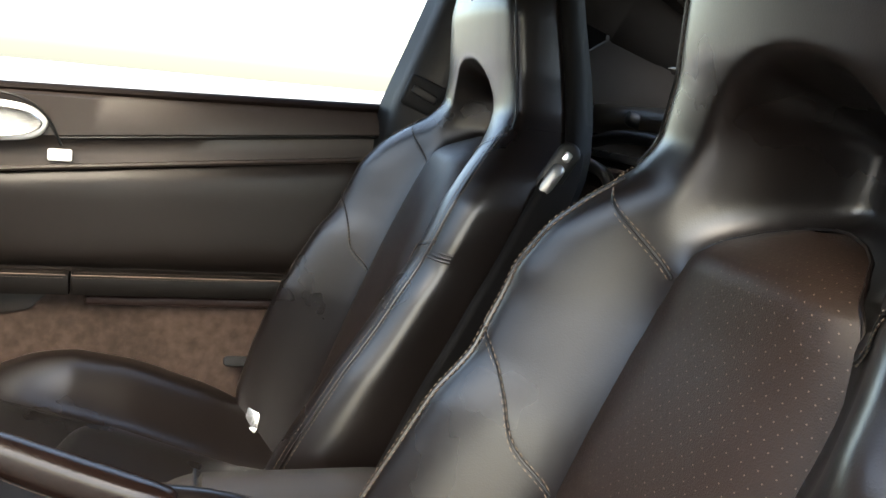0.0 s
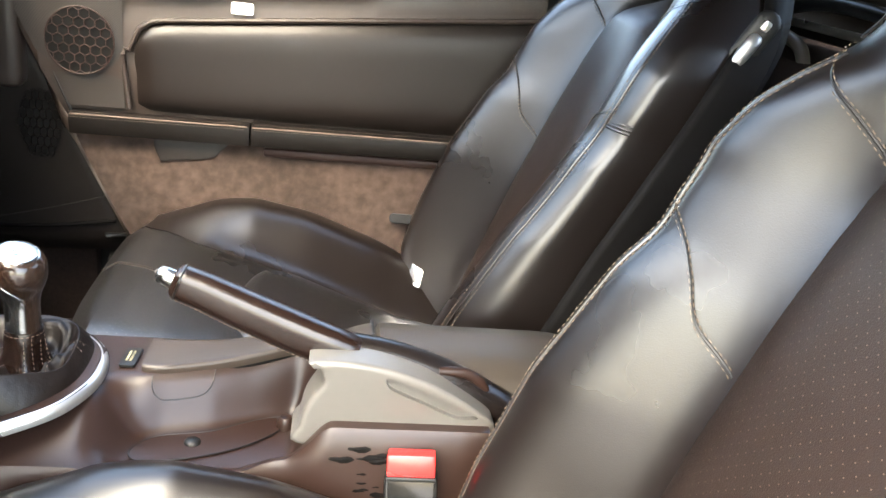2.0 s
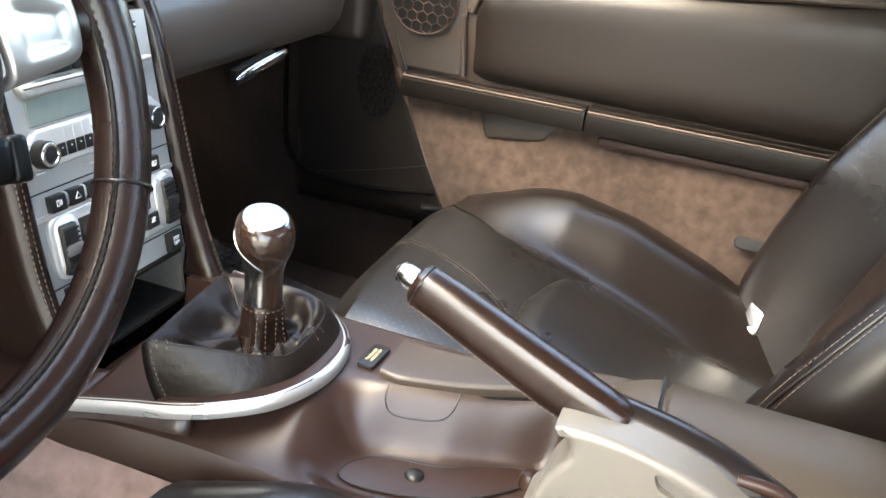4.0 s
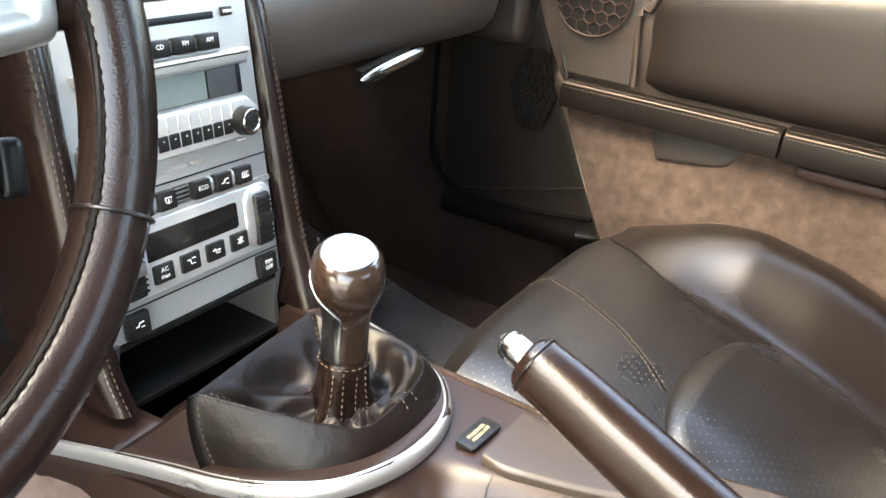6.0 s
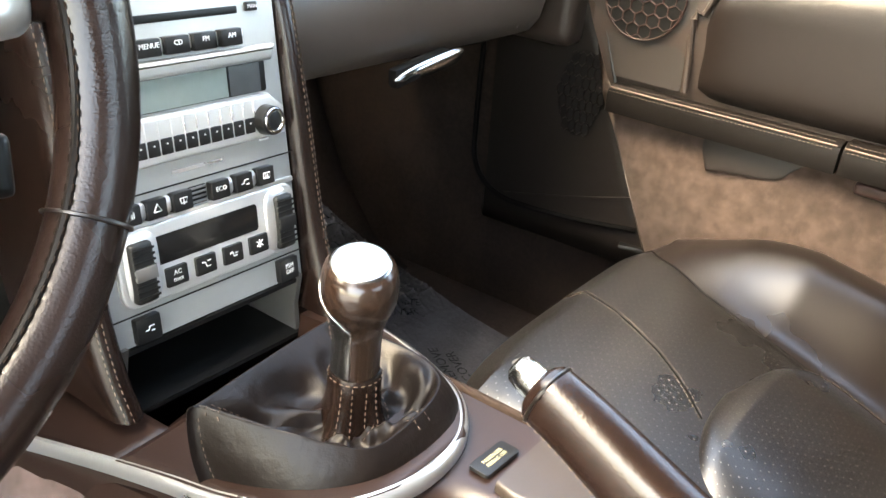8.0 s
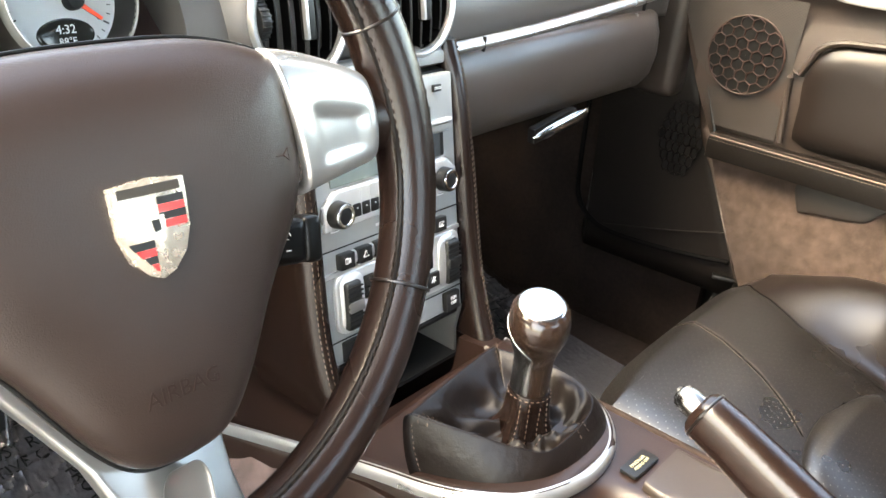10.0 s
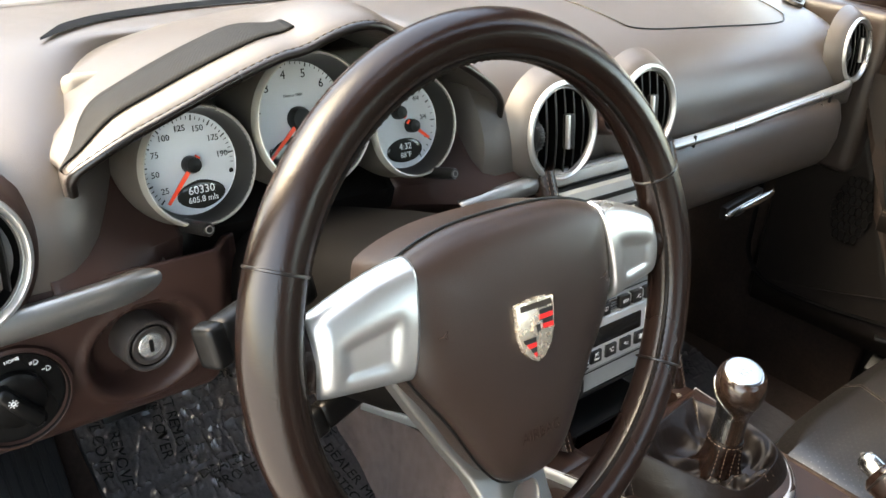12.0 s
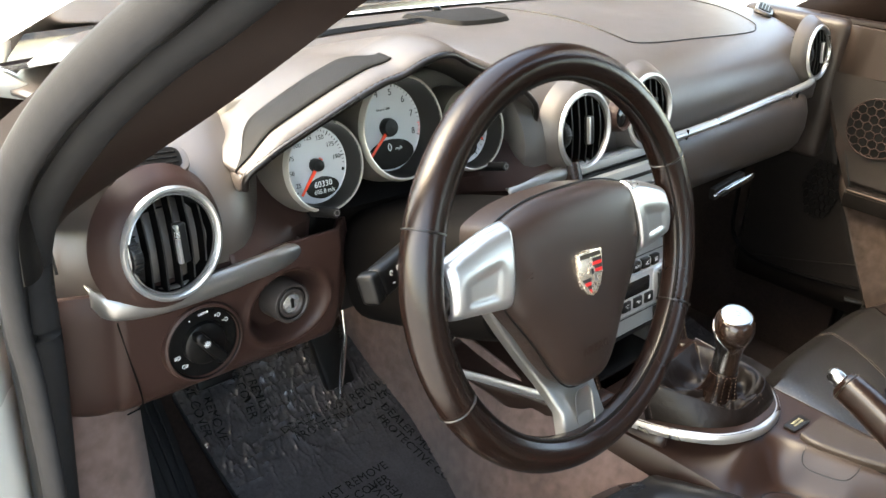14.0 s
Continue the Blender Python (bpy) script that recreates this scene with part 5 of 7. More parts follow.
part("release_button", lathe([(0.0, 0.0170), (0.0055, 0.0165), (0.0082, 0.0140), (0.0094, 0.008), (0.0094, -0.01)], 24), STEEL, hb, "rounded bright release button", m=facing(gl[0], ax))
part("button_slot", box((0.004, 0.010, 0.003), 0.001), SILVERDARK, hb, m=facing(gl[0], ax) @ pose(0, 0.0045, 0.0150, -35))

# gear lever with boot
gear = thing("gear_lever", (-0.018, 0.010, 0.484), "brown and silver gear lever in a leather boot", "gear lever")
lev0 = np.array([-0.018, 0.010, 0])
# foot and ridge of the boot, corner by corner; the sharp corners come twice
FOOT = [(-0.106, 0.043), (-0.103, 0.054), (0.036, 0.100), (0.052, 0.092), (0.070, 0.035), (0.064, -0.018), (0.038, -0.042), (-0.014, -0.048), (-0.058, -0.038), (-0.090, -0.008)]
RIDGE = [(-0.106, 0.060, 0.521), (-0.101, 0.066, 0.521), (0.030, 0.087, 0.514), (0.040, 0.080, 0.513), (0.056, 0.030, 0.511), (0.049, -0.010, 0.511), (0.026, -0.030, 0.511), (-0.016, -0.036, 0.508), (-0.052, -0.030, 0.506), (-0.080, 0.006, 0.514)]
foot_ = np.array([(p[0], p[1], plate_z(p[0], p[1]) + 0.0005) for p in curve([(x, y, 0.0) for x, y in FOOT], 120, True)])
ridge_ = curve(RIDGE, 120, True)
rows = []
for f in (0.0, 0.25, 0.5, 0.75, 0.9):
    rows.append([a + (b - a) * f + (a - lev0 - np.array([0, 0, 0.485])) * 0.03 * math.sin(f * math.pi) for a, b in zip(foot_, ridge_)])
for f in (0.0, 0.04, 0.10, 0.18, 0.28, 0.38, 0.48, 0.58, 0.68, 0.78, 0.88, 1.0):
    row = []
    for i, b in enumerate(ridge_):
        a = math.atan2(b[1] - lev0[1], b[0] - lev0[0])
        neck = lev0 + np.array([0.021 * math.cos(a), 0.021 * math.sin(a), 0.0])
        q = b + (neck - b) * f
        sag = (b[2] - 0.4895) * float(smoothstep(0.03, 0.62, f))
        z = b[2] - sag + 0.006 * float(smoothstep(0.80, 1.0, f)) + (0.0025 if 0.0 < f < 0.09 else 0.0)
        amt = float(smoothstep(0.05, 0.35, f)) * (1 - 0.6 * float(smoothstep(0.8, 1.0, f)))
        pleat = 0.006 * math.sin(5 * a + 3.0 * f + 0.8) + 0.0022 * math.sin(13 * a - 5.0 * f) * float(smoothstep(0.25, 0.7, f)) + 0.010 * noise.noise(Vector((q[0] * 38, q[1] * 38, 4.0))) + 0.004 * noise.noise(Vector((q[0] * 85, q[1] * 85, 9.0)))
        turn_ = a - 1.1 * (1 - f)
        pleat += sum(h_ * math.exp(-(((turn_ - a_ + math.pi) % (2 * math.pi) - math.pi) / w_) ** 2) for a_, w_, h_ in ((-2.75, 0.16, 0.008), (-1.9, 0.12, 0.006), (-1.15, 0.14, 0.007), (-0.3, 0.15, 0.008), (0.9, 0.2, 0.007), (2.3, 0.2, 0.008))) - 0.003
        row.append((q[0], q[1], max(z + (pleat + 0.002) * amt, 0.4885)))
    rows.append(row)
part("boot", grid(rows, cv=True), LEATHER_GREY, gear, "creased dark leather boot", subsurf=1, sharp=180)
part("boot_edge", tube(foot_, 0.0016, 6, closed=True), LEATHER, gear, "folded boot edge")
collar_ = [[(lev0[0] + r * (1 + d * math.sin(4 * a + 0.7)) * math.cos(a), lev0[1] + r * (1 + d * math.sin(4 * a + 0.7)) * math.sin(a), z) for a in np.linspace(0, 2 * math.pi, 48, endpoint=False)]
           for r, z, d in ((0.027, 0.488, 0.20), (0.0215, 0.497, 0.16), (0.0192, 0.508, 0.09), (0.0185, 0.520, 0.03), (0.0182, 0.530, 0.0), (0.0172, 0.5335, 0.0), (0.0150, 0.5330, 0.0))]
part("boot_collar", grid(collar_, cv=True), LEATHER_WORN, gear, "brown leather collar")
for i in (26, 29, 33, 36):
    part("stitching", dashes(curve([np.array(r_[i]) * 1.0 + (np.array(r_[i]) - lev0) * np.array([0.03, 0.03, 0]) for r_ in collar_[:5]], 16), length=0.003, gap=0.002, r=0.0004), STITCH, gear, "tan stitching")
part("stitching", dashes([(lev0[0] + 0.0184 * math.cos(a), lev0[1] + 0.0184 * math.sin(a), 0.531) for a in np.linspace(0, 2 * math.pi, 40)], length=0.003, gap=0.002, r=0.0004), STITCH, gear, "tan stitching")
for i, r0, r1 in ((117, 4, 12), (119, 4, 12), (1, 0, 5), (26, 4, 11), (29, 4, 11), (79, 3, 11), (82, 3, 11)):
    seam = curve([np.array(r_[i]) + np.array([0, -0.0004, 0.0016]) for r_ in rows[r0:r1]], 24)
    part("stitching", dashes(seam, length=0.003, gap=0.002, r=0.0004), STITCH, gear, "tan stitching")
part("stitching", dashes([np.array(p) + np.array([0, 0, 0.0014]) for p in rows[15][52:96]], length=0.003, gap=0.002, r=0.0004), STITCH, gear, "tan stitching")
km = Matrix.Translation((-0.018, 0.010, 0))
BRONZE = material("bronze_lacquer", (0.016, 0.0092, 0.0066), 0.16, vary=0.08, coat=0.25)
KNOBPROF = [(0.0164, 0.531), (0.0162, 0.545), (0.0162, 0.556), (0.0168, 0.565), (0.0192, 0.574), (0.0226, 0.582), (0.0247, 0.590), (0.0253, 0.597), (0.0248, 0.604), (0.0231, 0.610), (0.0202, 0.6138)]


def knob_lean(me):
    """Leans the head of the lever a little to the driver, the more the higher."""
    for v in me.vertices:
        h = max(v.co.z - 0.560, 0)
        d = (v.co.x * -0.75 + v.co.y * -0.66)
        f = float(smoothstep(0.575, 0.612, v.co.z))
        v.co.z -= f * d * 0.24
        v.co.x -= 0.03 * h
    return me


kc = curve([(r, 0, h) for r, h in KNOBPROF], 40)[:, [0, 2]]
part("knob", knob_lean(lathe([tuple(p) for p in kc], 48)), BRONZE, gear, "glossy dark bronze knob and shaft", m=km)
part("knob_cap", knob_lean(lathe([(0.0, 0.6155), (0.012, 0.6154), (0.0175, 0.6149), (0.0192, 0.6143), (0.0202, 0.6129)], 44)), STEEL, gear, "bright silver shift pattern cap", m=km)
rows = []
for a in np.linspace(radians(112), radians(207), 26):
    top = float(np.interp(math.degrees(a), (112, 130, 160, 185, 200, 207), (0.5985, 0.5950, 0.5850, 0.5765, 0.5725, 0.5705)))
    rows.append([((float(np.interp(h, kc[:, 1], kc[:, 0])) + 0.0006) * math.cos(a), (float(np.interp(h, kc[:, 1], kc[:, 0])) + 0.0006) * math.sin(a), h) for h in np.linspace(0.5335, top, 24)])
part("lever_blade", knob_lean(grid(rows)), STEEL, gear, "satin silver blade up the lever side", m=km, solid=0.0008)
for sx, w_ in ((-0.006, 0.0014), (0.0, 0.0014), (0.006, 0.0014), (0, 0.0134)):
    part("pattern_line", knob_lean(mesh_of([(sx + a * w_ / 2, b * (0.0007 if w_ > 0.01 else 0.005), 0.6159) for a, b in ((-1, -1), (1, -1), (1, 1), (-1, 1))], [(0, 1, 2, 3)])), RADIOGREY, gear, m=km)


# ---------------------------------------------------------------- centre stack
stack = thing("centre_stack", (0.005, 0.20, 0.45), "titanium grey centre stack with radio and climate controls", "centre stack")
SM = facing((0.004, 0.1735, 0.50), (0, -0.985, 0.171))


def on_stack(x, v, d=0.0, turn=0.0):
    return SM @ pose(x, v, d, 0, 0, turn)


GLYPHS = {0: [[(-3, -2), (-3, 2), (-1, 2.6), (-1, -2.6), (-3, -2)], [(0.5, -2), (0.5, 2)], [(2, -2), (2, 2)]],
          1: [[(-3, -2), (0, 3), (3, -2), (-3, -2)]],
          2: [[(-3, 2), (3, 2), (2, -1.5), (-2, -1.5), (-3, 2)], [(0, -2.5), (0, 1)]],
          4: [[(-3.5, -1), (-1, -1), (0, 1.5), (3.5, 1.5)], [(1, -2), (3.5, -2)]],
          5: [[(-3, -2), (-3, 2), (3, 2), (3, -2), (-3, -2)], [(-1, -2.5), (-1, 1)], [(1, -2.5), (1, 1)]],
          6: [[(-4, 1.5), (-1.5, 1.5), (-0.5, -2), (3, -2)], [(0.5, 2), (3.5, 2)]],
          7: [[(-4, 0), (-1.5, 1.5), (-0.5, -2), (3, -2)], [(0.5, 0), (3.5, 0)]],
          8: [[(-3, -2), (0, 0), (3, -2)], [(-3, 2), (0, 0), (3, 2)], [(0, -3), (0, 3)]]}


def glyph(x, v, d, kind):
    """A small printed symbol on a key."""
    for line in GLYPHS.get(kind, GLYPHS[0]):
        part("symbol", tube([on_stack(x + a * 0.0011, v + b * 0.0011, d).translation for a, b in line], 0.00042, 5), WHITE, stack)


HWB, HWT = 0.095, 0.091
part("fascia", prism([(-HWB, 0.0), (HWB, 0.0), (HWT, 0.242), (-HWT, 0.242)], 0.012, 0.002), RADIOGREY, stack, "titanium grey fascia", m=on_stack(0, 0, -0.012))
for v in (0.0235, 0.110):
    part("fascia_joint", box((0.19, 0.0011, 0.0016), 0), BLACK, stack, m=on_stack(0, v, 0.0))
# lower strip with two push buttons
for x, w in ((0.0755, "PSM\nOFF"), (-0.066, "")):
    part("push_button", box((0.021, 0.020, 0.008), 0.0015), BUTTON, stack, "black push button", m=on_stack(x, 0.0115, 0.002))
    if w:
        text(w, 0.0052, on_stack(x, 0.0125, 0.0063), WHITE, stack)
    else:
        glyph(x, 0.0125, 0.0063, 4)
# climate unit: frame, window, knurled keys, four buttons
part("climate_frame", prism(rounded(0.172, 0.058, 0.012), 0.005, 0.002, 3), SILVER, stack, "silver climate frame", m=on_stack(0.004, 0.058, -0.001))
part("climate_window", prism(rounded(0.098, 0.022, 0.003), 0.0012, 0.0004), GLOSSBLACK, stack, "black climate display", m=on_stack(-0.001, 0.0665, 0.0035))
for x in (-0.065, 0.0735):
    part("key_bezel", dome(rounded(0.030, 0.056, 0.012), 0.006), SILVERBRIGHT if x > 0 else SILVER, stack, m=on_stack(x * 0.96, 0.058, 0.002))
    key = part("rocker_key", box((0.019, 0.046, 0.010), 0.004, 3), BUTTON, stack, "black ribbed rocker key", m=on_stack(x, 0.056, 0.006))
    for k in range(9):
        part("rib", box((0.0185, 0.0016, 0.0012), 0), BLACK, key, m=on_stack(x, 0.038 + 0.0045 * k, 0.0112))
    part("key_cap", box((0.018, 0.010, 0.003), 0.001), SILVERDARK if x < 0 else BUTTON, key, m=on_stack(x, 0.056, 0.0115))
for k, x in enumerate((-0.036, -0.009, 0.018, 0.045)):
    part("push_button", box((0.019, 0.015, 0.008), 0.0012), BUTTON, stack, "black climate button", m=on_stack(x, 0.044, 0.003))
    if k == 0:
        text("AC\nmax", 0.0052, on_stack(x, 0.0445, 0.0073), WHITE, stack)
    else:
        glyph(x, 0.0448, 0.0072, k + 5)
# row of switches over it
for k, x in enumerate((-0.067, -0.045, -0.022, 0.0135, 0.037, 0.060)):
    part("push_button", box((0.017, 0.0145, 0.008), 0.0012), BUTTON, stack, "black switch", m=on_stack(x, 0.098, 0.003))
    if k == 3:
        text("ECO", 0.0052, on_stack(x, 0.099, 0.0073), WHITE, stack)
    else:
        glyph(x, 0.0985, 0.0072, k)
    if k not in (2, 5):
        part("spacer", dome(rounded(0.006, 0.013, 0.0025), 0.004), SILVERBRIGHT, stack, m=on_stack(x + 0.0115, 0.098, 0.001))
part("sensor_grid", box((0.016, 0.014, 0.003), 0.001), BLACK, stack, m=on_stack(-0.0043, 0.098, 0.0))
for k in range(4):
    part("grid_bar", box((0.015, 0.0016, 0.002), 0.0004), SILVERDARK, stack, m=on_stack(-0.0043, 0.093 + 0.0035 * k, 0.0016))
part("silver_lip", prism([(-0.092, 0), (0.092, 0), (0.092, 0.004), (-0.092, 0.004)], 0.003, 0.001), SILVERBRIGHT, stack, m=on_stack(0, 0.0860, 0))
# brand strip as plain bars
part("brand_bar", box((0.030, 0.0026, 0.0003), 0), SILVERBRIGHT, stack, m=on_stack(-0.009, 0.119, 0.0003))
part("brand_bar", box((0.014, 0.0022, 0.0003), 0), SILVERBRIGHT, stack, m=on_stack(0.016, 0.119, 0.0003))
# radio
part("radio_frame", prism([(-0.088, 0), (0.088, 0), (0.088, 0.022), (0.074, 0.034), (-0.074, 0.034), (-0.088, 0.022)], 0.006, 0.003, 3), SILVER, stack, "silver radio lower frame", m=on_stack(0, 0.1285, -0.001))
for k in range(10):
    part("preset_key", box((0.0099, 0.012, 0.006), 0.0012), BUTTON, stack, "black preset key", m=on_stack(-0.0505 + 0.0112 * k, 0.1405, 0.003))
    part("key_dot", box((0.0012, 0.0012, 0.0004), 0), WHITE, stack, m=on_stack(-0.0505 + 0.0112 * k, 0.1425, 0.0063))
    part("fin", box((0.0007, 0.011, 0.0024), 0.0003), SILVERBRIGHT, stack, m=on_stack(-0.0449 + 0.0112 * k, 0.1535, 0.0046))
for x in (-0.074, 0.067):
    kn = part("rotary_knob", lathe([(0.0, 0.016), (0.0095, 0.016), (0.0115, 0.0145), (0.0125, 0.002), (0.0125, -0.002)], 30), BUTTON, stack, "black rotary knob", m=on_stack(x, 0.1425, 0.000))
    part("knob_ring", lathe([(0.0070, 0.0161), (0.0076, 0.0170), (0.0098, 0.0170), (0.0106, 0.0162)], 30), STEEL, kn, m=on_stack(x, 0.1425, 0.000))
    part("knob_bezel", lathe([(0.0128, 0.0), (0.0135, 0.003), (0.0155, 0.002), (0.016, -0.001)], 30), SILVERDARK, kn, m=on_stack(x, 0.1425, 0.000))
    part("knob_mark", box((0.010, 0.0018, 0.0003), 0), WHITE, stack, m=on_stack(x, 0.1262, 0.0004))
part("display_pocket", box((0.152, 0.025, 0.004), 0.002), BLACK, stack, m=on_stack(0, 0.1765, -0.0014))
part("display", box((0.112, 0.0225, 0.0016), 0.0006), LCDPALE, stack, "pale grey radio display", m=on_stack(-0.020, 0.1765, 0.0010))
part("display_blank", box((0.031, 0.0225, 0.0016), 0.0006), material("grey_blank", (0.06, 0.065, 0.066), 0.35), stack, m=on_stack(0.0535, 0.1765, 0.0010))
part("display_hood", prism([(-0.078, 0), (0.078, 0), (0.083, 0.008), (0.083, 0.012), (-0.083, 0.012), (-0.083, 0.008)], 0.009, 0.004, 3), RADIOGREY, stack, "rounded grey display hood", m=on_stack(0, 0.1885, -0.001))
for k, w in enumerate(("TONE", "MENUE", "CD", "FM", "AM")):
    x = -0.057 + 0.0245 * k
    part("mode_key", box((0.0205, 0.0125, 0.008), 0.0012), BUTTON, stack, "black mode key", m=on_stack(x, 0.2095, 0.003))
    text(w, 0.0052, on_stack(x, 0.211, 0.0073), WHITE, stack)
    part("spacer", dome(rounded(0.004, 0.012, 0.0018), 0.003), SILVERBRIGHT, stack, m=on_stack(x + 0.0122, 0.2095, 0.001))
part("disc_slot", box((0.124, 0.0058, 0.003), 0.001), BLACK, stack, "black disc slot", m=on_stack(-0.008, 0.2285, -0.0006))
part("push_button", box((0.011, 0.007, 0.004), 0.001), BUTTON, stack, m=on_stack(0.067, 0.2300, 0.001))
text("MAN", 0.0042, on_stack(0.067, 0.2300, 0.0033), WHITE, stack)
# open pocket under the stack
part("stack_core", box((0.19, 0.42, 0.52), 0.01), BLACK, stack, m=pose(0.004, 0.475, 0.47))
part("pocket_back", box((0.18, 0.004, 0.075), 0), BLACK, stack, m=pose(0.005, 0.262, 0.470))
part("pocket_floor", box((0.18, 0.11, 0.004), 0), BLACK, stack, m=pose(0.005, 0.222, 0.445))
part("pocket_roof", box((0.18, 0.10, 0.004), 0), BLACK, stack, m=pose(0.005, 0.222, 0.497))
for s in (-1, 1):
    part("pocket_cheek", prism([(0, 0), (0.085, 0.0), (0.085, 0.060), (0.0, 0.060), (0.004, 0.03)], 0.005, 0.001), BEIGE, stack, "grey beige pocket side", m=Matrix(((0, 0, -1, 0.005 + s * 0.088 + 0.0025), (1, 0, 0, 0.170), (0, 1, 0, 0.4425), (0, 0, 0, 1))))
    # stitched leather side beams
    bl = curve([(0.004 + s * 0.099, 0.232, 0.765), (0.004 + s * 0.099, 0.212, 0.72), (0.004 + s * 0.100, 0.192, 0.64), (0.004 + s * 0.102, 0.172, 0.55), (0.004 + s * 0.102, 0.155, 0.500), (0.004 + s * 0.100, 0.140, 0.468)], 40)
    rows = []
    for p in bl:
        rows.append([p + np.array([a * s, b, 0]) for a, b in ((-0.006, 0.06), (-0.0065, 0.012), (-0.005, 0.001), (-0.001, -0.004), (0.005, -0.006), (0.011, -0.004), (0.0155, 0.003), (0.0170, 0.014), (0.0175, 0.10))])
    beam = part("leather_beam", grid(rows, caps=True), LEATHER_WORN, stack, "brown leather beam with double stitching")
    for a, b in ((0.0070, -0.0060), (0.0115, -0.0042)):
        part("stitching", dashes(bl + np.array([a * s, b, 0]), length=0.0035, gap=0.002, r=0.00045), STITCH, beam, "tan stitching")


# ---------------------------------------------------------------- dashboard
dash = thing("dashboard", (0, 0.35, 0.62), "brown grained dashboard with silver trim strips", "dashboard")
WX = -0.368
PROF = [(0.690, 0.866), (0.64, 0.872), (0.56, 0.882), (0.48, 0.887), (0.41, 0.885), (0.35, 0.874), (0.305, 0.857), (0.275, 0.835), (0.257, 0.810), (0.249, 0.785), (0.249, 0.752)]
pc = curve([(0, y, z) for y, z in PROF], 44)
rows = []
for x in np.linspace(-0.752, 0.715, 112):
    bay = float(smoothstep(-0.580, -0.455, x)) * (1 - float(smoothstep(-0.205, -0.165, x)))
    end = float(smoothstep(0.60, 0.72, x)) + float(smoothstep(0.66, 0.74, -x))
    row = []
    for _, y, z in pc:
        f = 1 - float(smoothstep(0.30, 0.46, y))
        yy = y + 0.105 * bay * f + 0.05 * end * f
        zz = z - 0.018 * (x / 0.72) ** 4 - 0.02 * end * (1 - 0.5 * f)
        row.append((x * (1 - 0.15 * float(smoothstep(0.38, 0.56, y)) * float(smoothstep(0.45, 0.75, -x))), yy, zz))
    rows.append(row)
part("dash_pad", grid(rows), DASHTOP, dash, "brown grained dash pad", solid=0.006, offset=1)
# passenger airbag seam, centre loudspeaker, demister slot
def dash_top(x, y):
    ys_, zs_ = pc[::-1, 1], pc[::-1, 2]
    return float(np.interp(y, ys_, zs_)) - 0.018 * (x / 0.72) ** 4
seam = curve([(0.10, 0.60), (0.115, 0.45), (0.13, 0.36), (0.16, 0.332), (0.30, 0.322), (0.45, 0.318), (0.50, 0.330), (0.515, 0.36), (0.53, 0.50), (0.54, 0.60)], 80)
part("airbag_seam", tube([(x, y, dash_top(x, y) + 0.0005) for x, y in seam], 0.0012, 6), BLACK, dash, "fine airbag lid joint")
sg = curve([(-0.085, 0.585), (0.04, 0.58), (0.055, 0.56), (0.035, 0.495), (0.01, 0.470), (-0.06, 0.468), (-0.09, 0.49), (-0.098, 0.56)], 48, True)
part("centre_speaker", grid([[(c[0] + (p[0] - c[0]) * f, c[1] + (p[1] - c[1]) * f, dash_top(c[0] + (p[0] - c[0]) * f, c[1] + (p[1] - c[1]) * f) + e) for p in sg] for c in [sg.mean(0)] for f, e in ((0.02, 0.008), (0.6, 0.0075), (0.93, 0.006), (1.0, 0.0))], cv=True, uv=True), MESHGRILLE, dash, "grey mesh loudspeaker lid")
part("sun_sensor", lathe([(0.0, 0.009), (0.006, 0.007), (0.008, 0.0)], 16), GLOSSBLACK, dash, "black dome sensor", m=Matrix.Translation((-0.035, 0.572, dash_top(-0.03, 0.57) + 0.006)))
slot_line = curve([(-0.520, 0.424), (-0.480, 0.452), (-0.441, 0.471), (-0.359, 0.493), (-0.237, 0.510), (-0.10, 0.520)], 50)
part("demister_slot", grid([[(p[0], p[1] + d * min(1.0, 0.15 + 0.12 * i), dash_top(p[0], p[1]) + h) for d, h in ((0.0, 0.0024), (0.008, 0.0032), (0.017, 0.0036))] for i, p in enumerate(slot_line)]), VENTBLACK, dash, "long dark demister slot")


def corner_vent(at, normal):
    m = facing(at, normal)
    v = part("corner_vent", prism(rounded(0.092, 0.034, 0.014), 0.006, 0.0028), DASHTOP, dash, "brown side demister vent", m=m)
    part("vent_opening", prism(rounded(0.078, 0.024, 0.009), 0.002, 0), VENTBLACK, v, m=m @ Matrix.Translation((0, 0, 0.0056)))
    for k in range(3):
        part("louvre", box((0.070, 0.0012, 0.0020), 0.0005), BUTTON, v, m=m @ pose(0, -0.006 + 0.006 * k, 0.0078, 25))


corner_vent((-0.648, 0.292, 0.8475), (-0.10, -0.50, 0.86))
corner_vent((0.625, 0.385, dash_top(0.625, 0.385) + 0.001), (0.12, -0.25, 0.96))

# trim strips
def strip(pts, h, d, mat, name, label="", n=50, taper=0.0):
    c = curve(pts, n)
    hs = [h * (1 - taper * float(smoothstep(0.72, 1.0, i / n))) for i in range(n + 1)]
    return part(name, grid([[p + np.array([0, -d * math.cos(a) * 1.0, q * math.sin(a)]) for a in np.linspace(-math.pi / 2, math.pi / 2, 9)] for p, q in zip(c, hs)]), mat, dash, label, solid=0.002)


strip([(-0.715, 0.262, 0.752), (-0.700, 0.246, 0.745), (-0.66, 0.240, 0.741), (-0.60, 0.240, 0.742), (-0.57, 0.242, 0.743), (-0.535, 0.246, 0.744), (-0.505, 0.256, 0.744), (-0.495, 0.270, 0.744)], 0.0125, 0.010, SILVERDARK, "trim_strip", "titanium grey trim strip", taper=0.6)
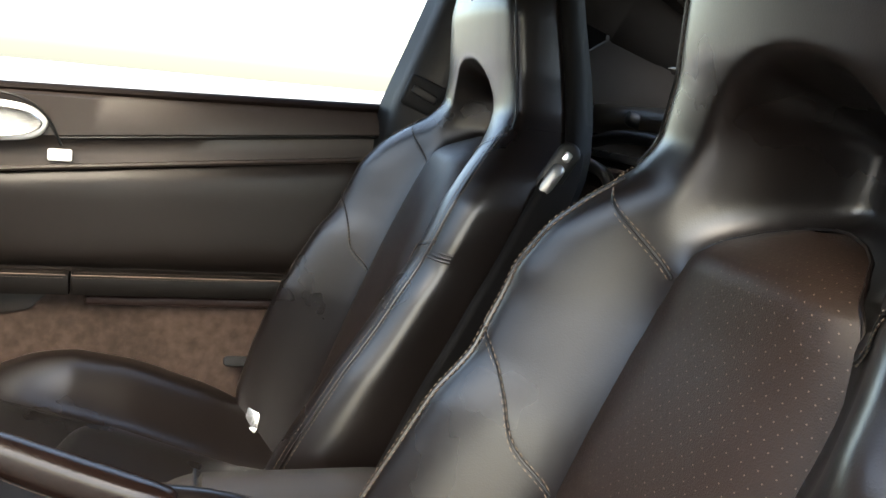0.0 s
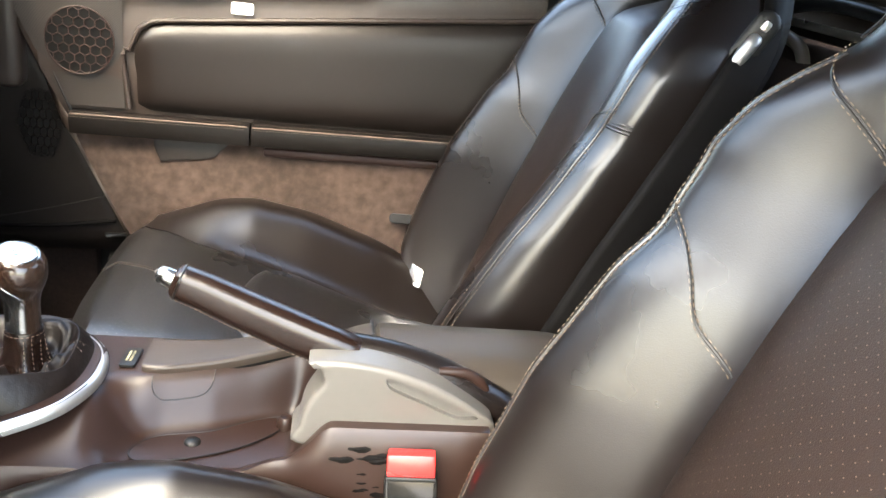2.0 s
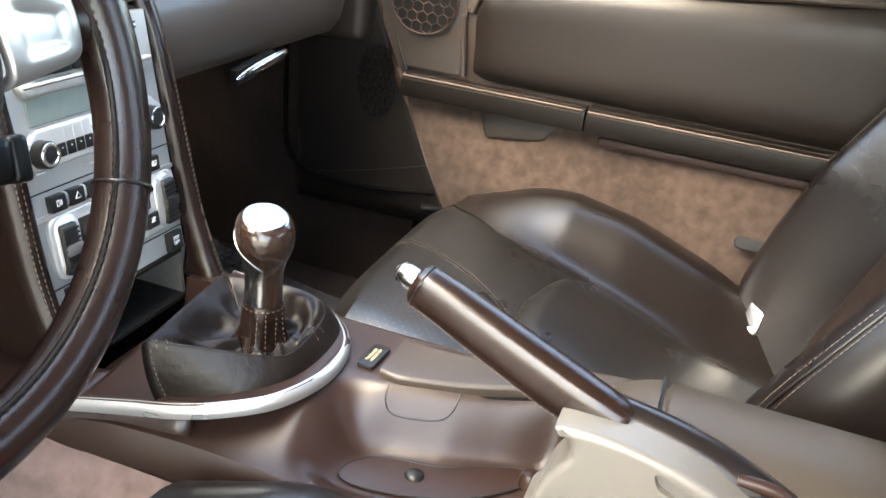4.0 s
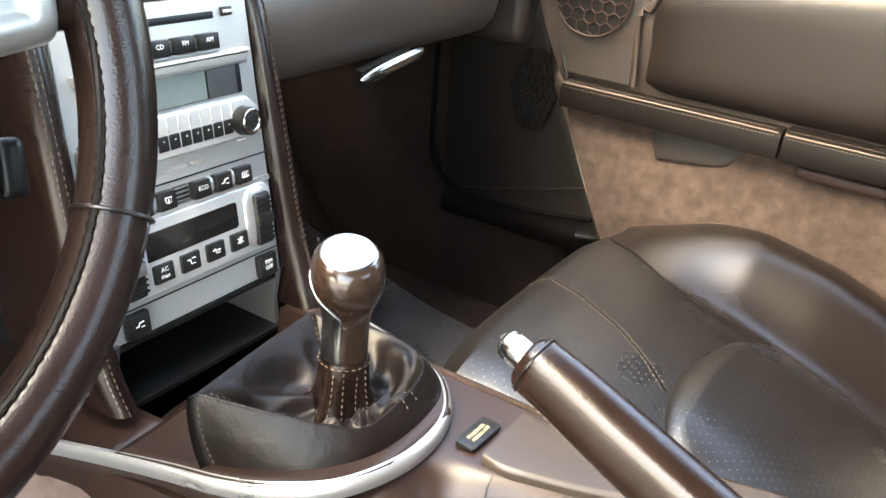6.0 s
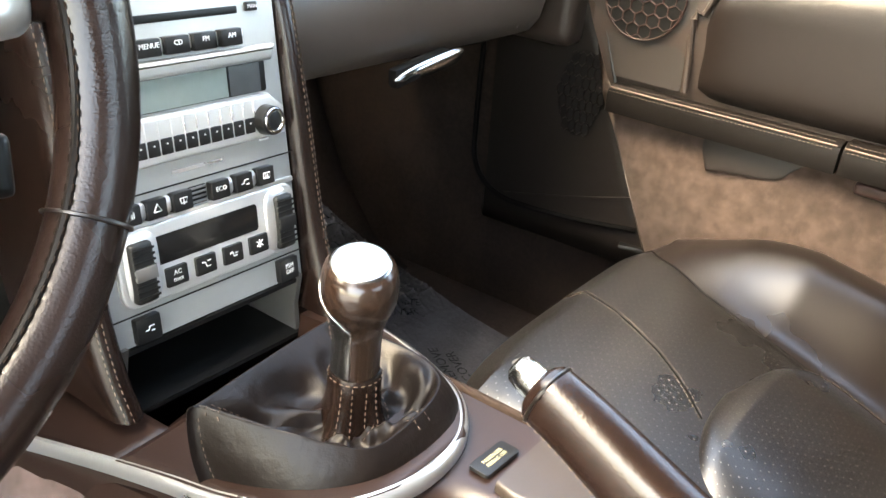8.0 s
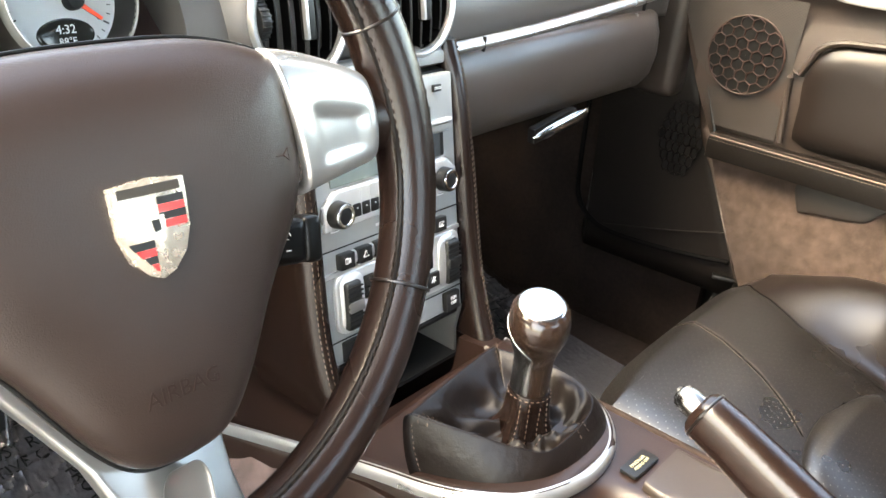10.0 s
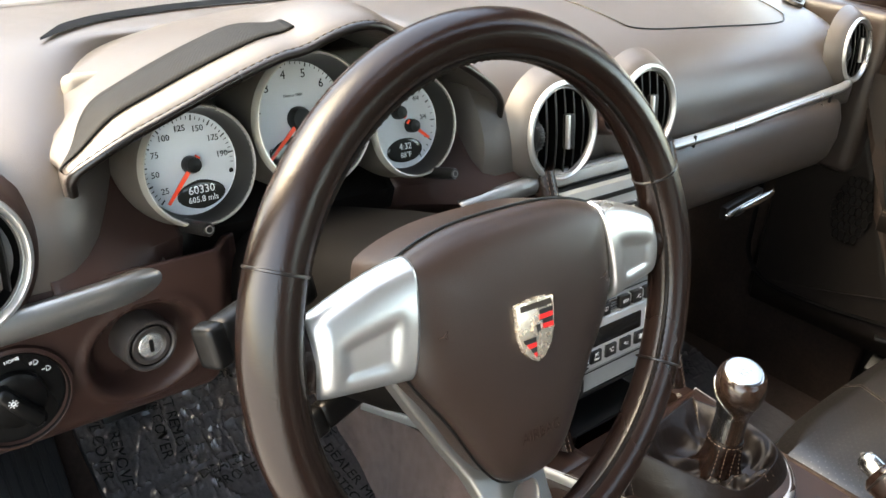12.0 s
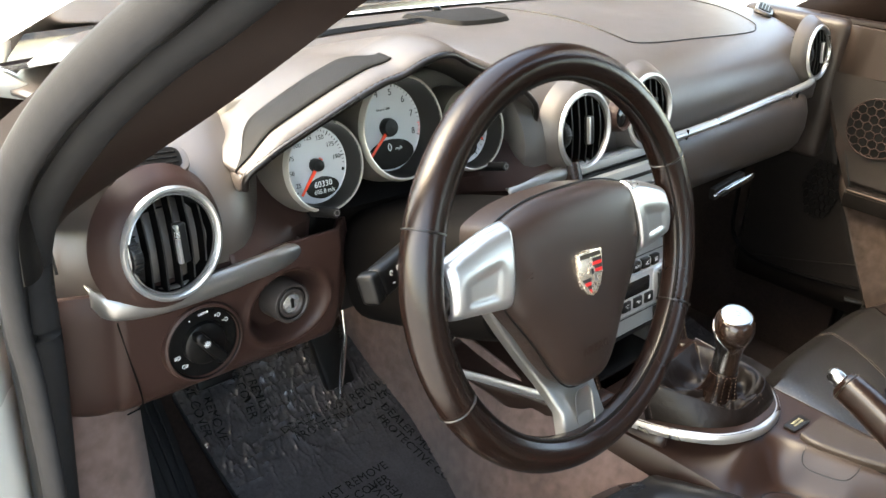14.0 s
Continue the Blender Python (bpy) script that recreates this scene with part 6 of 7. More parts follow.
strip([(-0.205, 0.250, 0.733), (-0.16, 0.243, 0.742), (-0.11, 0.240, 0.747), (0.0, 0.239, 0.748), (0.12, 0.239, 0.751)], 0.011, 0.010, SILVERDARK, "trim_strip", "titanium grey trim strip")
strip([(0.095, 0.239, 0.751), (0.25, 0.238, 0.757), (0.40, 0.240, 0.766), (0.53, 0.238, 0.777), (0.562, 0.240, 0.783)], 0.0065, 0.010, SPOKE, "trim_strip", "bright silver trim strip")
for x, z in ((-0.105, 0.747), (0.165, 0.754), (0.505, 0.769)):
    part("strip_joint", box((0.0012, 0.004, 0.015), 0), BLACK, dash, m=Matrix.Translation((x, 0.2305, z)))
part("centre_slot", box((0.20, 0.02, 0.012), 0.003), BLACK, dash, "narrow black cup holder slot", m=Matrix.Translation((0.005, 0.236, 0.733)))
part("cup_cover", prism([(-0.10, 0), (0.10, 0), (0.10, 0.012), (-0.10, 0.012)], 0.01, 0.003), RADIOGREY, dash, "grey cup holder cover", m=facing((0.005, 0.236, 0.7425), (0, -1, 0.2)))

# knee panel on the driver's side
prof = curve([(0, y, z) for y, z in ((0.0, 0.756), (-0.006, 0.735), (-0.005, 0.70), (-0.002, 0.665), (0.004, 0.640), (0.014, 0.624), (0.032, 0.614), (0.075, 0.606), (0.16, 0.61))], 72)
rows = []
for x in np.linspace(-0.768, -0.435, 120):
    e = 0.4 * float(smoothstep(-0.462, -0.435, x)) + 0.10 * float(smoothstep(0.690, 0.70, -x)) + 0.45 * float(smoothstep(0.70, 0.775, -x))
    row = []
    for _, y, z in prof:
        d = math.hypot((x + 0.521) / 0.047, (z - 0.686) / 0.043)
        bowl = 0.024 * (1 - float(smoothstep(0.70, 1.0, d))) - 0.0025 * math.exp(-((d - 1.06) / 0.07) ** 2) if y < 0.03 else 0.0
        row.append((x, 0.249 + 0.05 * e + y + bowl, z))
    rows.append(row)
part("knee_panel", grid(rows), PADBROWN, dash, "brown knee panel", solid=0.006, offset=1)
part("panel_joint", tube(curve([(-0.697, 0.2455, 0.728), (-0.690, 0.245, 0.69), (-0.681, 0.247, 0.645), (-0.680, 0.254, 0.628), (-0.690, 0.262, 0.619)], 24), 0.0008, 6), SHROUD, dash, "fine dash end joint")
part("dash_end_seam", tube(curve([(-0.7245, 0.30, 0.84), (-0.728, 0.295, 0.80), (-0.726, 0.292, 0.765)], 12), 0.0014, 6), BLACK, dash)
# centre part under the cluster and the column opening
# one floor in three stretches: near-black middle, brown ends
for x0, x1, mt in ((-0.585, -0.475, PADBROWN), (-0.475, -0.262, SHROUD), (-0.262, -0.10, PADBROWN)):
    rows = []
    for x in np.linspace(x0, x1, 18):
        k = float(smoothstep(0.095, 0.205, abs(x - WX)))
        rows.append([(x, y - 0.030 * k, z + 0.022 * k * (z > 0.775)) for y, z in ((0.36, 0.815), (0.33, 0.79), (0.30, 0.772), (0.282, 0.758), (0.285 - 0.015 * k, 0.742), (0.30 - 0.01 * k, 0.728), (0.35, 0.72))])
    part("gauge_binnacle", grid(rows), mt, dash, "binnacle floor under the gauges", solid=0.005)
part("column_opening", box((0.26, 0.02, 0.17), 0.01), BLACK, dash, m=Matrix.Translation((-0.33, 0.36, 0.665)))
part("under_dash", box((1.36, 0.26, 0.02), 0.006), BLACK, dash, m=pose(0, 0.50, 0.625, 8))

part("dash_end", box((0.075, 0.21, 0.26), 0.02, 3), DOORBROWN, dash, "brown dash end against the door", m=pose(0.682, 0.335, 0.750))

# glove compartment
rows = []
for x in np.linspace(0.118, 0.640, 40):
    e = float(smoothstep(0.56, 0.64, x))
    lf = 0.012 * x
    rows.append([(x, 0.252 + b + 0.06 * e, z + lf) for b, z in ((0.0, 0.752), (-0.014, 0.742), (-0.022, 0.72), (-0.024, 0.69), (-0.018, 0.662), (-0.006, 0.645), (0.016, 0.635), (0.06, 0.632), (0.18, 0.636))])
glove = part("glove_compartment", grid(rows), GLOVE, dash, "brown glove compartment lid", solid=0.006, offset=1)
part("lid_joint", tube(curve([(0.515, 0.245, 0.755), (0.520, 0.236, 0.73), (0.522, 0.232, 0.69), (0.522, 0.240, 0.66)], 16), 0.0018, 6), SILVERDARK, glove, "pale lid joint")
part("handle_gap", box((0.090, 0.012, 0.020), 0.004), BLACK, glove, m=pose(0.318, 0.228, 0.642, 0, -8, 0))
part("glove_handle", dome(curve([(-0.050, -0.002, 0), (-0.030, 0.006, 0), (0.0, 0.0095, 0), (0.036, 0.010, 0), (0.050, 0.006, 0), (0.051, -0.006, 0), (0.036, -0.0095, 0), (0.0, -0.010, 0), (-0.028, -0.008, 0), (-0.046, -0.006, 0)], 48, True)[:, :2], 0.008), STEEL, glove,
     "silver glove compartment handle", m=facing((0.318, 0.216, 0.647), (0.0, -0.90, -0.44), (-0.14, 0, 1)))
part("handle_opening", dome([(0.011 * math.cos(a), 0.0042 * math.sin(a)) for a in np.linspace(0, 2 * math.pi, 24, endpoint=False)], 0.001), BLACK, glove, m=facing((0.318, 0.216, 0.647), (0.0, -0.90, -0.44), (-0.14, 0, 1)) @ Matrix.Translation((-0.031, -0.001, 0.0070)))

# air vents
def air_vent(at, normal, label, r, collar=DASHTOP):
    m = facing(at, normal)
    v = thing("air_vent", tuple(at), label, "air vent", "dashboard air vents")
    part("collar", lathe([(r + 0.020, -0.022), (r + 0.012, -0.009), (r + 0.0065, -0.002), (r + 0.0020, 0.0002)], 44), collar, v, m=m)
    part("ring", lathe([(r + 0.0034, -0.003), (r + 0.0032, 0.0015), (r + 0.0018, 0.0040), (r - 0.0004, 0.0042), (r - 0.0022, 0.0022), (r - 0.0030, -0.002)], 64), SPOKE, v, "satin silver ring", m=m)
    part("ring_edge", lathe([(r - 0.0030, 0.0006), (r - 0.0044, 0.0014), (r - 0.0050, -0.001)], 56), SILVERDARK, v, m=m)
    part("funnel", lathe([(r - 0.0048, -0.002), (r - 0.008, -0.035), (0.0, -0.040)], 40), VENTBLACK, v, m=m)
    for k in range(5):
        x = -0.0245 + 0.0142 * k
        h = math.sqrt(max((r - 0.0055) ** 2 - x * x, 0))
        c = curve([(x, -h, -0.003), (x, -h * 0.5, -0.0008), (x, 0, 0.0), (x, h * 0.5, -0.0008), (x, h, -0.003)], 14)
        part("slat", grid([[p + np.array([a, 0, b]) for a, b in ((-0.0008, 0), (0.0008, 0), (0.0006, -0.010), (-0.0006, -0.010))] for p in c], cv=True, caps=True), VENTBLACK, v, m=m)
        part("slat_edge", tube(c + np.array([0, 0, 0.0004]), 0.0008, 6), BUTTON, v, m=m)
    for k in range(4):
        part("cross_vane", box((2 * r - 0.02, 0.0015, 0.008), 0.0004), VENTBLACK, v, m=m @ pose(0, -0.028 + 0.0185 * k, -0.030, 20))
    part("tab", box((0.0100, 0.036, 0.009), 0.0022, 3), BUTTON, v, m=m @ pose(0.0058, 0.0, 0.0030))
    part("tab_face", box((0.0034, 0.035, 0.0050), 0.0012), SILVERBRIGHT, v, "bright tab face", m=m @ pose(0.0008, 0.0, 0.0062))
    part("wheel_plate", grid([[(s_ * (r - 0.0075) * math.cos(a) if s_ == 1 else -0.0355, (r - 0.0075) * math.sin(a), -0.003) for a in np.linspace(math.pi - 0.72, math.pi + 0.72, 14)] for s_ in (1, 0)]), BLACK, v, m=m)
    part("thumb_wheel", lathe([(0.0, 0.0045), (0.0155, 0.0045), (0.0165, 0.003), (0.0165, -0.003), (0.0155, -0.0045), (0.0, -0.0045)], 36), BUTTON, v, "ribbed thumb wheel", m=m @ pose(-0.0385, 0, -0.009, 0, 90, 0))
    for k in range(11):
        a = radians(-75 + 15 * k)
        part("rib", box((0.0085, 0.0011, 0.0014), 0.0004), BUTTON, v, m=m @ pose(-0.0385, 0.0167 * math.sin(a), -0.009 + 0.0167 * math.cos(a), -math.degrees(a)))
    part("wheel_mark", lathe([(0.0010, 0.0004), (0.0016, 0.0006), (0.0022, 0.0004)], 14), WHITE, v, m=m @ pose(-0.0375, 0.0205, -0.0026))
    part("wheel_mark", lathe([(0.0, 0.0005), (0.0012, 0.0004)], 12), WHITE, v, m=m @ pose(-0.0375, -0.0205, -0.0026))
    return v


air_vent((-0.645, 0.236, 0.794), (0.16, -0.97, 0.16), "round silver-rimmed air vent beside the driver's door", 0.0475, PADBROWN)
air_vent((-0.076, 0.239, 0.799), (0.0, -0.98, 0.18), "round silver-rimmed air vent in the dash centre", 0.0490)
air_vent((0.066, 0.239, 0.803), (0.0, -0.98, 0.18), "round silver-rimmed air vent in the dash centre", 0.0490)
air_vent((0.582, 0.246, 0.828), (0.04, -0.98, 0.15), "round silver-rimmed air vent beside the passenger door", 0.0445)
hz_ = facing((-0.004, 0.236, 0.806), (0, -0.97, 0.22))
hzd = thing("hazard_switch", (-0.006, 0.243, 0.805), "small round black hazard switch in a brown collar", "switch")
part("collar", lathe([(0.0205, -0.012), (0.0195, 0.002), (0.017, 0.005), (0.0145, 0.003), (0.0135, -0.006)], 30), PADBROWN, hzd, m=hz_)
part("button", lathe([(0.0, 0.001), (0.010, 0.001), (0.0132, -0.001), (0.0135, -0.008)], 30), GLOSSBLACK, hzd, m=hz_)

# light switch
lm = facing((-0.620, 0.239, 0.684), (-0.03, -0.99, 0.06)) @ Matrix.Scale(0.93, 4)
ls = thing("light_switch", (-0.627, 0.243, 0.683), "round black rotary light switch with white symbols", "light switch")
part("bezel", lathe([(0.0440, -0.006), (0.0425, 0.002), (0.040, 0.0035), (0.0385, 0.002), (0.0365, -0.004)], 48), PADBROWN, ls, m=lm)
part("bezel_groove", lathe([(0.0392, 0.0030), (0.0384, 0.0034), (0.0376, 0.0024)], 48), SHROUD, ls, m=lm)
part("face", lathe([(0.0, -0.0015), (0.0375, -0.0015), (0.0385, -0.004)], 48), SWITCHBLACK, ls, m=lm)
part("knob", lathe([(0.0, 0.006), (0.0195, 0.006), (0.0222, 0.0045), (0.0230, -0.001)], 40), SWITCHBLACK, ls, "black rotary knob", m=lm)
part("knob_grip", prism([(-0.0065, -0.021), (-0.003, -0.0235), (0.003, -0.0235), (0.0065, -0.021), (0.0055, 0.018), (0.002, 0.0215), (-0.002, 0.0215), (-0.0055, 0.018)], 0.0135, 0.0042, 3), SWITCHBLACK, ls, "raised grip bar", m=lm @ pose(0, 0, 0.0035, 0, 0, 38))


def lamp_sign(m, rays, flip=1):
    """A small lamp outline with its rays."""
    part("symbol", tube([m @ Vector((flip * x, y, 0.0003)) for x, y in ((0.0, 0.0020), (0.0, -0.0020), (0.0012, -0.0019), (0.0026, -0.0010), (0.0029, 0.0), (0.0026, 0.0010), (0.0012, 0.0019))], 0.00028, 5, closed=True), WHITE, ls)
    for k in range(rays):
        part("symbol", box((0.0024, 0.0005, 0.0003), 0), WHITE, ls, m=m @ pose(-flip * 0.0022, (k - (rays - 1) / 2) * 0.0013, 0.0003, 0, 0, 10 * flip))


for a, rays, flip in ((57, 2, 1), (36, 1, 1), (197, 3, 1), (222, 3, -1)):
    lamp_sign(lm @ pose(0.0305 * math.cos(radians(a)), 0.0305 * math.sin(radians(a)), -0.0008), rays, flip)
lamp_sign(lm @ pose(0.0148, -0.0175, 0.0068, 0, 0, -20), 2)
text("HOME", 0.0038, lm @ pose(0.0018, 0.0315, -0.0008, 0, 0, 8), WHITE, ls)
part("symbol", lathe([(0.0, 0.0004), (0.0008, 0.0003)], 10), WHITE, ls, m=lm @ pose(-0.0135, 0.0275, -0.0008))
sunm = lm @ pose(-0.0048, 0.0066, 0.0172)
part("symbol", lathe([(0.0010, 0.0003), (0.0014, 0.0005), (0.0018, 0.0003)], 14), WHITE, ls, m=sunm)
for k in range(8):
    part("symbol", box((0.0013, 0.00045, 0.0003), 0), WHITE, ls, m=sunm @ pose(0, 0, 0, 0, 0, 45 * k) @ pose(0.0030, 0, 0.0003))

# ignition lock in an oval bowl
im = facing((-0.519, 0.246, 0.690), (0.06, -0.99, 0.08))
ig = thing("ignition_lock", (-0.519, 0.25, 0.690), "silver ignition lock in a black collar in a brown bowl", "ignition lock")
part("collar", lathe([(0.0222, -0.030), (0.0218, 0.001), (0.0205, 0.0032), (0.0185, 0.0034), (0.0172, 0.0020)], 40), LOCKGREY, ig, "taupe grey lock collar", m=im)
part("lock_groove", lathe([(0.0173, 0.0021), (0.0166, -0.001), (0.0158, 0.0021)], 40), BLACK, ig, m=im)
part("lock_face", lathe([(0.0158, 0.0018), (0.0150, 0.0030), (0.0118, 0.0030), (0.0104, 0.0010)], 40), LOCKGREY, ig, "grey inner lock ring", m=im)
part("key_disc", lathe([(0.0, 0.0022), (0.0088, 0.0022), (0.0100, 0.0016), (0.0106, 0.0)], 36), SILVERBRIGHT, ig, "bright key disc", m=im)
part("key_slot", box((0.0034, 0.0105, 0.001), 0.0003), BLACK, ig, m=im @ pose(0, 0, 0.0023, 0, 0, 4))
for a in (62, 40):
    part("lock_mark", box((0.006, 0.0006, 0.0004), 0), BLACK, ig, m=im @ pose(0, 0, 0, 0, 0, a) @ pose(0.0155, 0, 0.0034))

# ---------------------------------------------------------------- instrument cluster
CX = -0.356
clu = thing("instrument_cluster", (WX, 0.30, 0.76), "three round grey-faced gauges under a leather hood", "instrument cluster")
part("binnacle_back", box((0.345, 0.02, 0.125), 0.03, 4), BACKPLATE, clu, m=pose(CX, 0.345, 0.812, -14))
hood = [(-0.562, 0.256, 0.820), (-0.563, 0.250, 0.835), (-0.548, 0.247, 0.846), (-0.527, 0.246, 0.857), (-0.489, 0.245, 0.873), (-0.452, 0.245, 0.888), (-0.412, 0.245, 0.902), (-0.388, 0.244, 0.907), (-0.362, 0.243, 0.917), (-0.338, 0.243, 0.922), (-0.316, 0.244, 0.920), (-0.293, 0.246, 0.909), (-0.268, 0.248, 0.899), (-0.225, 0.251, 0.882), (-0.180, 0.256, 0.858), (-0.152, 0.262, 0.836), (-0.146, 0.266, 0.815)]
lip = curve(hood, 72)
HX = -0.352
lt_ = along(lip)
rows = []
for i, (p, t) in enumerate(zip(lip, lt_)):
    f = abs(p[0] - HX) / 0.21
    n = np.array([-t[2], 0, t[0]])
    n = n / np.linalg.norm(n) * (1 if t[0] > 0 else -1)
    ins = np.array([HX + (p[0] - HX) * 0.93, p[1] + 0.085, p[2] - 0.012 - 0.006 * (1 - f)])
    dx = p[0] - HX
    back = np.array([HX + dx * (1.05 - 0.10 * f ** 4), 0.47 - 0.11 * f ** 2, 0.883 - 0.034 * f ** 3 - (0.010 * f + 0.05 * float(smoothstep(0.80, 1.0, f)) if dx < 0 else 0.0)])
    g_ = 0.92 - 0.34 * f ** 4
    q = [p + n * a_ * (1 - 0.85 * float(smoothstep(0.78, 0.99, f))) + np.array([0, b_ * g_, 0]) for a_, b_ in ((0.0035, 0.003), (0.0075, 0.012), (0.0105, 0.028), (0.0115, 0.050), (0.0100, 0.075))]
    rows.append([ins, ins * 0.5 + p * 0.5 + np.array([0, 0, 0.001]), p + np.array([0, 0.006, -0.004]), p] + q + [q[-1] + np.array([np.sign(dx) * 0.003 * f, 0.005, -0.0022]), q[-1] + np.array([np.sign(dx) * 0.005 * f, 0.011, -0.0036]), q[-1] * 0.66 + back * 0.34 + np.array([0, 0, 0.0005]), q[-1] * 0.3 + back * 0.7 + np.array([0, 0, 0.002]), back])
part("hood", grid(rows), DASHTOP, clu, "leather covered gauge hood", solid=0.003, sharp=80)
part("hood_lip", tube(lip + np.array([0, -0.0015, 0.0]), 0.0038, 10), LEATHER, clu, "dark leather lip")
part("stitching", dashes(lip + np.array([0, -0.0008, 0.0042]), length=0.004, gap=0.003, r=0.0005), THREADDARK, clu, "tan stitching")
part("stitching", dashes(lip + np.array([0, -0.0040, 0.0012]), length=0.004, gap=0.003, r=0.0005), THREADDARK, clu, "tan stitching")
gr = []
for i in range(3, 34):
    r = rows[i]
    w = float(smoothstep(3, 15, i)) * (1 - 0.55 * float(smoothstep(26, 33, i)))
    c = curve(r[4:9], 16)
    k0, k1 = 7.0, 7.0 + max(0.4, 8.8 * w)
    n_ = np.array([0, -0.3, 1.0]) * 0.0012 + np.array([np.sign(r[3][0] - HX) * 0.0016 * abs(r[3][0] - HX) / 0.21, 0, 0])
    gr.append([np.array([np.interp(f * (k1 - k0) + k0, range(17), c[:, j]) for j in range(3)]) + n_ for f in np.linspace(0, 1, 7)])
part("hood_mesh", grid(gr, uv=True), MESHGRILLE, clu, "dark grey mesh panel on the hood", solid=0.0015)


def gauge(x, z, r, y, label):
    """A dial in a sloping silver-edged tube; returns its part and its pose."""
    m = facing((CX + x, y, z), (0, -0.965, 0.26))
    g = part("gauge", lathe([(0.0, -0.014), (r * 0.90, -0.014), (r * 0.92, -0.012)], 56), DIAL, clu, label, m=m)
    h = 0.0175 if r > 0.05 else 0.008
    part("gauge_bowl", lathe([(r * 0.90, -0.0145), (r * 0.93, -0.010), (r * 0.985, h - 0.0135), (r * 1.016, h)], 56), BOWLGREY, g, "dark inner dial wall", m=m)
    part("gauge_tube", lathe([(r * 1.050, h), (r * 1.085, h - 0.0115), (r * 1.12, h - 0.0295), (r * 1.16, -0.045)], 64), TUBEGREY, g, "taupe grey dial tube", m=m)
    part("gauge_ring", lathe([(r * 1.012, h - 0.0012), (r * 1.022, h + 0.0009), (r * 1.045, h + 0.0012), (r * 1.075, h - 0.0012), (r * 1.095, h - 0.006)], 64), RINGBEIGE, g, "thin silver dial ring", m=m)
    return g, m


def ticks(g, m, r, a0, a1, n, major, mat=PRINTBLACK):
    for k in range(n):
        a = radians(a0 + (a1 - a0) * k / (n - 1))
        big = k % major == 0
        part("tick", box((0.0045 if big else 0.0026, 0.0011 if big else 0.0006, 0.0003), 0), mat, g, m=m @ pose(r * math.cos(a), r * math.sin(a), -0.0134, 0, 0, math.degrees(a)))


def needle(g, m, r, a, x=0.0, y=0.0, hub=0.0085):
    p = m @ pose(x, y, -0.008, 0, 0, a)
    part("needle", prism([(-0.008, -0.0021), (r, -0.0011), (r, 0.0011), (-0.008, 0.0021)], 0.0012, 0), NEEDLE, g, "orange red needle", m=p)
    part("needle_hub", lathe([(0.0, 0.005), (hub * 0.85, 0.004), (hub, 0.0), (hub, -0.005)], 28), BLACK, g, m=p)


gl_, gm = gauge(-0.107, 0.818, 0.0435, 0.272, "grey speedometer dial")
needle(gl_, gm, 0.036, 229, hub=0.0070)
ticks(gl_, gm, 0.036, 225, -5, 39, 4)
for k, w in enumerate(("25", "50", "75", "100", "125", "150", "175", "190")):
    a = radians(218 - 30 * k)
    text(w, 0.0068, gm @ pose(0.0285 * math.cos(a), 0.0285 * math.sin(a), -0.0133), PRINTBLACK, gl_)
part("display", dome([(0.0205 * math.copysign(abs(math.cos(a)) ** 1.3, math.cos(a)), 0.0115 * math.sin(a)) for a in np.linspace(0, 2 * math.pi, 32, endpoint=False)], 0.001), LCD, gl_, "dark odometer display", m=gm @ pose(0.0065, -0.0245, -0.0135))
text("60330", 0.0090, gm @ pose(0.0065, -0.0208, -0.0120), WHITE, gl_)
text("605.8 mls", 0.0066, gm @ pose(0.0070, -0.0283, -0.0120), WHITE, gl_)
part("sensor_dot", lathe([(0.0, 0.001), (0.002, 0.0008)], 12), BLACK, gl_, m=gm @ pose(0.034, -0.010, -0.0134))

gt, tm_ = gauge(0.0, 0.836, 0.0530, 0.287, "grey rev counter dial")
needle(gt, tm_, 0.046, 222, hub=0.0105)
ticks(gt, tm_, 0.047, 225, -18, 41, 5)
ticks(gt, tm_, 0.047, -2, -18, 6, 9, NEEDLE)
for k in range(9):
    a = radians(222 - 29.5 * k)
    text(str(k), 0.0105, tm_ @ pose(0.0385 * math.cos(a), 0.0385 * math.sin(a), -0.0133), PRINTBLACK, gt)
part("display", dome([(0.033 * math.cos(a), 0.0165 * math.sin(a)) for a in np.linspace(0, 2 * math.pi, 36, endpoint=False)], 0.001), LCD, gt, "dark trip display", m=tm_ @ pose(0.002, -0.0300, -0.0135))
text("0", 0.0125, tm_ @ pose(0.0, -0.0225, -0.0120), WHITE, gt)
text("mph", 0.0055, tm_ @ pose(0.0125, -0.0245, -0.0120), WHITE, gt)
text("1/min x 1000", 0.0036, tm_ @ pose(-0.002, 0.020, -0.0133), PRINTBLACK, gt)

g3, rm_ = gauge(0.106, 0.820, 0.0445, 0.274, "grey fuel and temperature dial")
needle(g3, rm_, 0.022, -38, 0.008, -0.002, 0.0065)
needle(g3, rm_, 0.022, 140, -0.006, 0.012, 0.0065)
ticks(g3, rm_, 0.036, 60, -60, 13, 3)
ticks(g3, rm_, 0.036, 200, 100, 11, 3)
for w, x, y in (("4/4", 0.018, 0.022), ("2/4", 0.025, 0.004), ("0", 0.026, -0.014), ("175", -0.020, 0.020), ("250", -0.004, 0.030)):
    text(w, 0.0062, rm_ @ pose(x, y, -0.0133), PRINTBLACK, g3)
part("display", dome([(0.021 * math.cos(a), 0.0112 * math.sin(a)) for a in np.linspace(0, 2 * math.pi, 32, endpoint=False)], 0.001), LCD, g3, "dark clock display", m=rm_ @ pose(0, -0.0240, -0.0135))
text("4:32", 0.0085, rm_ @ pose(0.0, -0.0205, -0.0120), WHITE, g3)
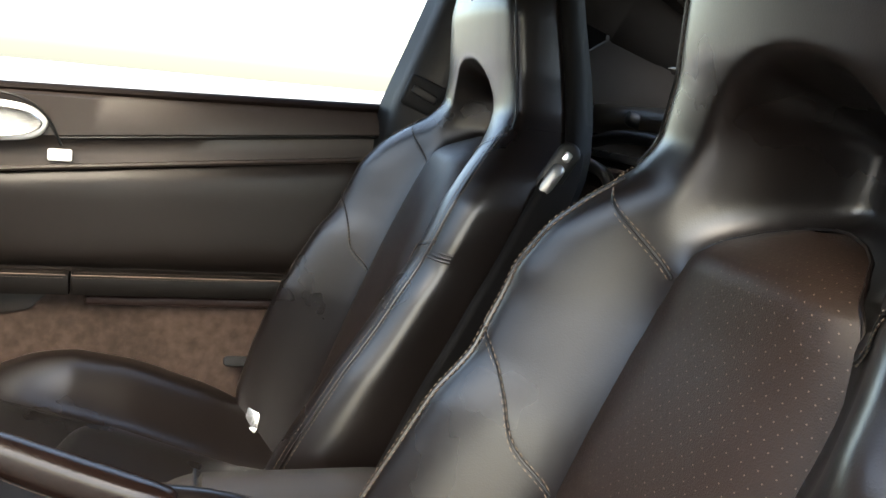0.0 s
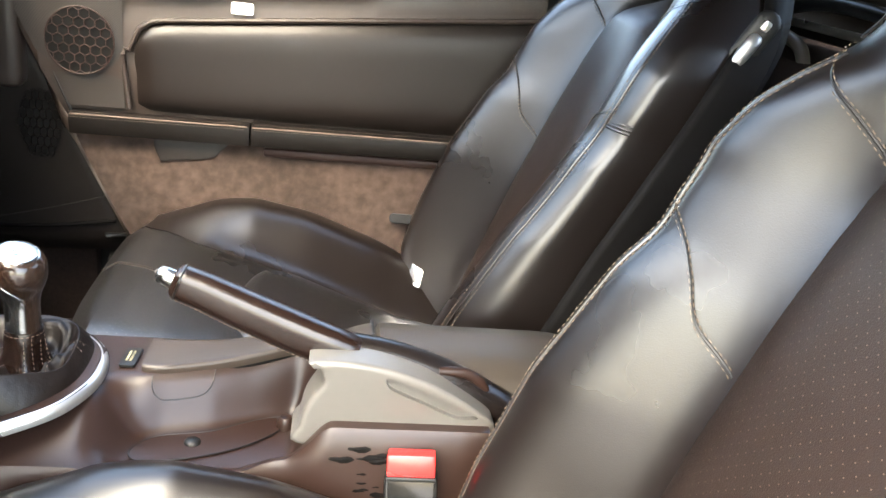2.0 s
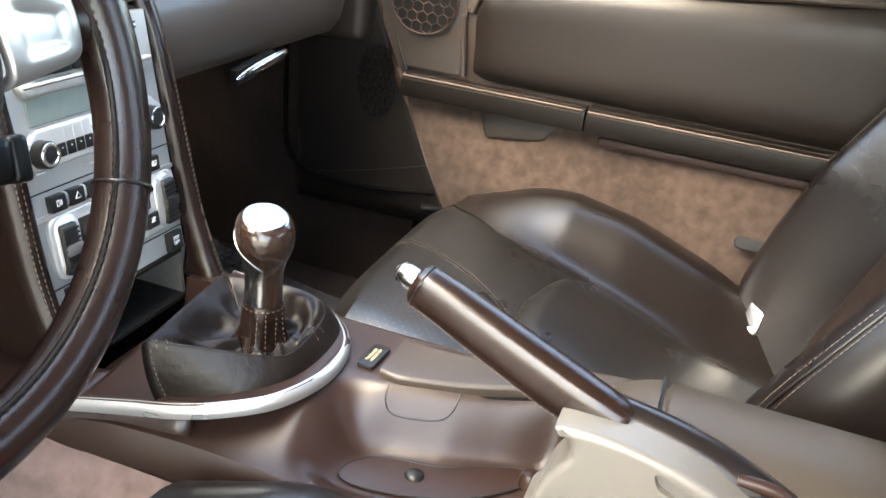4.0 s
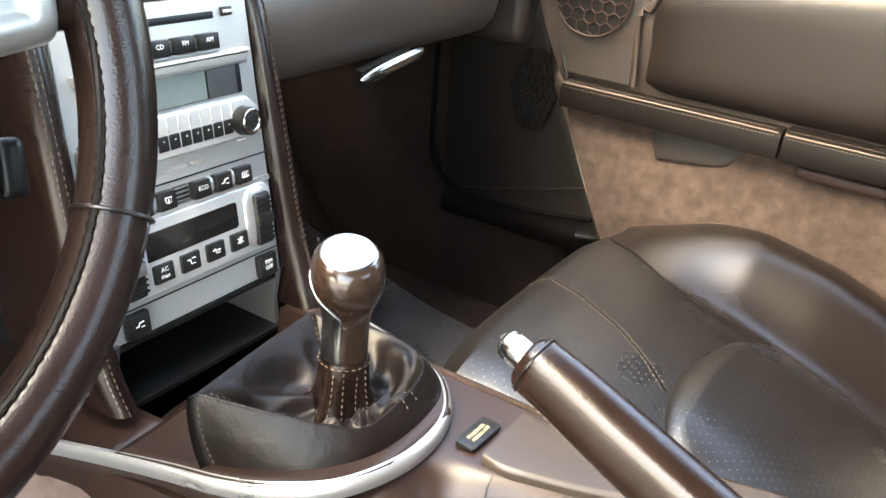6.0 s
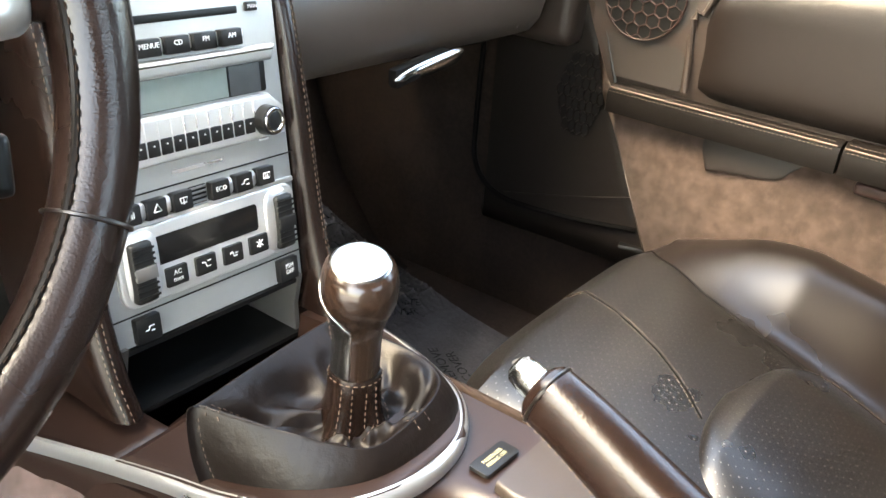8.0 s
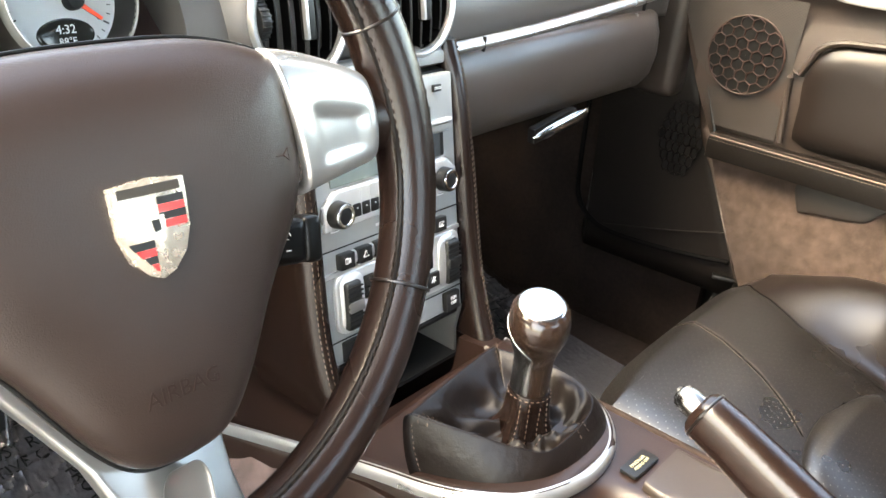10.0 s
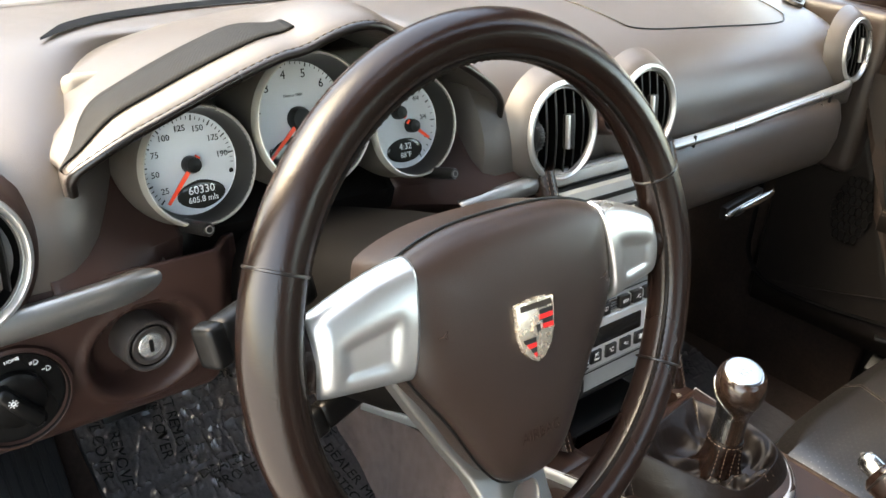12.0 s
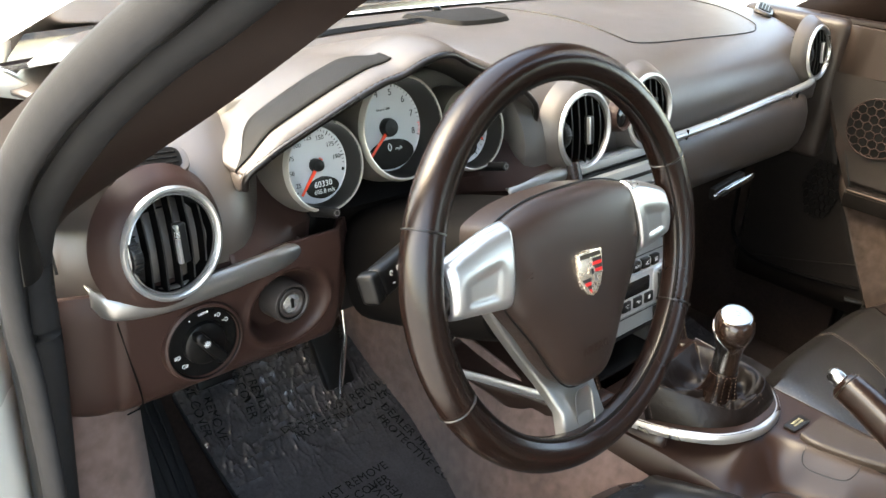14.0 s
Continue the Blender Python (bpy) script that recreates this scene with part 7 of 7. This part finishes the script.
text("88°F", 0.0070, rm_ @ pose(0.0, -0.0285, -0.0120), WHITE, g3)
for x, nm in ((-0.122, "trip button"), (0.122, "clock button")):
    bm_ = facing((CX + x + 0.002, 0.240, 0.781), (0, -0.95, 0.3))
    k = part("reset_button", lathe([(0.0, 0.012), (0.0045, 0.012), (0.0054, 0.010), (0.0056, -0.03)], 20), BLACK, clu, "black " + nm, m=bm_)
    part("symbol", lathe([(0.0022, 0.0124), (0.0028, 0.0126), (0.0033, 0.0122)], 14), BEIGE, k, m=bm_)

# ---------------------------------------------------------------- steering wheel and column
col = thing("steering_column", (WX, 0.20, 0.70), "dark column shroud with black stalks", "steering column")
cm = facing((WX, 0.07, 0.772), (0, -0.95, 0.309))
rows = []
for d, s in ((0.010, 0.70), (0.0, 0.95), (-0.03, 1.0), (-0.10, 1.02), (-0.20, 1.0)):
    rows.append([(p[0] * s, p[1] * s, d) for p in rounded(0.150, 0.125, 0.04, 6)])
part("shroud", grid(rows, caps=True, cv=True), SHROUD, col, "black column shroud", m=cm @ pose(0, -0.015, 0))
part("shroud_top", dome([(p[0], p[1]) for p in rounded(0.130, 0.15, 0.05, 6)], 0.020), SHROUD, col, "dark upper shroud", m=pose(WX + 0.015, 0.150, 0.772, -14))
def stalk(at, size, turn, label, reach, marks=3):
    """A flat lever with a grey tip; it reaches to its side (-1 or 1)."""
    m = pose(*at, *turn)
    st = part("stalk", box(size, 0.007, 3), SWITCHBLACK, col, label, m=m)
    tip = reach * (size[0] / 2 + 0.004)
    part("stalk_end", box((0.014, size[1] * 1.02, size[2] * 1.02), 0.005, 3), SWITCHBLACK, st, "dark grey stalk end", m=m @ Matrix.Translation((tip, 0, 0)))
    for k in range(marks):
        x = tip - reach * (0.020 + 0.011 * k)
        part("symbol", tube([m @ Vector((x + 0.002 * math.cos(b), -size[1] / 2 - 0.0003, 0.004 + 0.002 * math.sin(b))) for b in np.linspace(0, 5, 9)], 0.00026, 5), WHITE, st)
        part("symbol", box((0.0034, 0.0006, 0.0007), 0), WHITE, st, m=m @ pose(x, -size[1] / 2 - 0.0002, -0.005))
stalk((-0.505, 0.100, 0.790), (0.085, 0.018, 0.027), (-18, -4, 20), "black turn signal stalk with white symbols", -1)
stalk((-0.222, 0.098, 0.778), (0.155, 0.020, 0.026), (-18, 4, -8), "black wiper stalk with white symbols", 1)
stalk((-0.412, 0.140, 0.660), (0.050, 0.016, 0.024), (-18, -14, 8), "black lower stalk with grey end", -1, 0)

stalk((-0.238, 0.090, 0.702), (0.062, 0.018, 0.030), (-18, 6, -8), "black trip computer stalk with white symbols", 1)

TA = radians(18)
WM = facing((WX, 0.022, 0.786), (0, -math.cos(TA), math.sin(TA)))
whl = thing("steering_wheel", (WX, 0.022, 0.786), "brown leather three-spoke steering wheel with silver spokes", "steering wheel")
RR, RT = 0.1775, 0.0165
ang = np.linspace(0, 2 * math.pi, 120, endpoint=False)
rows = []
for a in ang:
    k = 1 + 0.10 * math.exp(-((math.sin(a / 1.0) - 0.20) / 0.35) ** 2)
    rows.append([((RR + RT * k * math.cos(b)) * math.cos(a), (RR + RT * k * math.cos(b)) * math.sin(a), RT * k * 0.95 * math.sin(b)) for b in np.linspace(0, 2 * math.pi, 22, endpoint=False)])
part("rim", grid(rows, cu=True, cv=True), LEATHER_WORN, whl, "brown leather rim polished by use", m=WM)
for deg in (158, 207, 21, -29):
    a = radians(deg)
    ring = [WM @ Vector(((RR + 0.0176 * math.cos(b)) * math.cos(a), (RR + 0.0176 * math.cos(b)) * math.sin(a), 0.0168 * math.sin(b))) for b in np.linspace(0, 2 * math.pi, 28, endpoint=False)]
    part("rim_seam", tube(ring, 0.0010, 6, closed=True), LEATHER, whl)
# dark tube added under the stitches to cover the highlight on the inner rim
part("stitch_dark_band", tube([WM @ Vector(((RR - 0.0142) * math.cos(a), (RR - 0.0142) * math.sin(a), 0.0080)) for a in np.linspace(0, 2 * math.pi, 160, endpoint=False)], 0.0019, 8, closed=True), LEDGE, whl, "dark band muting the rim highlight under the stitching")
for rr, zz in ((RR - 0.0143, 0.0101), (RR - 0.0162, 0.0078)):
    part("stitching", dashes([WM @ Vector((rr * math.cos(a), rr * math.sin(a), zz)) for a in np.linspace(0, 2 * math.pi, 200)], length=0.003, gap=0.0028, r=0.00050), THREADRIM, whl, "brown rim stitching")


def spoke_block(pts, depth, z0, mat, name, label, r=0.006):
    return part(name, prism(pts, depth, r, 4), mat, whl, label, m=WM @ Matrix.Translation((0, 0, z0)))


for s in (-1, 1):
    rows = []
    for u in np.linspace(0, 1, 37):
        yt, yb = 0.0505 - 0.019 * u ** 1.5, -0.012 + 0.006 * u
        end = 1 - 0.55 * max((u - 0.90) / 0.10, 0) ** 2
        row = []
        for v in np.sin(np.linspace(-math.pi / 2, math.pi / 2, 37)):
            y = (yt + yb) / 2 + (yt - yb) / 2 * v
            dish = math.exp(-(abs((u - 0.52) / 0.33) ** 6 + abs((v + 0.30) / 0.50) ** 6))
            bow = 0.008 * (1 - abs(v) ** 16) ** 0.5 * end + 0.004 * (1 - v * v) - 0.0036 * dish
            row.append((s * (0.0880 + 0.0605 * u - 0.0045 * v * (1 - u)), y, 0.0005 - 0.006 * u + bow))
        rows.append(row)
    part("spoke", grid(rows), SPOKE, whl, "silver spoke cover with a dished face", m=WM, solid=0.006, offset=s * 1.0, sharp=70)
    neck = curve([(s * 0.146, 0.012, -0.006), (s * 0.158, 0.012, -0.004), (s * 0.174, 0.010, 0.0)], 12)
    part("spoke_root", tube([WM @ Vector(p) for p in neck], np.linspace(0.020, 0.019, 13), 16, flat=0.55, up=(0, -1, 0.3)), LEATHER_WORN, whl, "leather spoke root")
LOWSPOKE = [(0.094, -0.012), (0.072, -0.052), (0.050, -0.088), (0.034, -0.116), (0.028, -0.142), (0.032, -0.172)]
LOWINNER = [(0.018, -0.104), (0.040, -0.066), (0.066, -0.014)]
low_spoke = spoke_block([(-x, y) for x, y in LOWSPOKE] + LOWSPOKE[::-1] + LOWINNER[::-1] + [(-x, y) for x, y in LOWINNER], 0.013, -0.036, SILVERDARK, "lower_spoke", "titanium lower spoke", 0.004)
for v in low_spoke.data.vertices:
    q = WM.inverted() @ v.co
    q.z += 0.022 * float(smoothstep(0.100, 0.160, -q.y))
    v.co = WM @ q
part("spoke_dish", dome([(0.015 * p[0], -0.146 + 0.026 * p[1]) for p in rounded(1.7, 1.7, 0.5, 6)], -0.003), SILVERDARK, whl, "sunken spoke foot face", m=WM @ Matrix.Translation((0, 0, -0.0015)))
padc = curve([(-0.094, 0.045), (-0.083, 0.056), (-0.047, 0.065), (0.0, 0.067), (0.047, 0.065), (0.083, 0.056), (0.094, 0.045), (0.096, 0.010), (0.088, -0.020), (0.062, -0.058), (0.040, -0.095), (0.022, -0.114), (0.0, -0.118), (-0.022, -0.114), (-0.040, -0.095), (-0.062, -0.058), (-0.088, -0.020), (-0.096, 0.010)], 90, True)
part("airbag_pad", dome([(p[0], p[1]) for p in padc], 0.026, 16, 3.2), PADWHEEL, whl, "grained brown airbag pad", m=WM @ Matrix.Translation((0, 0, -0.0035)))
part("pad_skirt", grid([[WM @ Vector((p[0] * f, p[1] * f, h)) for p in padc] for f, h in ((0.998, -0.0028), (1.0, -0.010), (0.985, -0.040))], cv=True), PADWHEEL, whl, "brown side of the airbag pad")
part("pad_joint", tube([WM @ Vector((p[0] * 1.012, p[1] * 1.012, -0.001)) for p in padc], 0.0009, 6, closed=True), BLACK, whl)
text("AIRBAG", 0.0105, WM @ pose(-0.0036, -0.0795, 0.0227), CONSOLE, whl, label="embossed airbag lettering")
for s in (-1, 1):
    part("horn_mark", tube([WM @ Vector((s * 0.074 + dx, 0.006 + dy, 0.0190)) for dx, dy in ((-0.003, 0.0), (0.001, 0.0), (0.004, 0.003), (0.004, -0.003), (0.001, 0.0))], 0.00035, 5), PADBROWN, whl)
# shield in plain colours
shield = [(-0.0195, 0.024), (0.0, 0.0265), (0.0195, 0.024), (0.0188, -0.004), (0.0145, -0.018), (0.007, -0.0275), (0.0, -0.031), (-0.007, -0.0275), (-0.0145, -0.018), (-0.0188, -0.004)]
CM = WM @ pose(-0.0016, -0.0077, 0.0226, 0, 0, -2) @ Matrix.Diagonal((0.88, 0.735, 1, 1))
part("shield_surround", dome([(p[0] * 1.28, p[1] * 1.22) for p in curve([(x, y, 0) for x, y in shield], 60, True)[:, :2]], 0.002), PADBROWN, whl, m=CM @ Matrix.Translation((0, 0, -0.003)))
cr = part("shield", prism(shield, 0.003, 0.0008), GOLD, whl, "gold shield emblem with red and black bars", m=CM)
def patch(pts, mat, d=0.0031):
    part("shield_bar", prism(pts, 0.0004, 0), mat, cr, m=CM @ Matrix.Translation((0, 0, d)))
for k, mt in enumerate((PRINTBLACK, RED, PRINTBLACK, RED)):
    patch([(0.003, 0.0150 - 0.0045 * k), (0.0170, 0.0150 - 0.0045 * k), (0.0170, 0.0108 - 0.0045 * k), (0.003, 0.0108 - 0.0045 * k)], mt)
    w = 0.0150 - 0.0032 * k
    patch([(-w, -0.0080 - 0.0045 * k), (-0.002, -0.0080 - 0.0045 * k), (-0.002, -0.0122 - 0.0045 * k), (-w + 0.0022, -0.0122 - 0.0045 * k)], mt)
patch([(-0.016, 0.0225), (0.016, 0.0225), (0.016, 0.0172), (-0.016, 0.0172)], LIDTAUPE)
patch([(-0.005, 0.005), (0.005, 0.005), (0.005, -0.002), (0.0, -0.007), (-0.005, -0.002)], GOLD, 0.0035)
patch([(-0.0022, 0.003), (0.0018, 0.003), (0.0022, -0.003), (-0.0012, -0.004)], PRINTBLACK, 0.0041)


# ---------------------------------------------------------------- floor mats, film, pedals
def film_sheet(name, x0, x1, y0, y1, z0, z1, label, seed, crumple):
    t = thing(name, ((x0 + x1) / 2, (y0 + y1) / 2, min(z0, z1)), label, "floor cover")
    def zz(x, y, wr=1.0):
        f = (y - y0) / (y1 - y0)
        base = z0 + (z1 - z0) * f ** 2.2
        if not wr:
            return base
        wear = 0.12 + 0.80 * float(smoothstep(0.40, 0.62, f)) + 0.9 * math.exp(-((x - crumple[0]) / 0.055) ** 2 - ((y - crumple[1]) / 0.07) ** 2)
        warp = 0.02 * noise.noise(Vector((x * 11, y * 11, seed + 20)))
        ridge = sum(a * max(1 - abs(noise.noise(Vector((x * sx + y * rx + warp * 30, y * sy - x * rx, seed + k)))) * 2.2, 0) ** 9 for k, (a, sx, sy, rx) in enumerate(((0.0042, 12, 52, 4), (0.0034, 44, 18, -12), (0.0022, 60, 85, 22))))
        return base + wear * (ridge + 0.007 * noise.noise(Vector((x * 10, y * 10, seed + 9))) + 0.003)
    gx, gy = np.linspace(x0, x1, 170), np.linspace(y0, y1, 240)
    part("rubber_mat", grid([[(x, y, zz(x, y, 0) - 0.012) for x in gx[::6]] for y in gy[::6]]), MATBLACK, t, "dark floor mat", solid=0.006)
    part("clear_film", grid([[(x, y, zz(x, y)) for x in gx] for y in gy]), FILM, t, "crinkled clear protective film")
    return t, zz


def film_words(t, zz, x, y, turn, size=0.021, words="DEALER MUST REMOVE\nPROTECTIVE COVER"):
    tilt = math.degrees(math.atan((zz(x, y + 0.02, 0) - zz(x, y - 0.02, 0)) / 0.04))
    w = text(words, size, pose(x, y, zz(x, y, 0) + 0.014) @ pose(0, 0, 0, tilt) @ pose(0, 0, 0, 0, 0, turn), FILMPRINT, t, label="black printed warning")
    for v in w.data.vertices:
        v.co.z = zz(v.co.x, v.co.y) + 0.0030


df, dz_ = film_sheet("driver_floor_film", -0.460, -0.115, 0.10, 0.80, 0.185, 0.40, "crinkled clear film over the driver floor mat", 5, (-0.29, 0.60))
for x, y, a in ((-0.235, 0.53, 2), (-0.345, 0.66, -98), (-0.425, 0.66, -98), (-0.20, 0.665, 176), (-0.16, 0.40, -82), (-0.34, 0.40, 2), (-0.255, 0.29, 95), (-0.40, 0.25, 2)):
    film_words(df, dz_, x, y, a)
pf, pz_ = film_sheet("passenger_floor_film", 0.180, 0.600, 0.04, 0.66, 0.185, 0.30, "crinkled clear film over the passenger floor mat", 8, (0.20, 0.50))
for x, y, a in ((0.36, 0.30, 62), (0.25, 0.22, -28), (0.45, 0.40, -28), (0.29, 0.42, 62), (0.44, 0.18, 62)):
    film_words(pf, pz_, x, y, a)

pedal = thing("accelerator_pedal", (-0.205, 0.62, 0.20), "black accelerator pedal with ribs", "pedal")
part("pad", box((0.055, 0.018, 0.17), 0.006), BLACK, pedal, m=pose(-0.205, 0.62, 0.345, -35))
for k in range(4):
    part("rib", box((0.004, 0.004, 0.15), 0.001), RUBBER, pedal, m=pose(-0.223 + 0.012 * k, 0.609, 0.340, -35))
bp_ = thing("brake_pedal", (-0.222, 0.55, 0.22), "film wrapped brake pedal on a bright steel arm", "pedal")
part("arm", tube([(-0.195, 0.60, 0.50), (-0.210, 0.555, 0.385), (-0.222, 0.550, 0.240)], 0.0045, 10), CHROME, bp_, "bright steel arm")
part("pad", box((0.070, 0.016, 0.050), 0.006), BLACK, bp_, m=pose(-0.222, 0.548, 0.226, -40))
crum = [[(-0.222 + 0.046 * u + 0.006 * noise.noise(Vector((u * 4, v * 4, 2))), 0.536 + 0.030 * v + 0.010 * noise.noise(Vector((u * 5, v * 5, 7))), 0.238 + 0.022 * v - 0.020 * u * u + 0.012 * noise.noise(Vector((u * 6, v * 6, 11)))) for u in np.linspace(-1, 1, 22)] for v in np.linspace(-1, 1, 16)]
part("film_wrap", grid(crum), FILMWRAP, bp_, "crumpled clear film wrap", smooth=False)
cp_ = thing("clutch_pedal", (-0.40, 0.66, 0.30), "black clutch pedal on a dark arm", "pedal")
part("arm", tube([(-0.40, 0.74, 0.56), (-0.40, 0.68, 0.42), (-0.40, 0.655, 0.35)], 0.008, 10), BLACK, cp_)
part("pad", box((0.060, 0.016, 0.050), 0.006), BLACK, cp_, m=pose(-0.40, 0.65, 0.345, -30))
fr = thing("footrest", (-0.545, 0.55, 0.20), "black ribbed rubber footrest beside the clutch", "footrest")
part("plate", box((0.105, 0.012, 0.36), 0.006), BLACK, fr, m=pose(-0.545, 0.60, 0.300, -42))
for k in range(7):
    part("rib", box((0.005, 0.006, 0.34), 0.002), RUBBER, fr, m=pose(-0.585 + 0.0135 * k, 0.594, 0.302, -42))
